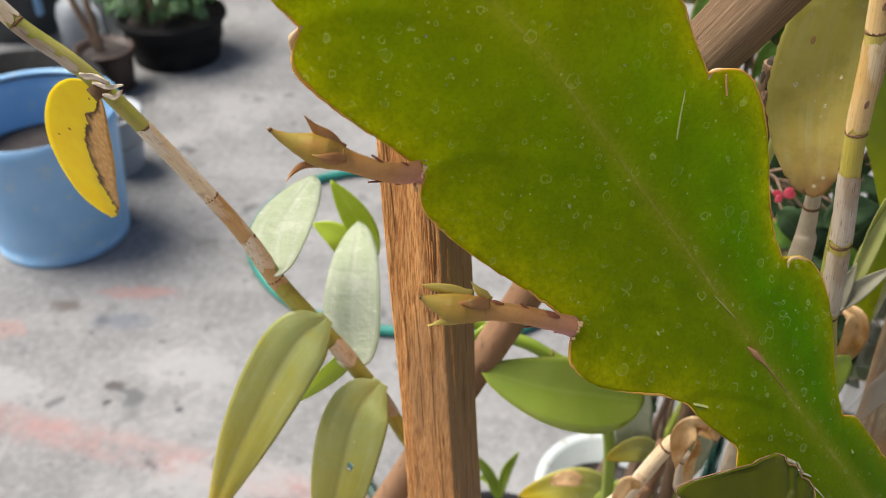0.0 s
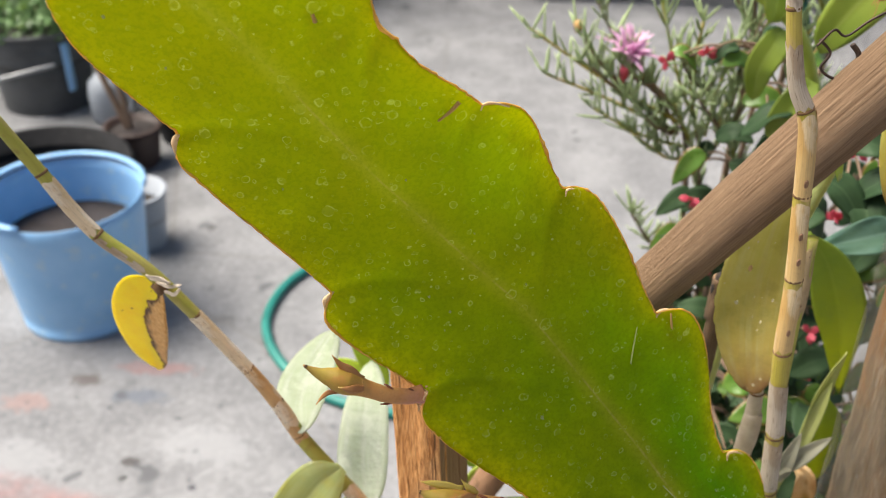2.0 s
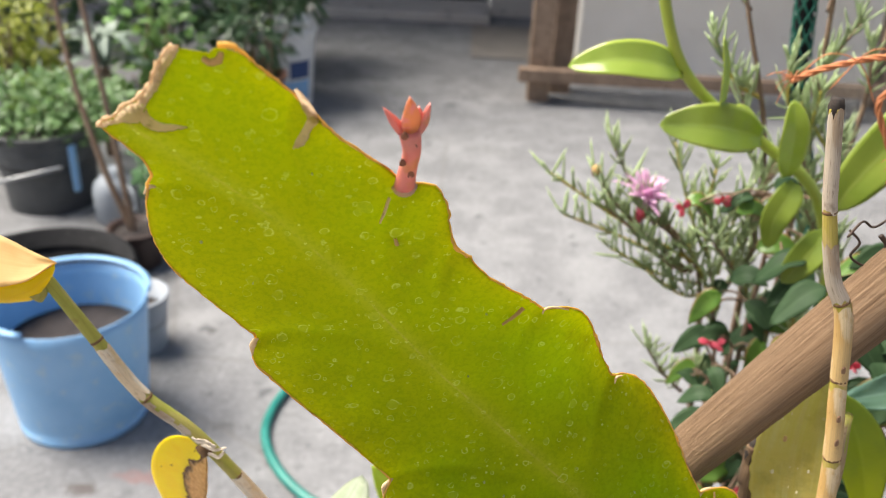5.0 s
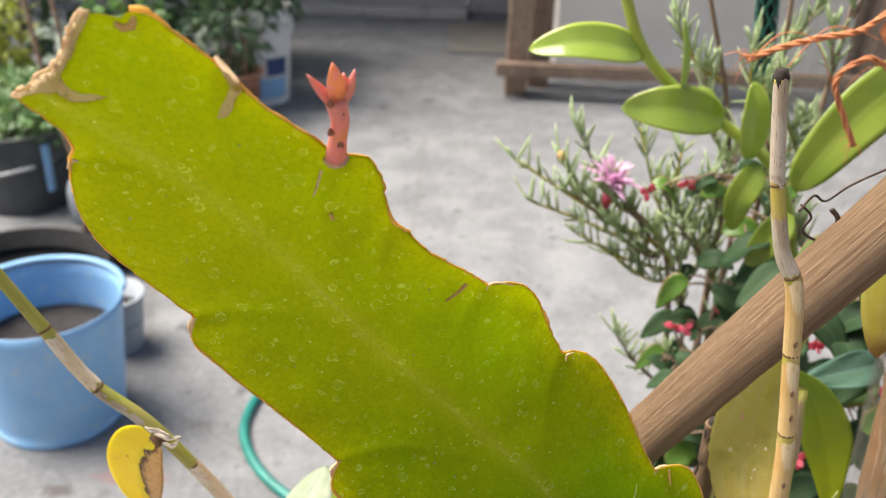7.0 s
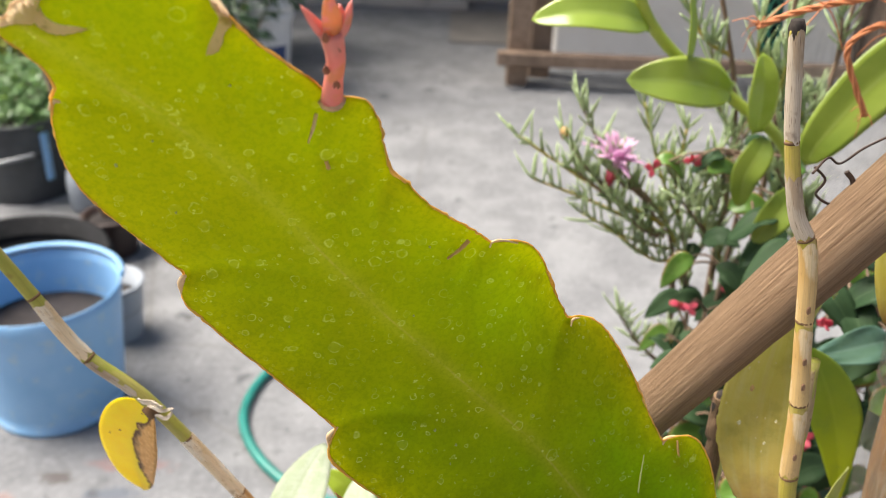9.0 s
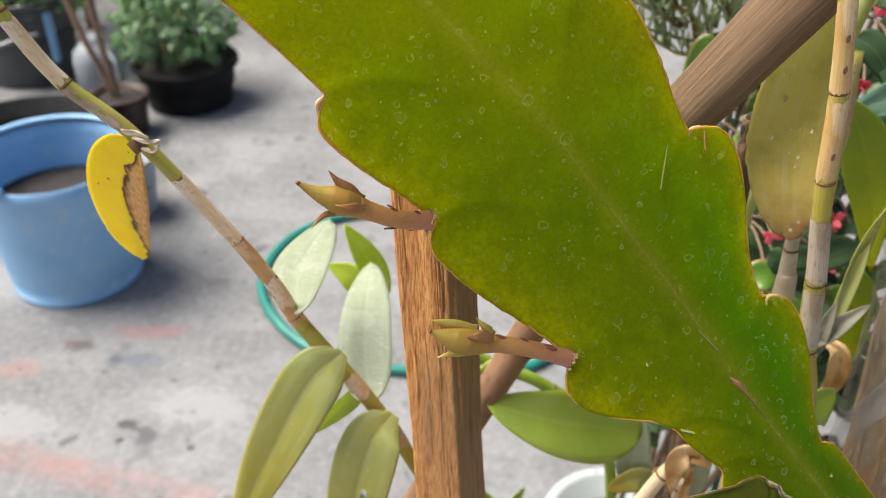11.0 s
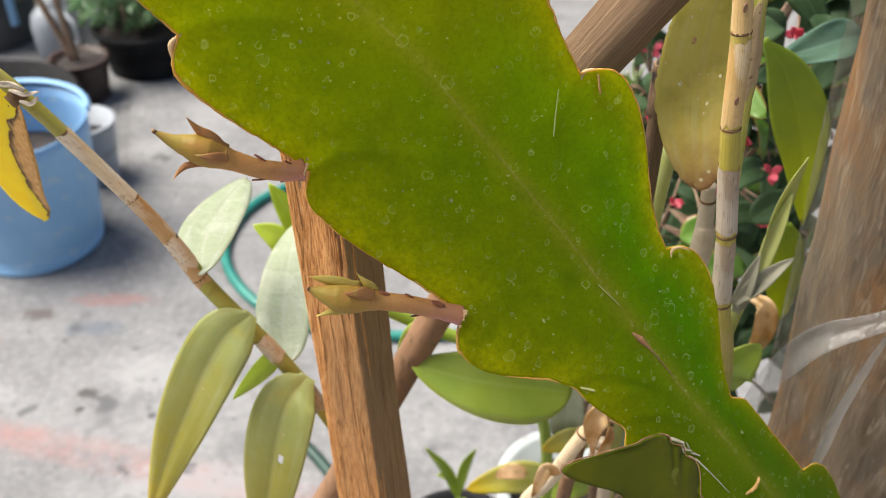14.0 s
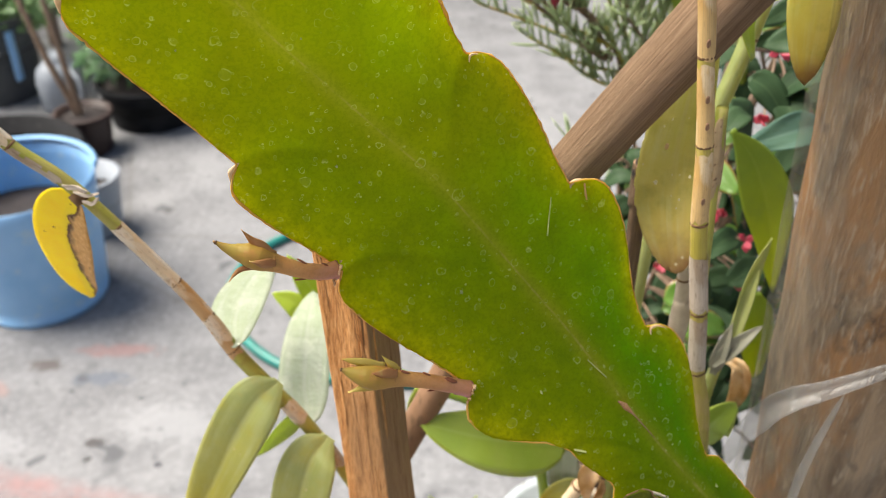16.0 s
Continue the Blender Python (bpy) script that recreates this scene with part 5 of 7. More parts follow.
def bud(line, join, bracts, scales, lift=0.003):
    """A flower bud on a curved stalk that leaves the stem's edge; line runs from the foot to the tip, join is where the body begins."""
    c = spline([cactus_point(s_, w_, 0.0008 + lift * min(1.0, k / 2)) for k, (s_, w_) in enumerate(line)], 61)
    up = L_N.cross((c[-1] - c[0]).normalized()).normalized()
    profile = [(0.0, 0.0034), (0.05, 0.0030), (0.10, 0.0029), (0.30, 0.0028), (0.45, 0.0029), (join, 0.0035), (join + 0.06, 0.0042), (join + 0.11, 0.0046), (join + 0.18, 0.0041), (0.86, 0.0020), (0.94, 0.0010), (1.0, 0.0003)]

    def girth(f):
        return float(np.interp(f, [p[0] for p in profile], [p[1] for p in profile]))

    made = []
    for name, f0, f1, label, parent in (("bud_stalk", 0.0, join, "tan-orange fleshy bud stalk, pink at its foot", cactus), ("bud", join - 0.02, 1.0, "pointed pale olive closed bud flushed orange", cactus)):
        bm = B()
        rows = 34
        pts = [lerp_list(c, f0 + (f1 - f0) * i / rows) for i in range(rows + 1)]
        tube(bm, pts, [girth(f0 + (f1 - f0) * i / rows) for i in range(rows + 1)], 16)
        al, ab = bm.verts.layers.float.new("along"), bm.verts.layers.float.new("above")
        for k, v in enumerate(bm.verts):
            f = f0 + (f1 - f0) * min(rows, k // 16) / rows
            v[al] = f
            out = v.co - lerp_list(c, f)
            v[ab] = 0.5 + 0.5 * out.normalized().dot(up) if out.length > 1e-6 else 0.5
            v.co += out * (0.05 * noise.noise(v.co * 420) + 0.03 * noise.noise(v.co * 1100))
        made.append(part(name, bm, M_BUD, parent, label))
    stalk, body = made
    bm = B()
    tube(bm, [lerp_list(c, f) for f in (0.975, 0.99, 1.0)], [0.0008, 0.0005, 0.0002], 8)
    part("bud_tip", bm, M_NODE, body, "dark withered bud tip")
    for path, hw, height, mat_, label in bracts:
        bm = B()
        blade(bm, [cactus_point(s_, w_, h_) for (s_, w_), h_ in zip(path, height)], hw, L_N, peak=0.30, sharp=1.15, fold=-0.45, n=18, m=6, thick=0.0007, stem=0.85)
        part("bract", bm, mat_, body, label)
    for f, turn, ln in scales:
        d = (lerp_list(c, min(1, f + 0.05)) - lerp_list(c, f)).normalized()
        side = up * math.cos(turn) + L_N * math.sin(turn)
        p0 = lerp_list(c, f) + side * girth(f) * 0.96
        bm = B()
        blade(bm, [p0 - d * ln * 0.4, p0 + d * ln * 0.2 + side * 0.0005, p0 + d * ln * 0.7 + side * 0.0011], ln * 0.18, side, n=8, m=4, thick=0.0004, stem=0.5)
        part("scale_leaf", bm, M_SCALE, stalk)
    bm = B()
    for k in range(26):
        q = c[0] + up * random.uniform(-0.0042, 0.0042) + L_N * random.uniform(0.0005, 0.0034)
        tube(bm, [q, q + L_N * random.uniform(0.0004, 0.0016) + up * random.uniform(-0.0012, 0.0012)], [0.00045, 0.0002], 5)
    part("areole", bm, M_SCAR, stalk, "dry tan tuft where the stalk leaves the stem")


M_SCALE = surface("red_brown_scale", (0.20, 0.060, 0.032), (0.32, 0.11, 0.055), 200, 0.6, 0.3)
bud([(0.1905, 0.0428), (0.1865, 0.0466), (0.1808, 0.0504), (0.1750, 0.0537), (0.1705, 0.0560), (0.1649, 0.0589), (0.1589, 0.0622), (0.1528, 0.0642)], 0.555,
    [([(0.1702, 0.0536), (0.1647, 0.0543), (0.1609, 0.0549), (0.1562, 0.0547)], 0.0021, (0.0045, 0.005, 0.0045, 0.004), M_BRACT, "red-brown horn-like bract"),
     ([(0.1715, 0.0541), (0.1678, 0.0569), (0.1640, 0.0592)], 0.0019, (0.0074, 0.0088, 0.0086), M_BRACT, "flat brown bract"),
     ([(0.1694, 0.0606), (0.1662, 0.0641), (0.1657, 0.0673), (0.1664, 0.0705)], 0.0010, (0.004, 0.0045, 0.0045, 0.004), M_BRACT, "thin hooked bract")],
    ((0.10, -0.1, 0.0024), (0.27, 0.35, 0.0034), (0.13, 3.0, 0.0024), (0.30, 3.2, 0.0034)))
bud([(0.2573, 0.0384), (0.2493, 0.0424), (0.2404, 0.0473), (0.2345, 0.0517), (0.2309, 0.0546), (0.2248, 0.0598), (0.2186, 0.0635), (0.2148, 0.0653)], 0.575,
    [([(0.2308, 0.0513), (0.2266, 0.0515), (0.2225, 0.0517)], 0.0016, (0.004, 0.005, 0.004), M_BRACT_PALE, "pale olive pointed bract"),
     ([(0.2264, 0.0539), (0.2205, 0.0580), (0.2162, 0.0611), (0.2132, 0.0628)], 0.0019, (0.0035, 0.0035, 0.003, 0.003), M_BRACT_PALE, "pale yellow-green bract"),
     ([(0.2300, 0.0594), (0.2257, 0.0644), (0.2230, 0.0691)], 0.0017, (0.004, 0.004, 0.003), M_BRACT_PALE, "pale yellow-green bract"),
     ([(0.2298, 0.0519), (0.2254, 0.0547), (0.2218, 0.0571)], 0.0027, (0.0074, 0.0088, 0.0086), M_BRACT, "flat oval brown bract")],
    ((0.06, -0.1, 0.0020), (0.22, 0.2, 0.0028), (0.28, 3.1, 0.003), (0.44, 3.0, 0.0036), (0.14, 2.75, 0.0050)))

# coral shoot on the upper edge
sa, sb, sc_ = cactus_point(0.0499, -0.0274, 0.0003), cactus_point(0.0409, -0.0348, 0.002), cactus_point(0.0350, -0.0378, 0.002)
bm = B()
tube(bm, spline([sa, sa.lerp(sb, 0.5), sb, sc_], 16), [0.0028, 0.0024, 0.0022, 0.0024, 0.0028], 12)
shoot = part("shoot", bm, M_SHOOT, cactus, "coral pink young shoot with pointed tips")
sd = (sc_ - sb).normalized()
sx = L_N.cross(sd).normalized()
for tip_sw, hw in (((0.0266, -0.0426), 0.0022), ((0.0262, -0.0362), 0.0013), ((0.0318, -0.0455), 0.0013), ((0.0300, -0.0398), 0.0020), ((0.0310, -0.0430), 0.0020)):
    q = cactus_point(*tip_sw, 0.004 if hw > 0.002 else 0.001)
    st = sb.lerp(sc_, 0.4) + (q - sc_).normalized() * 0.001
    bm = B()
    blade(bm, [st, st.lerp(q, 0.5) + (q - st).cross(L_N).normalized() * 0.0002 + L_N * 0.0012, q], hw, L_N, peak=0.42, fold=-0.25, n=12, m=6, thick=0.0009)
    part("pointed_tip", bm, M_SHOOT_TIP if hw > 0.002 else M_SHOOT, shoot)
for k, f in enumerate((0.2, 0.45, 0.7, 0.9)):
    p0 = sa.lerp(sc_, f) + L_N * 0.0026 + sx * (0.0014 if k % 2 else -0.0010)
    bm = B()
    blade(bm, [p0, p0 + sd * 0.0014 + L_N * 0.0003, p0 + sd * 0.003 + L_N * 0.0005], 0.0009, L_N, n=6, m=2, thick=0.0003)
    part("scale_leaf", bm, M_SCALE, shoot)
bm = B()
lathe(bm, [(0.0, 0.0012), (0.002, 0.0010), (0.0034, 0.0), (0.0030, -0.001), (0.0, -0.0012)], 14)
bmesh.ops.transform(bm, matrix=Matrix.Translation(sa) @ sd.to_track_quat("Z", "Y").to_matrix().to_4x4(), verts=bm.verts)
part("collar", bm, M_SCAR, shoot, "dry tan collar")

# small side stem in front of the blade; its dark green includes shade
young = thing("young_cactus", (0.15, 0.232, 0.66), "short side stem of the cactus, its green darkened for shade, with a torn edge", "cactus")
SEG_L = [(0.0, 0.001, 0.0018, 0.0065), (0.0024, 0.013, 0.0064, 0.0365), (0.0205, 0.0175, 0.0262, 0.0188), (0.0345, 0.0152, 0.045, 0.019), (0.085, 0.011, 0.09, 0.011), (0.12, 0.008, 0.13, 0.009)]
SEG_R = [(0.0, 0.001, 0.0044, 0.0046), (0.0060, 0.0056, 0.0105, 0.0090), (0.0118, 0.0088, 0.0190, 0.0129), (0.0285, 0.0113, 0.032, 0.0122), (0.0378, 0.0119, 0.050, 0.0170), (0.085, 0.011, 0.09, 0.011), (0.12, 0.008, 0.13, 0.009)]
YO, YA = Vector((0.1088, 0.202, 0.7809)), Vector((0.2746, -0.3779, -0.8842))
YN = Vector((0.3206, -0.8309, 0.4547))
YS = YA.cross(YN).normalized()


def young_point(s, w, lift=0.0):
    return YO + YA * (s - 0.25 * max(w, 0.0)) + YS * w + YN * (lift - 2.5 * max(0.0, s - 0.03) ** 2)


bm, left, right = cactus_blade(SEG_L, SEG_R, 0.0, 0.12, young_point, n=120, m=20, thick=0.0018, wide=False)
M_CACTUS_SHADED = surface("shaded_cactus_skin", (0.060, 0.080, 0.002), (0.115, 0.125, 0.004), 60, 0.5, 0.4, 260, spec=0.2, c3=(0.19, 0.20, 0.03), at3=0.66, scale3=150, trans=0.2, tcol=(0.2, 0.26, 0.01))
part("blade", bm, M_CACTUS_SHADED, young)
for row, sg in ((left, True), (right, False)):
    bm = B()
    tube(bm, [young_point(s, w) for s, w in row], [0.00022, 0.00018, 0.0002], 6, jitter=0.5)
    part("margin", bm, M_RIM, young, "thin brown dry rim")

# ---------------------------------------------------------------- more of the leaning orchid
M_TIP = surface("torn_node_fibre", (0.60, 0.50, 0.38), (0.74, 0.64, 0.52), 260, 0.9, 0.6)
for pts, hw in (([(-0.1295, 0.2985, 0.8620), (-0.1240, 0.2968, 0.8622), (-0.1180, 0.2960, 0.8605)], 0.0012), ([(-0.1255, 0.2985, 0.8590), (-0.1195, 0.2965, 0.8582), (-0.1140, 0.2970, 0.8590)], 0.0008),
                ([(-0.1225, 0.2975, 0.8548), (-0.1175, 0.2962, 0.8545), (-0.1150, 0.2972, 0.8570)], 0.0009)):
    bm = B()
    blade(bm, pts, hw, (random.uniform(-0.4, 0.4), -1, random.uniform(0, 0.6)), fold=0.5, wave=0.5, seed=hw * 7000, sharp=0.35, n=16, m=6, stem=0.5, thick=0.0005)
    part("torn_sheath", bm, M_TIP, orchid, "torn papery remains at the joint")
bm = B()
tube(bm, [Vector((-0.1262, 0.3005, 0.8573)), Vector((-0.1245, 0.3002, 0.8548)), Vector((-0.1232, 0.300, 0.8530))], [0.0034, 0.0035, 0.0033], 12, jitter=0.05)
part("dark_joint", bm, M_NODE, orchid, "dark joint under the torn sheath")
for pts, hw, hint in (([(-0.0518, 0.426, 0.680), (-0.0610, 0.430, 0.697), (-0.0767, 0.434, 0.704)], 0.0078, (0, -1, 0.6)),
                      ([(-0.0387, 0.430, 0.684), (-0.0505, 0.434, 0.7076), (-0.0649, 0.4365, 0.7325)], 0.0085, (0.2, -1, 0.4)),
                      ([(-0.042, 0.31, 0.722), (-0.051, 0.318, 0.700), (-0.073, 0.326, 0.667)], 0.006, (0.4, -0.9, 0.4)),
                      ([(-0.012, 0.31, 0.668), (-0.012, 0.312, 0.655), (-0.014, 0.312, 0.635)], 0.005, (0.1, -1, 0.2))):
    bm = B()
    blade(bm, pts, hw, hint, fold=0.2)
    part("leaf", bm, M_LIME, orchid, "fresh lime green leaf")

# second orchid with bright leaves, low beside the stake
low = thing("orchid_shoot", (0.11, 0.36, 0.24), "green orchid shoot with broad glossy leaves", "orchid")
cane("stem", low, [(0.004, 0.357, 0.705), (0.03, 0.36, 0.688), (0.054, 0.36, 0.676), (0.085, 0.36, 0.645), (0.105, 0.36, 0.56), (0.11, 0.36, 0.24)], [0.0032, 0.0036, 0.0036, 0.0036, 0.004], M_GREEN, (0.2, 0.45), n=40)
for pts, hw, hint, mt in (([(0.108, 0.337, 0.662), (0.087, 0.333, 0.6700), (0.056, 0.329, 0.6790), (0.0205, 0.333, 0.6870)], 0.0200, (0.1, -0.9, 0.55), M_GREEN),
                          ([(0.034, 0.356, 0.690), (0.025, 0.352, 0.690), (0.014, 0.352, 0.672)], 0.0085, (0.1, -1, 0.5), M_GREEN),
                          ([(0.118, 0.360, 0.592), (0.112, 0.358, 0.62), (0.113, 0.360, 0.658)], 0.0105, (-0.1, -1, 0.3), M_PALE),
                          ([(0.128, 0.355, 0.60), (0.115, 0.352, 0.608), (0.098, 0.352, 0.598)], 0.008, (0, -1, 0.5), M_OLIVE),
                          ([(0.125, 0.40, 0.50), (0.095, 0.40, 0.515), (0.056, 0.40, 0.500)], 0.012, (0, -0.9, 0.6), M_OLIVE),
                          ([(0.125, 0.38, 0.545), (0.13, 0.385, 0.53), (0.105, 0.39, 0.505)], 0.012, (0, -0.9, 0.6), M_GREEN),
                          ([(0.135, 0.35, 0.575), (0.145, 0.35, 0.60), (0.155, 0.352, 0.63)], 0.009, (0.1, -1, 0.3), M_PALE)):
    bm = B()
    blade(bm, pts, hw, hint, fold=0.18, sharp=0.65)
    part("leaf", bm, mt, low)
bm = B()
blade(bm, [(0.098, 0.397, 0.520), (0.088, 0.397, 0.524), (0.076, 0.397, 0.518)], 0.0055, (0, -0.9, 0.6), fold=0.18, sharp=0.5)
part("dry_patch", bm, M_SCAR, low, "tan dead patch on a leaf")

M_PALEDRY = surface("pale_dry_leaf", (0.58, 0.30, 0.075), (0.90, 0.72, 0.46), 110, 0.7, 0.8, c3=(0.40, 0.17, 0.04), at3=0.55, scale3=60, trans=0.3, tcol=(0.9, 0.65, 0.3))
withered = thing("withered_cane", (0.06, 0.30, 0.24), "straw-coloured dead cane with a twisted tan leaf", "orchid")
cane("cane", withered, [(0.112, 0.277, 0.707), (0.103, 0.276, 0.698), (0.09, 0.275, 0.668), (0.075, 0.277, 0.632), (0.06, 0.29, 0.50), (0.06, 0.30, 0.24)], [0.0032, 0.0036, 0.0038, 0.004], M_TAN, (0.12, 0.22), n=50)
cane("cane", withered, [(0.104, 0.285, 0.690), (0.102, 0.284, 0.66), (0.098, 0.284, 0.62), (0.085, 0.30, 0.24)], [0.003, 0.0035, 0.004], M_STICK, (0.15,), n=30)
cane("cane", withered, [(0.113, 0.279, 0.690), (0.1135, 0.277, 0.67), (0.118, 0.278, 0.63), (0.12, 0.30, 0.24)], [0.003, 0.0032, 0.004], M_PAPER, (0.1,), n=30)
for pts, hw, hint in (([(0.113, 0.271, 0.716), (0.109, 0.267, 0.722), (0.105, 0.268, 0.715), (0.1065, 0.270, 0.690)], 0.0055, (-0.4, -1, 0.3)),
                      ([(0.108, 0.270, 0.719), (0.116, 0.268, 0.720), (0.122, 0.270, 0.712)], 0.005, (0.2, -0.8, 0.7)),
                      ([(0.112, 0.268, 0.712), (0.110, 0.266, 0.70), (0.112, 0.268, 0.675)], 0.0035, (0.5, -1, 0)),
                      ([(0.093, 0.270, 0.678), (0.086, 0.268, 0.683), (0.081, 0.270, 0.660)], 0.0035, (-0.3, -1, 0.2))):
    bm = B()
    blade(bm, pts, hw, hint, fold=0.5, wave=0.25, seed=hw * 900, n=20, stem=0.4)
    part("dry_leaf", bm, M_PALEDRY, withered, "twisted pale tan dead leaf")

M_BURNT = surface("blackened_end", (0.015, 0.011, 0.009), (0.045, 0.032, 0.024), 400, 0.9, 0.5)
# ---------------------------------------------------------------- leaves and stubs beside the upright cane
def crack(parent, p, t, r, label="oval leaf scar"):
    bm = B()
    lathe(bm, [(0.0, 0.0003), (r * 0.5, 0.0002), (r * 0.8, 0.0005), (r, 0.0)], 10)
    q = Vector((0.05, -1, 0.1)).to_track_quat("Z", "Y").to_matrix().to_4x4()
    bmesh.ops.transform(bm, matrix=Matrix.Translation(p) @ q @ Matrix.Diagonal((0.75, 1.5, 1, 1)), verts=bm.verts)
    part("leaf_scar", bm, M_STICK, parent)


for z in (0.937, 0.9155, 0.906, 0.875):
    crack(reed, min(cane_r, key=lambda q: abs(q.z - z)) + Vector((-0.0002, -0.0034, 0)), None, 0.0011)
bm = B()
tube(bm, [Vector((0.1021, 0.277, 1.0355)), Vector((0.1024, 0.277, 1.033)), Vector((0.1031, 0.277, 1.0285))], [0.0021, 0.0024, 0.0023], 10, jitter=0.12)
part("broken_top", bm, M_BURNT, reed, "blackened broken end")
bm = B()
blade(bm, [(0.1420, 0.312, 0.935), (0.1330, 0.303, 0.897), (0.1292, 0.292, 0.862), (0.1325, 0.278, 0.8300)], 0.0154, (-0.60, -0.80, 0.42), peak=0.62, sharp=0.52, fold=0.14, n=60, m=20, wave=0.05)
for v in bm.verts:
    if v.co.z < 0.842:
        v.co.z += 0.0016 * noise.noise((v.co.x * 700, 1, 0)) * min(1, (0.842 - v.co.z) / 0.006)
    elif v.co.x < 0.124:
        v.co.x += 0.0012 * noise.noise((v.co.z * 260, 4, 0)) + 0.0007 * noise.noise((v.co.z * 900, 4, 0))
part("leaf", bm, M_MATURE, reed, "broad yellowish olive leaf with a brown ragged tip")
M_SPOT = surface("pale_healed_spot", (0.80, 0.74, 0.46), (0.88, 0.82, 0.58), 300, 0.6, 0.2)
blisters = [(0.1258, 0.881, 0.0011), (0.1225, 0.866, 0.0008), (0.1345, 0.872, 0.0006), (0.1312, 0.862, 0.0005)]
for k in range(10):
    blisters.append((0.1285 + random.uniform(-0.011, 0.006), random.uniform(0.845, 0.915), random.uniform(0.0002, 0.00045)))
for x, z, r in blisters:
    bm = B()
    lathe(bm, [(0.0, 0.0002), (r * 0.6, 0.0002), (r * 0.85, 0.0006), (r, 0.0)], 12)
    bmesh.ops.transform(bm, matrix=Matrix.Translation((x, 0.2880 + (z - 0.862) * 0.40 - 0.70 * (x - 0.1295), z)) @ Vector((-0.6, -0.8, 0.3)).to_track_quat("Z", "Y").to_matrix().to_4x4() @ Matrix.Diagonal((0.8, 1.3, 1, 1)), verts=bm.verts)
    part("blister", bm, M_SCAR if r > 0.0009 else M_SPOT, reed, "pale healed blister on the leaf")
second = thing("orchid_cane", (0.20, 0.33, 0.24), "green cane standing close behind the straw cane", "orchid")
cane("cane", second, [(0.141, 0.285, 0.905), (0.1435, 0.283, 0.86), (0.148, 0.28, 0.80), (0.160, 0.28, 0.72), (0.18, 0.30, 0.55), (0.20, 0.33, 0.24)], [0.0024, 0.0027, 0.0030, 0.004], M_CANE_GREEN, (), n=40)
bm = B()
blade(bm, [(0.1425, 0.283, 0.850), (0.1428, 0.281, 0.872), (0.1410, 0.283, 0.903)], 0.0034, (0.3, -1, 0.1), peak=0.6, sharp=0.3, fold=-0.3)
part("sheath", bm, surface("flat_tan_sheath", (0.34, 0.24, 0.12), (0.46, 0.34, 0.19), 160, 0.7, 0.3, c3=(0.16, 0.09, 0.04), at3=0.62, scale3=500), second, "flat tan sheath with brown specks")
stub = thing("cane_stub", (0.13, 0.33, 0.24), "short broken grey-brown cane with a blackened end", "orchid")
cane("cane", stub, [(0.1205, 0.312, 0.866), (0.1205, 0.312, 0.845), (0.122, 0.312, 0.80), (0.13, 0.33, 0.24)], [0.0042, 0.004, 0.0038, 0.004], M_POLE, (), n=30)
bm = B()
tube(bm, [Vector((0.1205, 0.312, 0.8675)), Vector((0.1205, 0.312, 0.862)), Vector((0.1205, 0.312, 0.855))], [0.0030, 0.0044, 0.0042], 10, jitter=0.12)
part("burnt_end", bm, M_BURNT, stub, "blackened end")
stub2 = thing("cane_stub", (0.16, 0.33, 0.24), "short pale papery cane stub", "orchid")
cane("cane", stub2, [(0.1445, 0.302, 0.818), (0.146, 0.302, 0.80), (0.147, 0.302, 0.785), (0.15, 0.31, 0.70), (0.16, 0.33, 0.24)], [0.0028, 0.0036, 0.0048, 0.004, 0.004], M_PAPER, (0.12,), n=40)
stub3 = thing("orchid_cane", (0.16, 0.36, 0.24), "pale olive cane behind the olive leaf", "orchid")
cane("cane", stub3, [(0.176, 0.355, 0.925), (0.165, 0.352, 0.88), (0.150, 0.35, 0.835), (0.137, 0.345, 0.79), (0.14, 0.35, 0.6), (0.16, 0.36, 0.24)], [0.004, 0.0042, 0.0045, 0.004], M_OLIVE, (0.1, 0.3), n=40)
M_BROAD = leafy("broad_olive_green_leaf", (0.20, 0.29, 0.035), (0.30, 0.39, 0.06), (0.38, 0.46, 0.12), rough=0.35, trans=0.3, tcol=(0.5, 0.6, 0.05), spec=0.4)
M_LONG = leafy("deep_green_leaf", (0.20, 0.30, 0.05), (0.30, 0.40, 0.07), (0.34, 0.44, 0.10), rough=0.42, trans=0.5, tcol=(0.62, 0.70, 0.04), spec=0.4, grad=(0.50, 0.56, 0.03), stain=(0.22, 0.30, 0.06))
bm = B()
blade(bm, [(0.1885, 0.394, 0.8420), (0.2020, 0.393, 0.8260), (0.2130, 0.391, 0.8040), (0.2200, 0.388, 0.7820), (0.2270, 0.380, 0.7440)], 0.0138, (-0.1, -0.98, 0.15), peak=0.52, sharp=0.85, fold=0.3, n=34, m=14, wave=0.04, stem=0.12)
part("leaf", bm, M_LONG, stub3, "long green leaf hanging down")
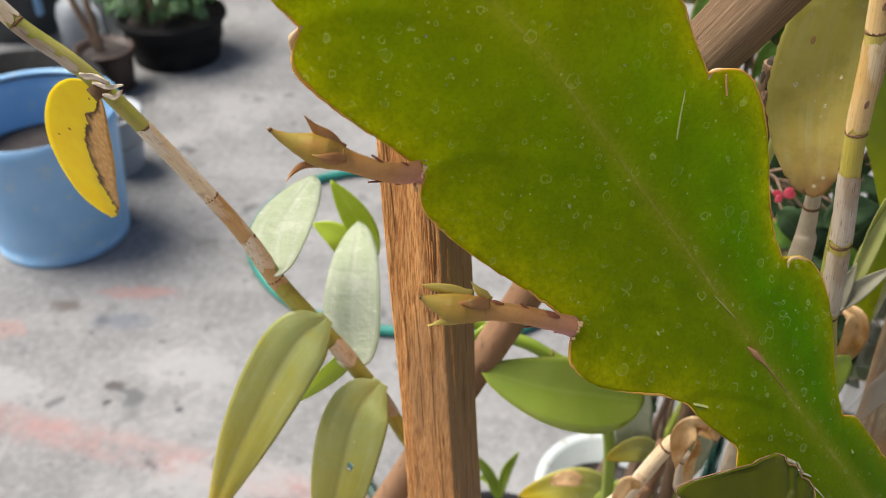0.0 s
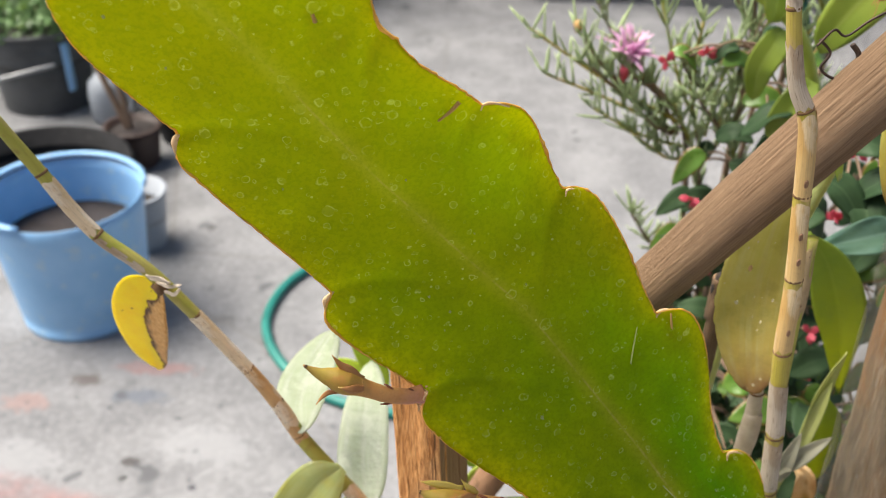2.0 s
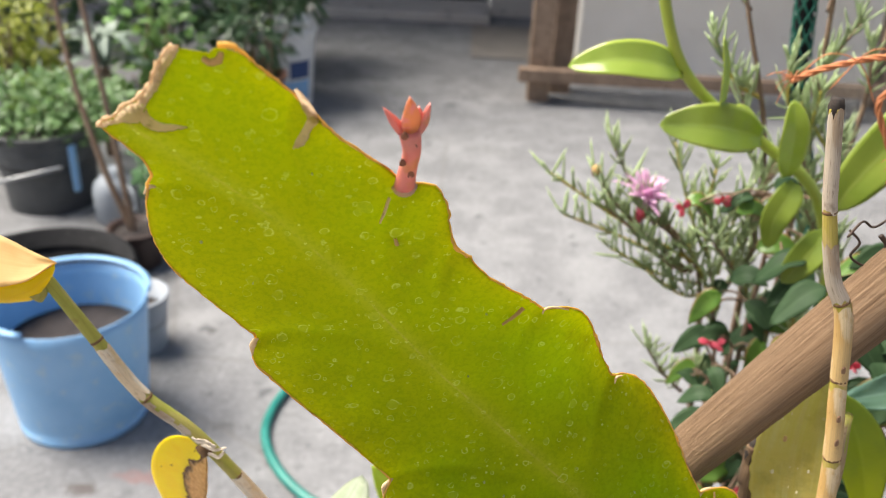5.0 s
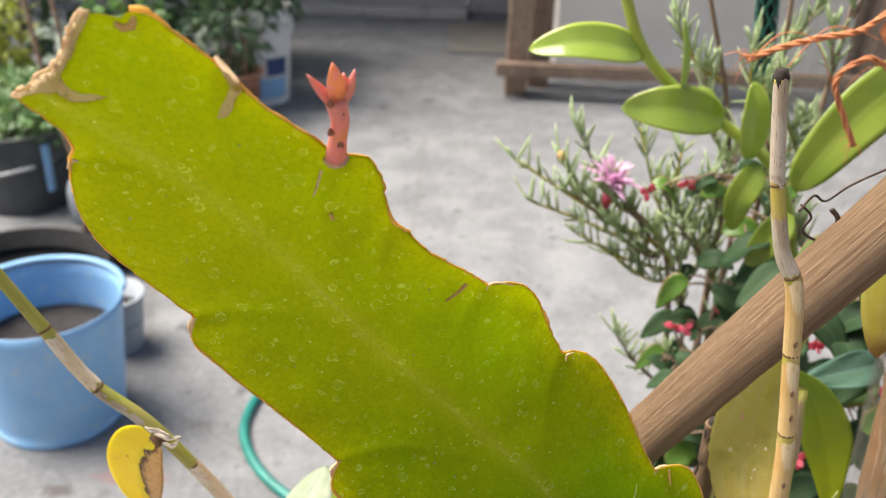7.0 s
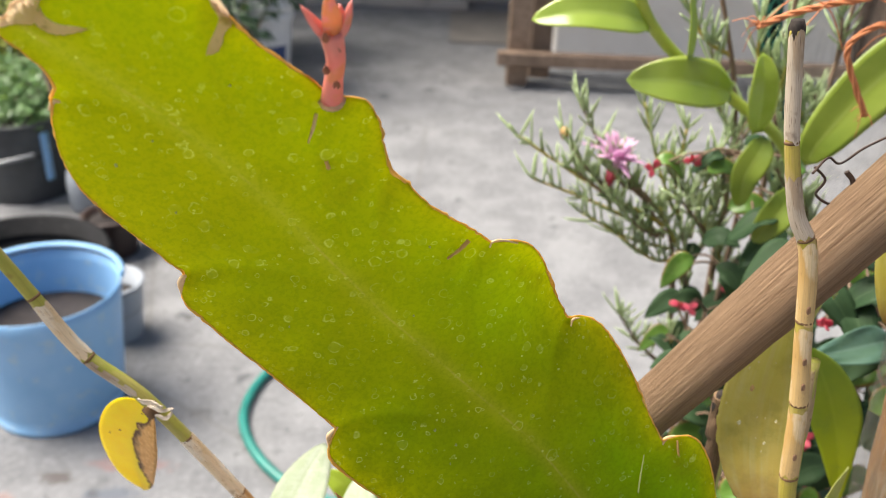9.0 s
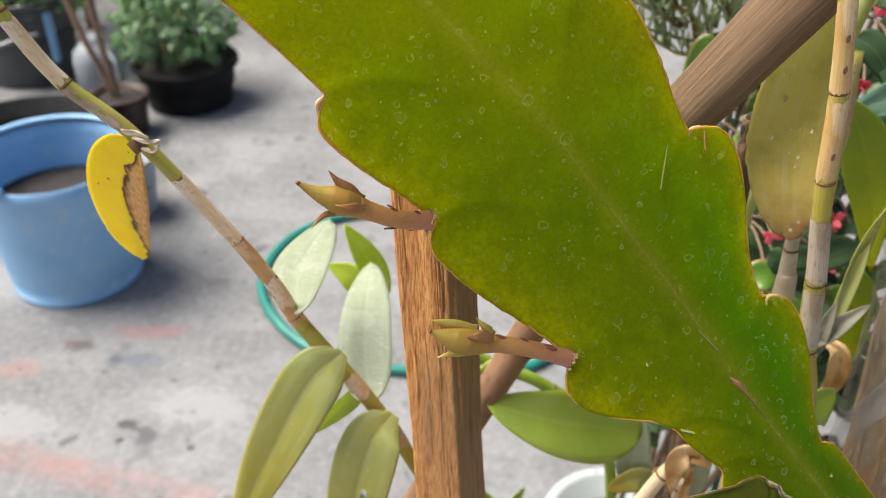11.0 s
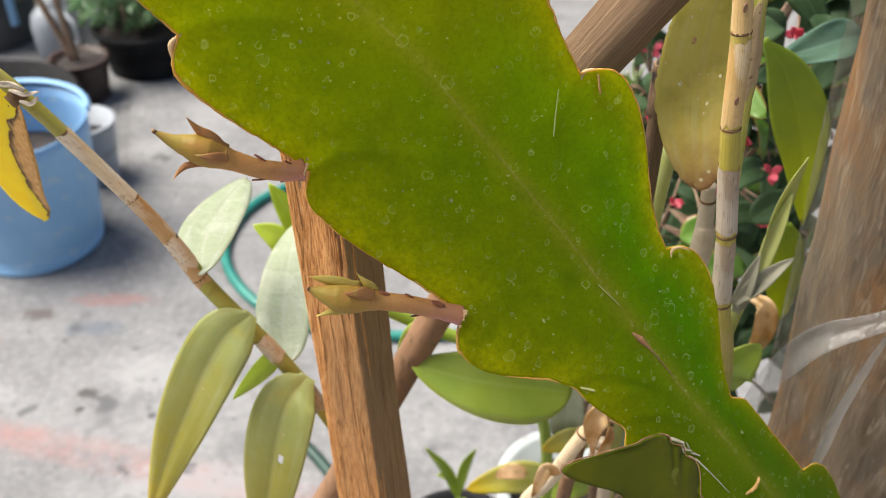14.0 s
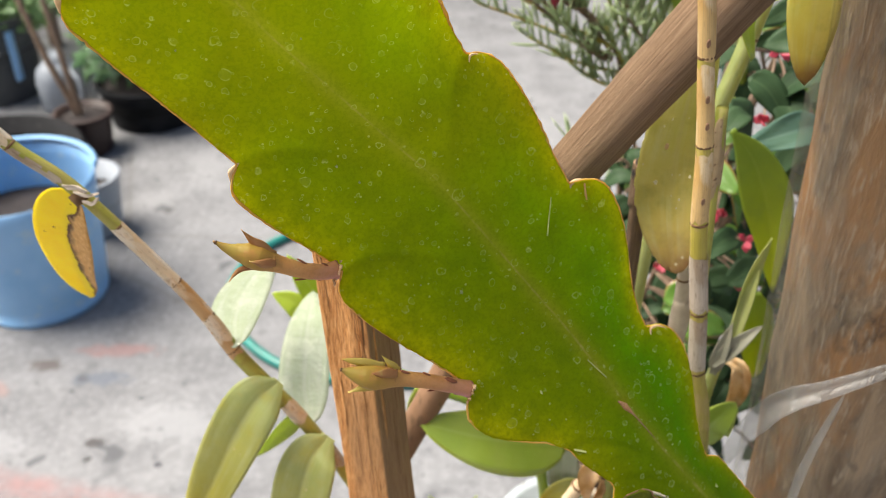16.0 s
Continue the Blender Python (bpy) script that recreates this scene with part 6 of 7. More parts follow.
for pts, hw, hint, mt, lab in (([(0.200, 0.345, 0.77), (0.206, 0.348, 0.745), (0.218, 0.355, 0.70)], 0.010, (0, -1, 0.1), M_LONG, "pale green leaf hanging down"),
                               ([(0.180, 0.322, 0.965), (0.182, 0.320, 0.935), (0.186, 0.318, 0.900)], 0.0115, (0, -1, 0.15), M_MATURE, "yellowish olive leaf with brown spots"),
                               ([(0.2864, 0.490, 1.0009), (0.2628, 0.485, 0.9869), (0.2402, 0.480, 0.9689), (0.222, 0.475, 0.9504), (0.2052, 0.470, 0.9276), (0.2005, 0.470, 0.9130)], 0.0165, (-0.2, -1, 0.35), M_BROAD, "broad green leaf"),
                               ([(0.168, 0.335, 0.905), (0.160, 0.33, 0.925), (0.165, 0.328, 0.935), (0.185, 0.33, 0.937)], 0.005, (0, -0.6, 0.8), M_GREEN, "bright green young leaf"),
                               ([(0.180, 0.312, 0.690), (0.178, 0.310, 0.705), (0.190, 0.312, 0.722)], 0.011, (0, -1, 0.5), M_GREEN, "small green leaf")):
    bm = B()
    blade(bm, pts, hw, hint, fold=0.22, sharp=0.6, stem=0.3)
    part("leaf", bm, mt, stub3, lab)
M_GREYLEAF = leafy("greyish_bract", (0.28, 0.27, 0.20), (0.38, 0.37, 0.28), (0.42, 0.42, 0.30), rough=0.6, trans=0.2, tcol=(0.4, 0.4, 0.2))
M_SPROUT = leafy("pale_yellow_green_leaf", (0.42, 0.48, 0.14), (0.56, 0.60, 0.24), (0.62, 0.64, 0.32), rough=0.4, trans=0.35, tcol=(0.7, 0.74, 0.2))
sprout = thing("orchid_sprout", (0.18, 0.34, 0.24), "thin yellow-green sprout with grey folded bracts", "orchid")
cane("stem", sprout, [(0.179, 0.319, 0.750), (0.178, 0.326, 0.70), (0.18, 0.34, 0.5), (0.18, 0.34, 0.24)], [0.003, 0.0035, 0.004], M_OLIVE, (), n=20)
for pts, hw, hint, mt in (([(0.1868, 0.322, 0.752), (0.1855, 0.324, 0.772), (0.1862, 0.325, 0.788), (0.1888, 0.326, 0.802), (0.1935, 0.327, 0.8165)], 0.0044, (0.25, -0.95, 0.2), M_SPROUT),
                          ([(0.1845, 0.321, 0.745), (0.1850, 0.321, 0.768), (0.1872, 0.322, 0.786), (0.1900, 0.324, 0.800)], 0.0036, (-0.6, -0.8, 0.1), M_SPROUT),
                          ([(0.1740, 0.316, 0.744), (0.1800, 0.315, 0.7540), (0.1865, 0.315, 0.7625), (0.1955, 0.316, 0.7712)], 0.0042, (-0.4, -0.8, 0.5), M_GREYLEAF),
                          ([(0.1760, 0.317, 0.738), (0.1770, 0.316, 0.752), (0.1800, 0.317, 0.772)], 0.0040, (-0.5, -0.9, 0.1), M_GREYLEAF)):
    bm = B()
    blade(bm, pts, hw, hint, fold=0.5, stem=0.5)
    part("leaf", bm, mt, sprout)
bm = B()
blade(bm, [(0.187, 0.329, 0.738), (0.194, 0.324, 0.734), (0.196, 0.325, 0.716), (0.190, 0.327, 0.690)], 0.0055, (-0.5, -0.9, 0.3), fold=0.6, wave=0.3, stem=0.5)
part("dry_leaf", bm, M_PALEDRY, sprout, "curled tan dead leaf")

# ---------------------------------------------------------------- plastic-wrapped post
def plastic_material(name, lo, hi, base, crisp):
    m = Nodes(name)
    ob = m.coords("Object", (1, 1, 0.22))
    a = m.noise(ob, 42.0, 5.0, 0.6, 0.6)
    crease = m.math("ABSOLUTE", m.math("SUBTRACT", m.noise(ob, 55.0, 3.0, 0.5, 1.0), 0.5))
    fold = m.ramp(crease, [(0.0, 1.0), (0.07, 0.0)])
    m.put(m.p, Base_Color=m.mix(a, tuple(0.6 * x for x in base), base), Roughness=0.26, Specular_IOR_Level=0.6)
    m.bump(m.math("ADD", m.math("ADD", a, m.math("MULTIPLY", fold, 0.25)), m.math("MULTIPLY", m.noise(ob, 190.0, 4.0), 0.25)), 0.8, 0.003)
    tr = m.add("BsdfTransparent")
    mx = m.add("MixShader")
    cover = m.math("MULTIPLY_ADD", fold, crisp, m.ramp(m.noise(ob, 18.0, 4.0), [(0.35, lo), (0.72, hi)]))
    m.link(cover, mx.inputs[0])
    m.link(tr.outputs[0], mx.inputs[1])
    m.link(m.p.outputs[0], mx.inputs[2])
    m.link(mx.outputs[0], m.out.inputs[0])
    return m.m


M_FILM = plastic_material("milky_plastic_film", 0.02, 0.24, (0.27, 0.26, 0.215), 0.14)
M_FLAP = plastic_material("folded_milky_film", 0.14, 0.36, (0.42, 0.42, 0.40), 0.04)
def stained_wood():
    m = Nodes("stained_tan_wood")
    v = m.coords("Object", (1, 1, 0.16))
    a, b = m.noise(v, 70.0, 6.0, 0.65, 0.8), m.noise(v, 330.0, 5.0, 0.65)
    big = m.noise(m.coords("Object", (1, 1, 0.5)), 22.0, 4.0, 0.6, 0.6)
    col = m.mix(m.ramp(a, [(0.34, 0.0), (0.64, 1.0)]), (0.11, 0.075, 0.046), (0.32, 0.23, 0.145))
    col = m.mix(m.ramp(big, [(0.47, 0.0), (0.60, 0.85)]), col, (0.30, 0.145, 0.05))
    col = m.mix(m.ramp(m.noise(m.coords("Object", (1, 1, 0.6)), 38.0, 5.0, 0.7), [(0.58, 0.0), (0.70, 0.85)]), col, (0.05, 0.034, 0.022))
    col = m.mix(m.ramp(b, [(0.54, 0.0), (0.66, 0.5)]), col, (0.50, 0.40, 0.29))
    m.put(m.p, Base_Color=col, Roughness=0.8, Specular_IOR_Level=0.3)
    m.bump(m.math("ADD", a, m.math("MULTIPLY", b, 0.6)), 0.8, 0.003)
    return m.m


M_STAINED = stained_wood()
wrapped = thing("wrapped_post", (0.303, 0.312, 0.0), "stained wooden post wrapped in milky wrinkled plastic film", "post")
bm = B()
tube(bm, spline([(0.303, 0.312, 0.0), (0.267, 0.312, 0.5), (0.241, 0.312, 0.85), (0.219, 0.312, 1.15)], 40), [0.043, 0.043, 0.043, 0.042], 24, jitter=0.02)
part("post", bm, M_STAINED, wrapped, "tan wooden post with brown stains")
bm = B()
grid = []
for i in range(90):
    z = 0.30 + 0.85 * i / 89
    ax = 0.234 + 0.073 * (0.95 - z)
    row = []
    for k in range(64):
        an = math.pi * (0.55 + 1.5 * k / 63)
        rr = 0.0485 + 0.0035 * noise.noise((k * 0.16, z * 5, 0)) + 0.0025 * noise.noise((k * 0.5 + z * 9, z * 2, 5)) + max(0, 0.76 - z) * 0.02
        row.append(bm.verts.new((ax + rr * math.cos(an), 0.312 + rr * math.sin(an), z)))
    grid.append(row)
for a, b in zip(grid, grid[1:]):
    for k in range(63):
        bm.faces.new((a[k], a[k + 1], b[k + 1], b[k]))
part("plastic_film", bm, M_FILM, wrapped, "milky wrinkled plastic film")
for pts, hw, hint in (([(0.1660, 0.262, 0.728), (0.1668, 0.256, 0.7480), (0.1690, 0.252, 0.7640), (0.1750, 0.249, 0.7790), (0.1830, 0.246, 0.7880), (0.1960, 0.243, 0.7960), (0.24, 0.243, 0.817)], 0.0056, (0, -0.75, 0.65)),
                      ([(0.1985, 0.252, 0.690), (0.1994, 0.250, 0.7189), (0.1998, 0.248, 0.7505), (0.2040, 0.246, 0.790)], 0.0022, (-0.8, -0.6, 0.1))):
    bm = B()
    blade(bm, pts, hw, hint, sharp=0.45, fold=0.5, wave=0.2, n=40, thick=0.0004)
    part("film_fold", bm, M_FLAP, wrapped, "folded whitish flap of plastic film")

# ---------------------------------------------------------------- planter, pots near
M_ICE = leafy("blue_green_needle", (0.26, 0.36, 0.16), (0.42, 0.52, 0.27), (0.50, 0.58, 0.36), rough=0.42, trans=0.18, vary=0.25)
M_TWIG = surface("grey_brown_twig", (0.16, 0.10, 0.065), (0.26, 0.18, 0.12), 90, 0.8, 0.5)
M_BEGONIA = leafy("dark_green_leaf", (0.028, 0.060, 0.026), (0.058, 0.104, 0.048), (0.09, 0.15, 0.07), rough=0.5, spec=0.15, trans=0.15, tcol=(0.1, 0.22, 0.04), veins=12, vary=0.2)
M_BEGONIA2 = leafy("green_bush_leaf", (0.09, 0.20, 0.03), (0.15, 0.28, 0.05), (0.16, 0.26, 0.06), edge=(0.3, 0.12, 0.05), rough=0.3, trans=0.25, veins=12)
M_BLUELEAF = leafy("bluish_green_leaf", (0.040, 0.092, 0.058), (0.075, 0.14, 0.095), (0.15, 0.23, 0.17), rough=0.55, spec=0.1, trans=0.12, tcol=(0.12, 0.25, 0.08), veins=9, pale_streak=(0.10, 0.18, 0.16), stain=(0.03, 0.07, 0.05))
M_RED = surface("coral_red_petal", (0.50, 0.04, 0.09), (0.64, 0.12, 0.17), 120, 0.5, 0.2, trans=0.3, tcol=(0.9, 0.1, 0.15))
M_PINK = surface("pale_pink_petal", (0.90, 0.56, 0.80), (0.94, 0.74, 0.90), 150, 0.5, 0.1, trans=0.4, tcol=(0.95, 0.6, 0.85))
planter = thing("planter", (0.12, 0.34, 0.0), "long black plastic planter filled with soil", "planter")
bm = B()
box(bm, (-0.04, 0.265, 0.0), (0.32, 0.42, 0.012), 0.004)
for lo, hi in (((-0.04, 0.265, 0.012), (-0.03, 0.42, 0.25)), ((0.31, 0.265, 0.012), (0.32, 0.42, 0.25)), ((-0.03, 0.265, 0.012), (0.31, 0.275, 0.25)), ((-0.03, 0.41, 0.012), (0.31, 0.42, 0.25))):
    box(bm, lo, hi, 0.002)
part("body", bm, M_BLACK, planter, smooth=False)
bm = B()
box(bm, (-0.029, 0.276, 0.014), (0.309, 0.409, 0.235), 0.003)
part("soil", bm, M_SOIL, planter)


def pot(name, at, r0, r1, h, material, label, rim=0.008, soil=0.85, ribs=0, segs=40):
    ob = thing(name, at, label, "pot")
    prof = [(0.0, 0.004), (r0 * 0.94, 0.003), (r0, 0.0)]
    for k in range(9):
        f = k / 8
        prof.append((r0 + (r1 - r0) * f, 0.004 + (h - 0.004) * f))
        if ribs and k < 8 and k >= 8 - ribs:
            prof.append((r0 + (r1 - r0) * (f + 0.05) + 0.004, h * (f + 0.045)))
            prof.append((r0 + (r1 - r0) * (f + 0.08), h * (f + 0.075)))
    prof += [(r1 + rim, h), (r1 + rim, h + rim), (r1 - 0.004, h + rim), (r1 - 0.006, h * 0.5), (0.0, h * 0.45)]
    bm = B()
    lathe(bm, prof, segs, at)
    part("body", bm, material, ob)
    bm = B()
    rs = r0 + (r1 - r0) * soil - 0.004
    lathe(bm, [(0.0, h * soil + 0.008), (rs * 0.5, h * soil + 0.004), (rs, h * soil), (rs * 0.99, h * soil - 0.02), (0, h * soil - 0.02)], 28, at, 0.01)
    part("soil", bm, M_SOIL, ob)
    return ob


pot("flower_pot", (0.174, 0.580, 0.0), 0.056, 0.069, 0.272, surface("grey_white_plastic", (0.36, 0.41, 0.42), (0.44, 0.49, 0.50), 14, 0.5, 0.1, c3=(0.28, 0.28, 0.27), at3=0.62), "white plastic flower pot holding several plants", 0.008, 0.9)
pot("small_pot", (0.060, 0.550, 0.0), 0.055, 0.068, 0.215, M_BLACK, "small black plastic pot with a seedling", 0.004, 0.95)
seedling = thing("seedling", (0.058, 0.545, 0.20), "small bright green seedling with narrow leaves", "seedling")
bm = B()
tube(bm, spline([(0.058, 0.545, 0.19), (0.056, 0.540, 0.26), (0.056, 0.53, 0.325)], 10), [0.0026, 0.0022], 8)
part("stem", bm, M_GREEN, seedling)
for dx, dz, dy in ((-0.031, 0.072, 0.0), (0.016, 0.060, 0.01), (0.030, 0.004, -0.01), (-0.020, 0.01, 0.02)):
    bm = B()
    p0 = Vector((0.056, 0.53, 0.322))
    blade(bm, [p0, p0 + Vector((dx * 0.35, dy, dz * 0.55)), p0 + Vector((dx, dy, dz))], 0.0052, (0.2, -0.8, 0.5), fold=0.4, stem=0.3)
    part("leaf", bm, M_GREEN, seedling)


# ---------------------------------------------------------------- succulent bush with a pink flower
def finger(bm, p, d, ln, r):
    """One fleshy three-sided leaf."""
    uv = bm.loops.layers.uv.verify()
    d = d.normalized()
    a = d.orthogonal().normalized()
    b = d.cross(a)
    droop = Vector((0, 0, 0.12 * ln))
    rings = []
    for f, w in ((0.0, 0.6), (0.35, 1.0), (0.75, 0.8)):
        c = p + d * (ln * f) + droop * f * f
        rings.append([bm.verts.new(c + (a * math.cos(q) + b * math.sin(q)) * (r * w)) for q in (0.3, 2.4, 4.5)])
    tip = bm.verts.new(p + d * ln + droop)
    for x, y in zip(rings, rings[1:]):
        for k in range(3):
            bm.faces.new((x[k], x[(k + 1) % 3], y[(k + 1) % 3], y[k]))
    for k in range(3):
        bm.faces.new((rings[-1][k], rings[-1][(k + 1) % 3], tip))
    bm.faces.new(rings[0][::-1])


ice = thing("ice_plant", (0.195, 0.595, 0.24), "bushy succulent with blue-green needle leaves and a pink flower", "succulent")
root = Vector((0.20, 0.60, 0.25))
main = [[(0.20, 0.60, 0.25), (0.195, 0.60, 0.50), (0.185, 0.60, 0.68), (0.17, 0.60, 0.80), (0.13, 0.595, 0.845)],
        [(0.195, 0.60, 0.25), (0.21, 0.61, 0.55), (0.21, 0.61, 0.78), (0.20, 0.60, 0.90), (0.165, 0.60, 1.01)],
        [(0.20, 0.585, 0.25), (0.235, 0.61, 0.60), (0.235, 0.61, 0.85), (0.225, 0.61, 1.04)],
        [(0.205, 0.60, 0.25), (0.25, 0.63, 0.60), (0.275, 0.64, 0.85), (0.285, 0.64, 1.02)]]
for pts in main:
    bm = B()
    tube(bm, spline(pts, 30), [0.0045, 0.0035, 0.0028, 0.002, 0.0014], 8, jitter=0.08)
    part("branch", bm, M_TWIG, ice, "woody grey-brown branch")
# shoots: foot, tip
shoots = [((0.12, 0.600, 0.835), (0.082, 0.600, 0.876)), ((0.165, 0.600, 0.80), (0.062, 0.600, 0.843)), ((0.165, 0.598, 0.81), (0.048, 0.60, 0.876)), ((0.150, 0.60, 0.83), (0.090, 0.60, 0.902)), ((0.14, 0.595, 0.84), (0.112, 0.595, 0.858)), ((0.17, 0.60, 0.79), (0.098, 0.59, 0.822)),
          ((0.175, 0.60, 0.78), (0.128, 0.595, 0.803)), ((0.17, 0.60, 0.82), (0.135, 0.60, 0.905)), ((0.18, 0.60, 0.80), (0.165, 0.59, 0.89)), ((0.185, 0.60, 0.80), (0.195, 0.59, 0.885)), ((0.19, 0.60, 0.78), (0.215, 0.59, 0.86)),
          ((0.185, 0.60, 0.76), (0.155, 0.59, 0.83)), ((0.19, 0.60, 0.74), (0.175, 0.59, 0.81)), ((0.20, 0.60, 0.86), (0.225, 0.60, 0.925)), ((0.205, 0.60, 0.88), (0.175, 0.60, 0.945)), ((0.19, 0.60, 0.94), (0.150, 0.60, 0.98)),
          ((0.17, 0.60, 1.0), (0.155, 0.60, 1.03)), ((0.225, 0.61, 0.92), (0.205, 0.60, 0.965)), ((0.225, 0.61, 0.95), (0.245, 0.60, 0.995)), ((0.225, 0.61, 1.0), (0.215, 0.60, 1.04)), ((0.225, 0.61, 0.86), (0.25, 0.60, 0.90)),
          ((0.27, 0.63, 0.85), (0.262, 0.62, 0.91)), ((0.28, 0.64, 0.93), (0.265, 0.62, 0.975)), ((0.285, 0.64, 0.98), (0.30, 0.63, 1.02)), ((0.24, 0.61, 0.80), (0.235, 0.59, 0.845)), ((0.235, 0.61, 0.74), (0.205, 0.59, 0.795)),
          ((0.24, 0.61, 0.70), (0.225, 0.59, 0.765)), ((0.185, 0.60, 0.83), (0.155, 0.588, 0.862)),
          ((0.165, 0.60, 0.80), (0.085, 0.592, 0.858)), ((0.16, 0.60, 0.80), (0.120, 0.585, 0.835)), ((0.18, 0.60, 0.82), (0.182, 0.585, 0.865)), ((0.20, 0.60, 0.82), (0.205, 0.585, 0.905))]
for k in range(16):
    x0 = random.uniform(0.135, 0.27)
    z0 = random.uniform(0.64, 0.96)
    shoots.append(((x0 + 0.02, 0.605, z0 - 0.05), (x0 + random.uniform(-0.03, 0.02), random.uniform(0.565, 0.60), z0 + random.uniform(0.0, 0.02))))
for a, b in shoots:
    a, b = Vector(a), Vector(b)
    c = spline([a, a.lerp(b, 0.5) + Vector((random.uniform(-6, 6), random.uniform(-6, 6), random.uniform(-8, 2))) * 0.001, b], 14)
    bm = B()
    tube(bm, c, [0.0017, 0.0012, 0.0009], 6)
    twig = part("shoot", bm, random.choice((M_TWIG, M_TWIG, M_CANE_YELLOW, M_CANE_GREEN)), ice)
    bm = B()
    for i in range(2, 14):
        if i % 3 == 0 and i < 12:
            continue
        t = (c[min(i + 1, 13)] - c[i - 1]).normalized()
        o = t.orthogonal().normalized()
        o.rotate(Matrix.Rotation(i * 1.57 + random.uniform(-0.6, 0.6), 3, t))
        for sg in (1, -1, 1, -1)[:random.choice((2, 3, 3, 4))]:
            side = o * sg * random.uniform(0.25, 0.8) + Vector((random.uniform(-0.3, 0.3), random.uniform(-0.3, 0.3), 0))
            finger(bm, c[i] + t * random.uniform(-0.002, 0.002), t * random.uniform(0.1, 0.6) + side + Vector((0, 0, random.uniform(0.3, 0.9))), random.uniform(0.014, 0.027), random.uniform(0.0009, 0.0014))
        if i == 13:
            finger(bm, c[i], t + Vector((0, 0, 0.4)), 0.012, 0.0013)
    part("needle_leaves", bm, M_ICE, twig, "tuft of blue-green needle leaves")
fc = Vector((0.1175, 0.594, 0.852))
fd = Vector((0.05, -0.22, 0.95)).normalized()
bm = B()
tube(bm, [fc - fd * 0.012, fc - fd * 0.004, fc + fd * 0.003], [0.0015, 0.0035, 0.0042], 10)
flower = part("flower", bm, M_RED, ice, "pink calyx")
for k in range(44):
    an = 2 * math.pi * k / 18 + random.uniform(-0.1, 0.1)
    fx = fd.orthogonal().normalized()
    fy = fd.cross(fx)
    out = fx * math.cos(an) + fy * math.sin(an)
    sp = random.choice((0.05, 0.1, 0.15, 0.22, 0.3, 0.4, 0.5, 0.95))
    ln = random.uniform(0.024, 0.034)
    p0 = fc + out * 0.002
    bm = B()
    blade(bm, [p0, p0 + fd * ln * 0.5 + out * ln * 0.22 * sp, p0 + fd * ln * (0.95 - 0.5 * sp) + out * ln * (0.25 + 0.6 * sp)], 0.0025, fd - out * 0.2, peak=0.6, n=7, m=2, thick=0.0003)
    part("petal", bm, M_PINK, flower)
bm = B()
lathe(bm, [(0, 0.005), (0.003, 0.004), (0.0036, 0), (0.002, -0.004), (0, -0.005)], 10, (0.0812, 0.60, 0.8793))
part("seed_head", bm, M_BROWN, ice, "dry brown seed head")


# ---------------------------------------------------------------- dark-leaved flowering bush
begonia = thing("flowering_bush", (0.18, 0.575, 0.24), "dark-leaved flowering bush with small coral red blooms", "bush")
stems = []
for k in range(11):
    a = Vector((0.182 + 0.035 * math.cos(k * 2.4), 0.575 + 0.03 * math.sin(k * 2.4), 0.25))
    top_ = Vector((random.uniform(0.17, 0.36), random.uniform(0.44, 0.56), random.uniform(0.70, 0.89)))
    c = spline([a, a.lerp(top_, 0.55) + Vector((random.uniform(-0.02, 0.02), random.uniform(-0.02, 0.02), 0.03)), top_], 22)
    bm = B()
    tube(bm, c, [0.0032, 0.0025, 0.0015], 7)
    part("stem", bm, M_TWIG, begonia)
    stems.append(c)
extra = [(0.146, 0.55, 0.878), (0.172, 0.55, 0.882), (0.176, 0.55, 0.772), (0.208, 0.55, 0.762), (0.178, 0.55, 0.735), (0.19, 0.55, 0.823), (0.165, 0.55, 0.80), (0.20, 0.545, 0.79), (0.226, 0.415, 0.842), (0.238, 0.415, 0.822), (0.214, 0.42, 0.85), (0.232, 0.42, 0.858), (0.205, 0.43, 0.83), (0.225, 0.43, 0.875)]
spots = [Vector(p) for p in extra]
for k in range(250):
    c = random.choice(stems)
    p = c[random.randint(7, 21)] + Vector((random.uniform(-1, 1), random.uniform(-1.2, 0.8), random.uniform(-0.6, 0.8))) * 0.03
    spots.append(p)
for k in range(110):
    spots.append(Vector((random.uniform(0.195, 0.315), random.uniform(0.43, 0.54), random.uniform(0.50, 0.865))))
for p in spots:
    c = min(stems, key=lambda s: min((q - p).length for q in s))
    q = min(c, key=lambda q: (q - p).length)
    bm = B()
    tube(bm, spline([q, q.lerp(p, 0.5) + Vector((0, 0, 0.006)), p], 6), [0.0011, 0.0008], 5)
    part("leaf_stalk", bm, M_TWIG, begonia)
for i, p in enumerate(spots):
    d = Vector((random.uniform(-1, 1), random.uniform(-0.6, 0.3), random.uniform(-0.7, 0.4))).normalized()
    big = 1.15 if 8 <= i < 14 else 1.0
    ln = random.uniform(0.020, 0.034) * (big if i < 264 else 1.25)
    hint = Vector((random.uniform(-0.4, 0.4), random.uniform(-0.9, -0.2), random.uniform(0.4, 1.0)))
    bm = B()
    blade(bm, [p - d * ln * 0.45, p + Vector((0, 0, 0.003)), p + d * ln * 0.55 - Vector((0, 0, 0.005))], ln * random.uniform(0.24, 0.34), hint, peak=0.42, sharp=0.7, fold=0.2, wave=0.1, seed=i, n=11, m=6, thick=0.0005)
    part("leaf", bm, M_BEGONIA if (i % 3 or 8 <= i < 14) else M_BEGONIA2, begonia)
bm = B()
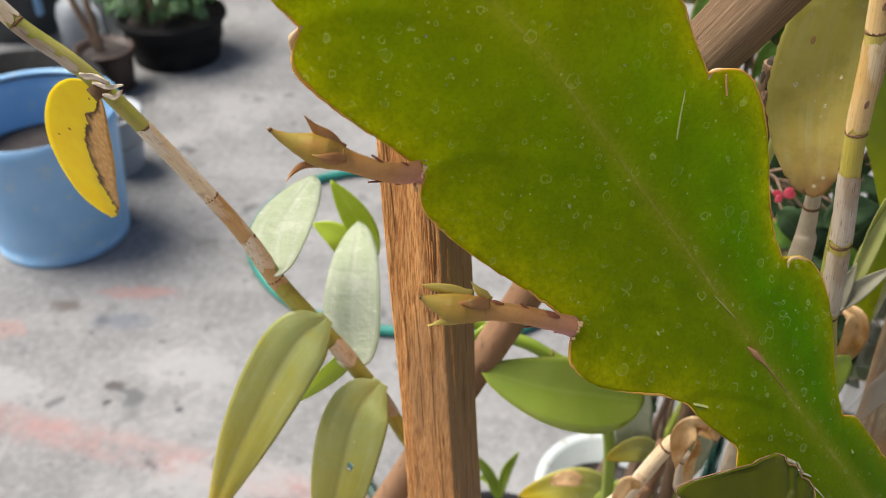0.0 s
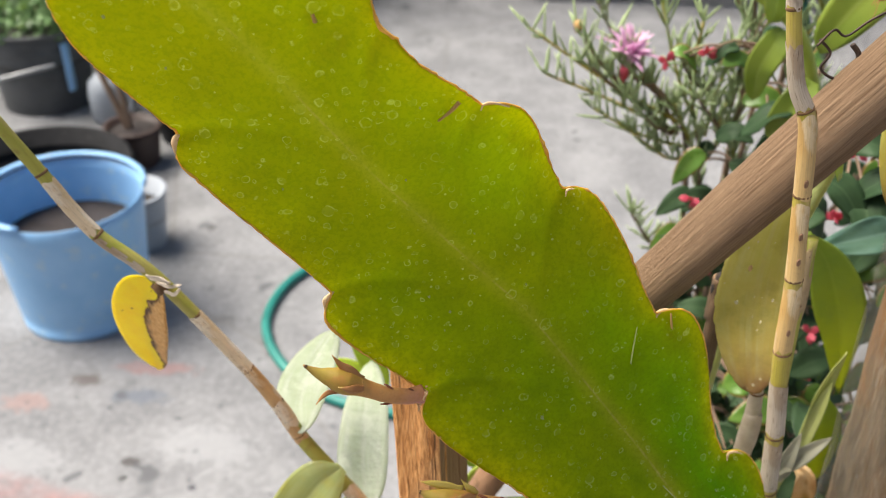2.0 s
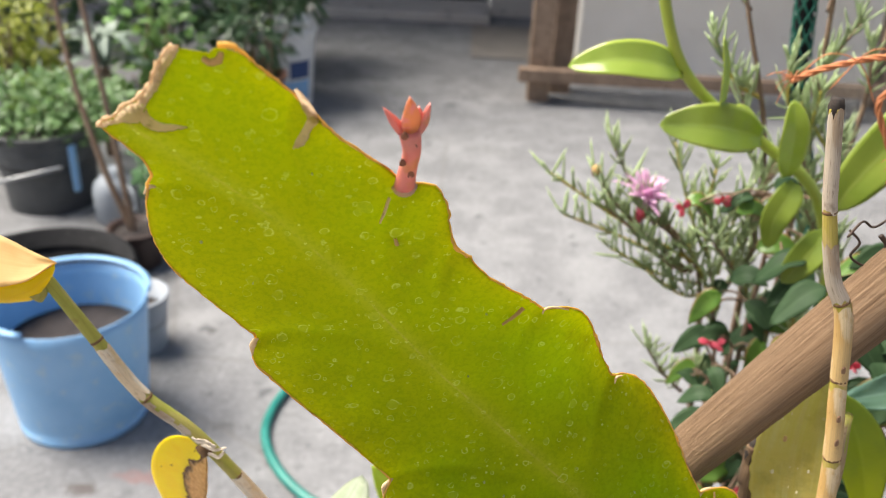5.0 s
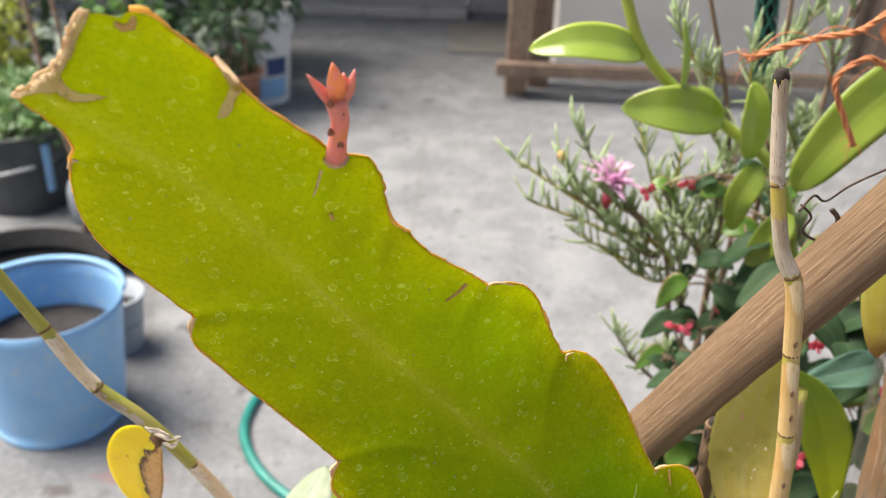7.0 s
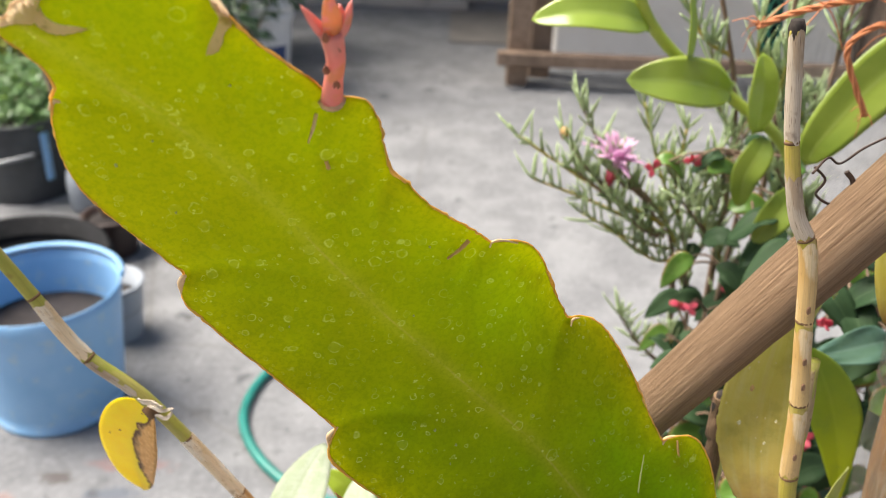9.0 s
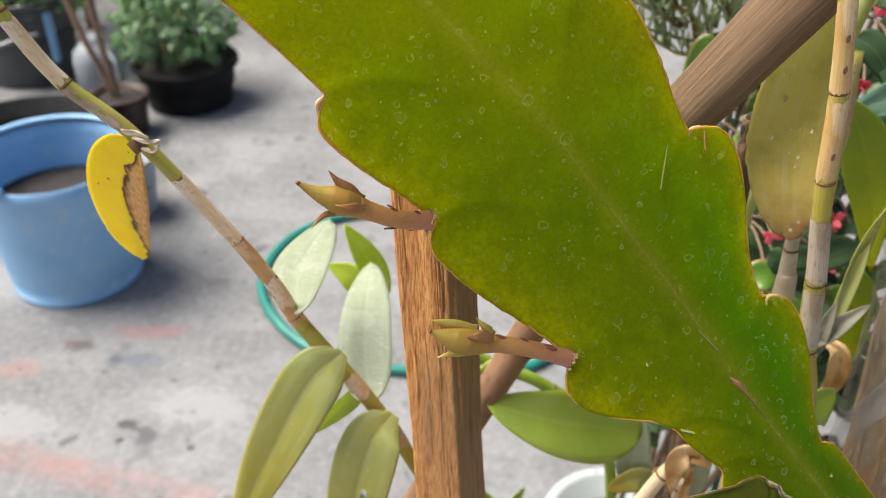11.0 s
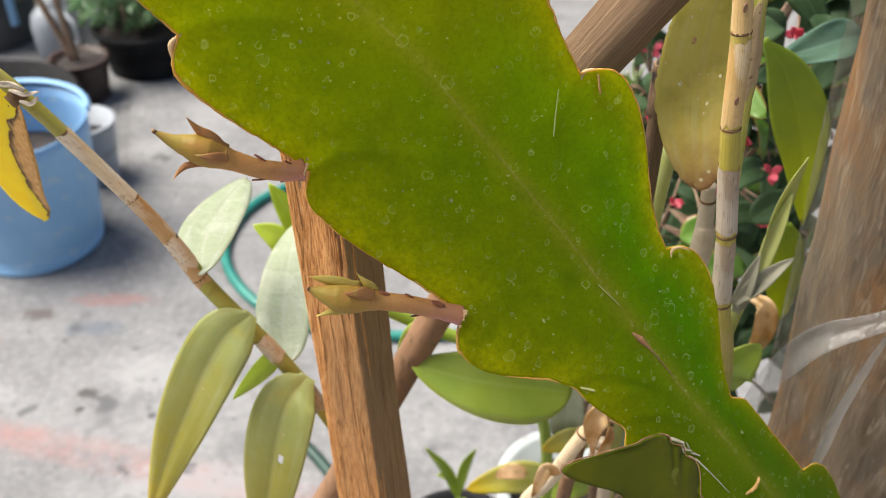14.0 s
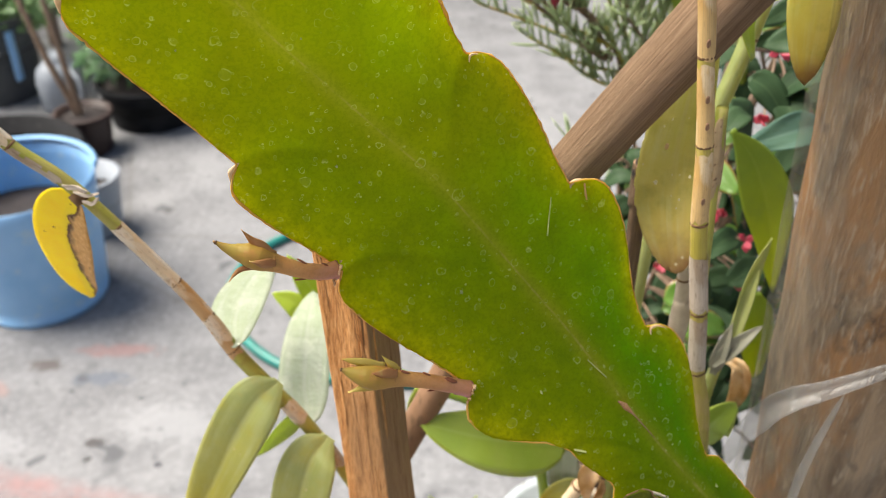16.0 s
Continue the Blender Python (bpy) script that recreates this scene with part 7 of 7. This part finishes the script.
blade(bm, [(0.2400, 0.404, 0.8395), (0.2290, 0.399, 0.8400), (0.2160, 0.399, 0.8355), (0.1985, 0.404, 0.8255)], 0.0102, (-0.1, -0.75, 0.65), peak=0.38, sharp=0.62, fold=0.25, wave=0.12, n=30, m=14)
part("leaf", bm, M_BLUELEAF, begonia, "broad bluish green leaf with sunken veins")
blooms = [(0.135, 0.548, 0.876), (0.160, 0.548, 0.882), (0.203, 0.545, 0.786), (0.232, 0.445, 0.737), (0.226, 0.445, 0.822), (0.226, 0.445, 0.866), (0.176, 0.545, 0.771), (0.155, 0.50, 0.80), (0.162, 0.47, 0.765), (0.215, 0.46, 0.75), (0.24, 0.45, 0.70), (0.20, 0.45, 0.72), (0.27, 0.44, 0.80), (0.185, 0.47, 0.70)]
for p in blooms:
    p = Vector(p)
    c = min(stems, key=lambda s: min((q - p).length for q in s))
    q = min(c, key=lambda q: (q - p).length)
    bm = B()
    tube(bm, spline([q, q.lerp(p, 0.6) + Vector((0, 0, 0.008)), p], 7), [0.001, 0.0007], 5)
    st = part("flower_stalk", bm, M_TWIG, begonia)
    for k in range(4):
        d = Vector((random.uniform(-1, 1), random.uniform(-0.8, 0.2), random.uniform(-0.5, 0.8))).normalized()
        bm = B()
        blade(bm, [p, p + d * 0.0035, p + d * 0.0075], 0.0024, (random.uniform(-0.5, 0.5), -0.8, 0.5), peak=0.55, n=7, m=4, fold=0.2, thick=0.0004)
        part("petal", bm, M_RED, st)

# ---------------------------------------------------------------- bright orchid stem in the air
M_STEM = surface("yellow_green_stem", (0.30, 0.40, 0.05), (0.42, 0.48, 0.08), 60, 0.35, 0.1, trans=0.15)
bright = thing("arching_orchid", (0.195, 0.575, 0.24), "bright green arching orchid stem with glossy paired leaves", "orchid")
cane("stem", bright, [(0.085, 0.53, 1.06), (0.100, 0.53, 1.007), (0.115, 0.53, 0.976), (0.140, 0.53, 0.952), (0.172, 0.53, 0.932), (0.218, 0.53, 0.890), (0.245, 0.54, 0.78), (0.235, 0.56, 0.55), (0.195, 0.575, 0.24)], [0.0034, 0.0035, 0.0037, 0.0038, 0.0038, 0.004, 0.005], M_STEM, (), n=60)
for pts, hw, hint in (([(0.113, 0.528, 0.975), (0.095, 0.522, 0.981), (0.07, 0.518, 0.983), (0.043, 0.520, 0.977)], 0.0125, (0, -0.75, 0.65)),
                      ([(0.170, 0.528, 0.936), (0.150, 0.522, 0.942), (0.128, 0.518, 0.945), (0.1035, 0.522, 0.943)], 0.0150, (-0.05, -0.9, 0.45)),
                      ([(0.140, 0.526, 0.950), (0.1385, 0.522, 0.966), (0.137, 0.522, 0.982), (0.1335, 0.524, 0.999)], 0.0042, (0.7, -0.7, 0.1)),
                      ([(0.190, 0.526, 0.912), (0.187, 0.520, 0.93), (0.185, 0.518, 0.948), (0.182, 0.522, 0.963)], 0.0095, (0.1, -1, 0.1)),
                      ([(0.196, 0.524, 0.908), (0.190, 0.516, 0.900), (0.184, 0.514, 0.885), (0.186, 0.518, 0.864)], 0.0095, (-0.2, -0.9, 0.4)),
                      ([(0.222, 0.522, 0.876), (0.214, 0.514, 0.868), (0.206, 0.512, 0.856), (0.200, 0.516, 0.84)], 0.0105, (-0.3, -0.9, 0.5)),
                      ([(0.148, 0.53, 0.95), (0.160, 0.535, 0.947), (0.170, 0.538, 0.935)], 0.007, (0.2, -0.5, 0.8))):
    bm = B()
    blade(bm, pts, hw, hint, sharp=0.55, fold=0.28, stem=0.4, thick=0.0012, n=22, m=10)
    part("leaf", bm, M_BROAD if pts[0][2] < 0.909 else M_GREEN, bright)

# ---------------------------------------------------------------- mesh sleeve, twine, wire, hanging film
M_MESH = surface("dark_green_net", (0.006, 0.10, 0.07), (0.012, 0.15, 0.10), 60, 0.5, 0.2)
sleeve = thing("netted_stake", (0.33, 0.70, 0.0), "stake in a dark green plastic net sleeve", "stake")
axis = spline([(0.33, 0.70, 0.0), (0.30, 0.70, 0.70), (0.250, 0.70, 0.93), (0.235, 0.70, 1.10)], 60)
bm = B()
tube(bm, axis, [0.0065, 0.0065], 10)
part("core", bm, M_BLACK, sleeve)
bm = B()
for ph in range(6):
    for sg in (1, -1):
        tube(bm, [p + Vector((math.cos(ph * 1.047 + sg * i * 0.55), math.sin(ph * 1.047 + sg * i * 0.55), 0)) * 0.0085 for i, p in enumerate(axis)], [0.0009, 0.0009], 4)
part("net", bm, M_MESH, sleeve, "dark green plastic net")

M_TWINE = surface("orange_twine", (0.52, 0.17, 0.065), (0.64, 0.27, 0.12), 300, 0.7, 0.4)
twine = thing("twine", (0.21, 0.45, 1.0), "frayed orange plastic twine tied to the plants", "twine")


def rope(pts, n=70, r=0.0011, fray=0):
    c = spline(pts, n)
    for k in range(3):
        bm = B()
        rows = []
        for i, p in enumerate(c):
            t = (c[min(i + 1, n - 1)] - c[max(i - 1, 0)]).normalized()
            a = t.orthogonal().normalized()
            b = t.cross(a)
            an = i * 0.42 + k * 2.094
            rows.append(p + (a * math.cos(an) + b * math.sin(an)) * r * 0.9)
        tube(bm, rows, [r * 0.8, r * 0.8], 6)
        part("strand", bm, M_TWINE, twine)
    for k in range(fray):
        j = random.choice((0, 0, 0, 1, 1, random.randint(2, n - 3)))
        e = c[j] + Vector((random.uniform(-1, 0.3), random.uniform(-0.4, 0.4), random.uniform(-1, 0.5))) * random.uniform(0.004, 0.02)
        bm = B()
        tube(bm, spline([c[j + 1], c[j].lerp(e, 0.5) + Vector((0, 0, 0.003)), e], 7), [0.0004, 0.0002], 4)
        part("frayed_fibre", bm, M_TWINE, twine)


rope([(0.1503, 0.45, 0.9941), (0.1658, 0.45, 1.0012), (0.1849, 0.45, 1.007), (0.2041, 0.45, 1.0115), (0.2156, 0.45, 1.0206), (0.25, 0.45, 1.05), (0.30, 0.46, 1.09)], fray=11)
rope([(0.2144, 0.445, 0.9517), (0.2048, 0.445, 0.9681), (0.197, 0.445, 0.9831), (0.1985, 0.445, 0.9913), (0.2097, 0.445, 0.9988), (0.2213, 0.447, 0.9946), (0.2300, 0.448, 0.990), (0.222, 0.448, 1.0040), (0.2171, 0.45, 1.0149), (0.235, 0.455, 1.04)], fray=7)
for pts in ([(0.153, 0.447, 0.998), (0.165, 0.446, 1.010), (0.182, 0.446, 1.006), (0.195, 0.446, 0.985)], [(0.17, 0.446, 0.992), (0.185, 0.446, 1.012), (0.20, 0.446, 1.013), (0.215, 0.446, 1.008)]):
    bm = B()
    tube(bm, spline(pts, 24), [0.0004, 0.0003], 5)
    part("loose_fibre", bm, M_TWINE, twine)

M_WIRE = surface("rusty_dark_wire", (0.04, 0.03, 0.025), (0.09, 0.06, 0.045), 200, 0.6, 0.3, metal=0.6)
wire = thing("wire", (0.14, 0.31, 0.97), "dark twisted wire tied round the pole", "wire")
for pts, r in (([(0.129, 0.300, 0.976), (0.136, 0.306, 0.980), (0.141, 0.306, 0.978), (0.149, 0.306, 0.985), (0.165, 0.306, 0.994), (0.19, 0.31, 1.0)], 0.0005),
               ([(0.131, 0.304, 0.977), (0.136, 0.304, 0.972), (0.134, 0.304, 0.966), (0.141, 0.302, 0.963), (0.147, 0.302, 0.969), (0.150, 0.300, 0.960)], 0.00055),
               ([(0.1425, 0.303, 0.976), (0.1455, 0.302, 0.972), (0.1455, 0.300, 0.962)], 0.0011)):
    bm = B()
    tube(bm, spline(pts, 30), [r, r], 6)
    part("strand", bm, M_WIRE, wire)

sheet = thing("plastic_sheet", (0.40, 0.80, 0.0), "grey translucent plastic sheet hanging behind the plants", "sheet")
bm = B()
grid = []
for i in range(60):
    z = 0.004 + 1.25 * i / 59
    grid.append([bm.verts.new((0.315 + 0.5 * k / 39 - 0.02 * (z - 0.9), 0.80 + 0.03 * noise.noise((k * 0.2, z * 3, 2)) + 0.02 * math.sin(k * 0.8 + z * 2), z)) for k in range(40)])
for a, b in zip(grid, grid[1:]):
    for k in range(39):
        bm.faces.new((a[k], a[k + 1], b[k + 1], b[k]))
part("film", bm, M_FILM, sheet)

# ---------------------------------------------------------------- yard clutter behind
def leaflet(bm, p, d, ln, w):
    uv = bm.loops.layers.uv.verify()
    n = Vector((random.uniform(-0.6, 0.6), random.uniform(-0.8, 0.2), random.uniform(0.3, 1))).normalized()
    s = d.cross(n)
    if s.length < 1e-3:
        s = d.orthogonal()
    s = s.normalized() * w
    a, b = bm.verts.new(p), bm.verts.new(p + d * ln - n * ln * 0.12)
    m1, m2 = bm.verts.new(p + d * ln * 0.5 + n * ln * 0.08), None
    l1, r1 = bm.verts.new(p + d * ln * 0.45 + s), bm.verts.new(p + d * ln * 0.45 - s)
    for f, co in (((a, m1, l1), ((.5, 0), (.5, .5), (0, .5))), ((l1, m1, b), ((0, .5), (.5, .5), (.5, 1))), ((a, r1, m1), ((.5, 0), (1, .5), (.5, .5))), ((r1, b, m1), ((1, .5), (.5, 1), (.5, .5)))):
        fc_ = bm.faces.new(f)
        for loop, q in zip(fc_.loops, co):
            loop[uv].uv = q


def bush(name, at, centre, radii, n, ln, w, material, label, twigs=8, category="plant", group=""):
    ob = thing(name, at, label, category, group)
    c0 = Vector(centre)
    ends = []
    for k in range(twigs):
        e = c0 + Vector((random.gauss(0, 0.4) * radii[0], random.gauss(0, 0.4) * radii[1], random.uniform(-0.3, 0.6) * radii[2]))
        bm = B()
        tube(bm, spline([Vector(at), Vector(at).lerp(e, 0.5) + Vector((random.uniform(-1, 1), random.uniform(-1, 1), 0)) * 0.03, e], 10), [0.006, 0.003], 6)
        part("branch", bm, M_TWIG, ob)
        ends.append(e)
    bm = B()
    for k in range(n):
        v = Vector((random.gauss(0, 1), random.gauss(0, 1), random.gauss(0, 1))).normalized() * random.random() ** 0.4
        lump = 1 + 0.25 * noise.noise(v * 2.5 + c0)
        p = c0 + Vector((v.x * radii[0], v.y * radii[1], v.z * radii[2])) * lump
        d = (v + Vector((random.uniform(-1, 1), random.uniform(-1, 1), random.uniform(-1, 0.5)))).normalized()
        leaflet(bm, p, d, ln * random.uniform(0.6, 1.3), w * random.uniform(0.6, 1.3))
    tagged(part("crown", bm, material, ob, smooth=False), kind="stuff")
    return ob


M_BUSH1 = leafy("mid_green_leaf", (0.08, 0.18, 0.045), (0.15, 0.29, 0.08), (0.18, 0.32, 0.10), rough=0.4, trans=0.25, vary=0.4, veins=6)
M_BUSH2 = leafy("light_green_leaf", (0.09, 0.19, 0.065), (0.19, 0.31, 0.13), (0.22, 0.34, 0.15), rough=0.4, trans=0.3, vary=0.4, veins=6)
M_BUSH3 = leafy("yellow_green_leaf", (0.22, 0.27, 0.03), (0.34, 0.36, 0.05), (0.36, 0.38, 0.08), rough=0.4, trans=0.3, vary=0.3, veins=6)
M_DARKG = leafy("dark_shrub_leaf", (0.022, 0.06, 0.026), (0.05, 0.105, 0.045), (0.05, 0.1, 0.05), rough=0.4, trans=0.15, vary=0.3, veins=6)
M_AGAVE = leafy("grey_green_strap", (0.18, 0.24, 0.19), (0.26, 0.32, 0.26), (0.3, 0.36, 0.28), rough=0.5, trans=0.1, veins=8)

M_SHADEG = leafy("shaded_round_leaf", (0.05, 0.12, 0.045), (0.10, 0.20, 0.085), (0.12, 0.22, 0.09), rough=0.4, trans=0.2, vary=0.4, veins=6)
M_PALEPOT = surface("pale_grey_plastic", (0.25, 0.28, 0.32), (0.33, 0.36, 0.40), 14, 0.5, 0.1)
tub_ = pot("tub", (-0.985, 1.765, 0.0), 0.185, 0.200, 0.10, M_BLACK, "wide black plastic tub with a bent rim", 0.010, 0.25)
bm = B()
tube(bm, [Vector((-0.985 + 0.212 * math.cos(a), 1.765 + 0.205 * math.sin(a), 0.088 + 0.006 * math.sin(3 * a))) for a in np.linspace(0, 2 * math.pi, 60)], [0.006, 0.006], 8)
part("rim_band", bm, M_BLACK, tub_)
pot("grey_pot", (-0.712, 1.625, 0.0), 0.055, 0.068, 0.13, M_PALEPOT, "small pale grey pot beside the bucket", 0.004, 0.7)
pot("brown_pot", (-0.848, 2.005, 0.0), 0.056, 0.067, 0.10, M_BROWNPOT, "dark brown pot with a bare trunk", 0.006, 0.9)
trunk = thing("bare_trunk", (-0.852, 2.005, 0.08), "thin bare grey-brown trunk rising from a pot", "tree")
for pts in ([(-0.852, 2.005, 0.08), (-0.875, 2.02, 0.26), (-0.905, 2.05, 0.45), (-0.96, 2.10, 0.75)], [(-0.858, 2.005, 0.09), (-0.925, 2.03, 0.27), (-0.99, 2.08, 0.48), (-1.04, 2.14, 0.72)]):
    bm = B()
    tube(bm, spline(pts, 20), [0.009, 0.007, 0.006], 8, jitter=0.06)
    part("stem", bm, M_TWIG, trunk)
pot("black_pot", (-0.733, 2.20, 0.0), 0.112, 0.132, 0.11, M_BLACK, "broad black pot with a leafy green plant", 0.01, 0.9)
bush("leafy_plant", (-0.733, 2.20, 0.09), (-0.750, 2.22, 0.22), (0.16, 0.14, 0.10), 460, 0.042, 0.015, M_SHADEG, "dense mid green leafy plant in a black pot")
jug = thing("plastic_jug", (-1.00, 2.26, 0.0), "pale bluish plastic jug standing among the pots", "jug")
bm = B()
lathe(bm, [(0.0, 0.003), (0.052, 0.0), (0.060, 0.008), (0.062, 0.085), (0.056, 0.115), (0.036, 0.135), (0.026, 0.140), (0.026, 0.158), (0.022, 0.158), (0.0, 0.150)], 32, (-1.00, 2.26, 0))
part("body", bm, M_PALEPOT, jug)
bm = B()
tube(bm, spline([(-0.945, 2.225, 0.045), (-0.925, 2.21, 0.06), (-0.925, 2.21, 0.10), (-0.955, 2.23, 0.125)], 14), [0.007, 0.007], 8)
part("handle", bm, M_PALEPOT, jug)
tub = pot("grey_tub", (-1.235, 2.37, 0.0), 0.125, 0.140, 0.23, M_GREY, "tall ribbed grey tub with a blue handle", 0.008, 0.92, ribs=4)
bm = B()
box(bm, (-1.128, 2.275, 0.07), (-1.112, 2.30, 0.21), 0.004)
part("handle", bm, M_BLUE, tub, "blue plastic strip")
bush("leafy_plant", (-1.235, 2.37, 0.20), (-1.24, 2.45, 0.265), (0.25, 0.20, 0.095), 1300, 0.036, 0.013, M_BUSH2, "light green soft-leaved plant spilling over a grey tub")
bush("yellow_plant", (-1.52, 2.78, 0.0), (-1.49, 2.76, 0.40), (0.17, 0.15, 0.17), 420, 0.045, 0.010, M_BUSH3, "tall yellow-green feathery plant beside the pots")
for p, label in (((-1.75, 3.3, 0.0), "dark green shrub in the shade"), ((-1.25, 3.6, 0.0), "dark green shrub in the shade"), ((-0.95, 3.9, 0.0), "dark green shrub behind the white bucket"), ((-2.2, 2.7, 0.0), "dark green shrub at the yard's edge")):
    bush("shrub", p, (p[0], p[1], 0.55), (0.32, 0.25, 0.5), 900, 0.07, 0.02, M_DARKG, label, category="shrub", group="dark shrubs at the yard's end")
bush("shrub", (-1.08, 2.9, 0.0), (-1.08, 2.9, 0.33), (0.14, 0.14, 0.3), 260, 0.06, 0.02, M_BUSH1, "green shrub between the pots", category="shrub")
agave = thing("agave", (-1.20, 2.75, 0.0), "grey-green rosette plant with stiff strap leaves", "agave")
bm = B()
tube(bm, spline([(-1.20, 2.75, 0.0), (-1.20, 2.75, 0.18), (-1.19, 2.75, 0.30)], 10), [0.02, 0.018], 8)
part("stem", bm, M_TWIG, agave)
for k in range(14):
    an = k * 2.4
    d = Vector((math.cos(an), math.sin(an), 0))
    p0 = Vector((-1.19, 2.75, 0.30))
    up = random.uniform(0.02, 0.16)
    bm = B()
    blade(bm, [p0, p0 + d * 0.07 + Vector((0, 0, up)), p0 + d * 0.16 + Vector((0, 0, up * 0.6))], 0.02, (0, 0, 1), fold=0.3, n=9, m=4)
    part("leaf", bm, M_AGAVE, agave)
M_ALU = surface("dull_metal", (0.26, 0.27, 0.28), (0.34, 0.35, 0.36), 30, 0.5, 0.1, metal=0.7)
bar = thing("metal_bar", (-1.06, 1.93, 0.0), "dull grey metal bar leaning among the pots", "bar")
bm = B()
tube(bm, [Vector((-1.75, 2.18, 0.005)), Vector((-1.235, 2.11, 0.166)), Vector((-1.065, 2.10, 0.218))], [0.0055, 0.0055], 8)
part("bar", bm, M_ALU, bar)

terra = pot("terracotta_pot", (-0.80, 3.20, 0.0), 0.075, 0.098, 0.17, M_TERRA, "terracotta-coloured pot with a plant", 0.012, 0.9)
bush("potted_plant", (-0.80, 3.20, 0.15), (-0.82, 3.20, 0.34), (0.16, 0.14, 0.15), 200, 0.08, 0.012, M_DARKG, "dark narrow-leaved potted plant")
paint = thing("paint_bucket", (-0.765, 3.45, 0.0), "white ribbed paint bucket with a blue label, used as a planter", "bucket")
bm = B()
prof = [(0.0, 0.004), (0.122, 0.0)]
for k in range(12):
    prof.append((0.122 + 0.022 * k / 11, 0.36 * k / 11))
prof += [(0.150, 0.29), (0.151, 0.305), (0.146, 0.307), (0.1465, 0.33), (0.153, 0.332), (0.153, 0.345), (0.147, 0.348), (0.148, 0.375), (0.140, 0.375), (0.135, 0.30), (0, 0.29)]
prof = prof[:2] + [p for p in prof[2:14] if p[1] < 0.28] + prof[14:]
lathe(bm, prof, 40, (-0.765, 3.45, 0))
part("body", bm, M_WHITE, paint)
for a0, a1, z0, z1, mt in ((-1.75, -0.4, 0.03, 0.11, M_BLUE), (-1.1, -0.4, 0.12, 0.19, M_DARKBLUE := surface("dark_blue_print", (0.02, 0.05, 0.16), (0.03, 0.07, 0.2), 20, 0.5, 0.0))):
    bm = B()
    rows = []
    for k in range(17):
        an = a0 + (a1 - a0) * k / 16
        rows.append([bm.verts.new((-0.765 + (0.122 + 0.022 * z / 0.36 + 0.002) * math.cos(an), 3.45 + (0.122 + 0.022 * z / 0.36 + 0.002) * math.sin(an), z)) for z in (z0, z1)])
    for a, b in zip(rows, rows[1:]):
        bm.faces.new((a[0], b[0], b[1], a[1]))
    part("printed_label", bm, mt, paint, "blue printed label")
bush("potted_plant", (-0.765, 3.45, 0.29), (-0.785, 3.45, 0.52), (0.24, 0.22, 0.17), 420, 0.10, 0.013, M_DARKG, "dark drooping plant in the white bucket")

table = thing("wooden_table", (0.9, 3.72, 0.0), "rough grey-brown wooden work table with a low brace", "table")
for lo, hi, nm in (((0.245, 3.60, 0.0), (0.335, 3.70, 0.72), "leg"), ((1.75, 3.60, 0.0), (1.84, 3.70, 0.72), "leg"), ((0.35, 3.74, 0.0), (0.44, 3.82, 0.72), "leg"), ((1.75, 3.76, 0.0), (1.84, 3.84, 0.72), "leg"),
                   ((0.20, 3.545, 0.10), (1.90, 3.598, 0.155), "brace"), ((0.18, 3.57, 0.72), (1.90, 3.85, 0.76), "tabletop")):
    bm = B()
    box(bm, lo, hi, 0.006)
    part(nm, bm, M_TABLE, table, smooth=False)
# thin flat plate that draws a darker brown-grey patch on the ground
mat_ = thing("floor_patch", (0.08, 4.6, 0.0), "thin flat brown-grey patch on the concrete by the wall", "board")
bm = B()
box(bm, (0.0, 4.27, 0.002), (0.36, 4.95, 0.010), 0.003)
part("board", bm, surface("brown_grey_patch", (0.17, 0.155, 0.14), (0.24, 0.22, 0.20), 6, 0.9, 0.2), mat_, smooth=False)
step = thing("threshold", (-1.1, 4.9, 0.0), "low concrete step in front of the dark door", "step", kind="structure")
bm = B()
box(bm, (-2.4, 5.0, 0.0), (0.10, 5.45, 0.05), 0.008)
part("slab", bm, M_WALL, step, smooth=False)
bm = B()
tube(bm, spline([(-0.16, 0.87, 0.009), (-0.114, 0.812, 0.009), (-0.078, 0.753, 0.009), (-0.03, 0.66, 0.009), (0.05, 0.45, 0.009), (0.3, 0.2, 0.009)], 40), [0.008, 0.008], 8)
part("tube_end", bm, surface("dark_green_rubber", (0.006, 0.035, 0.026), (0.012, 0.055, 0.042), 60, 0.5, 0.1), hose, "dark green end of the hose")
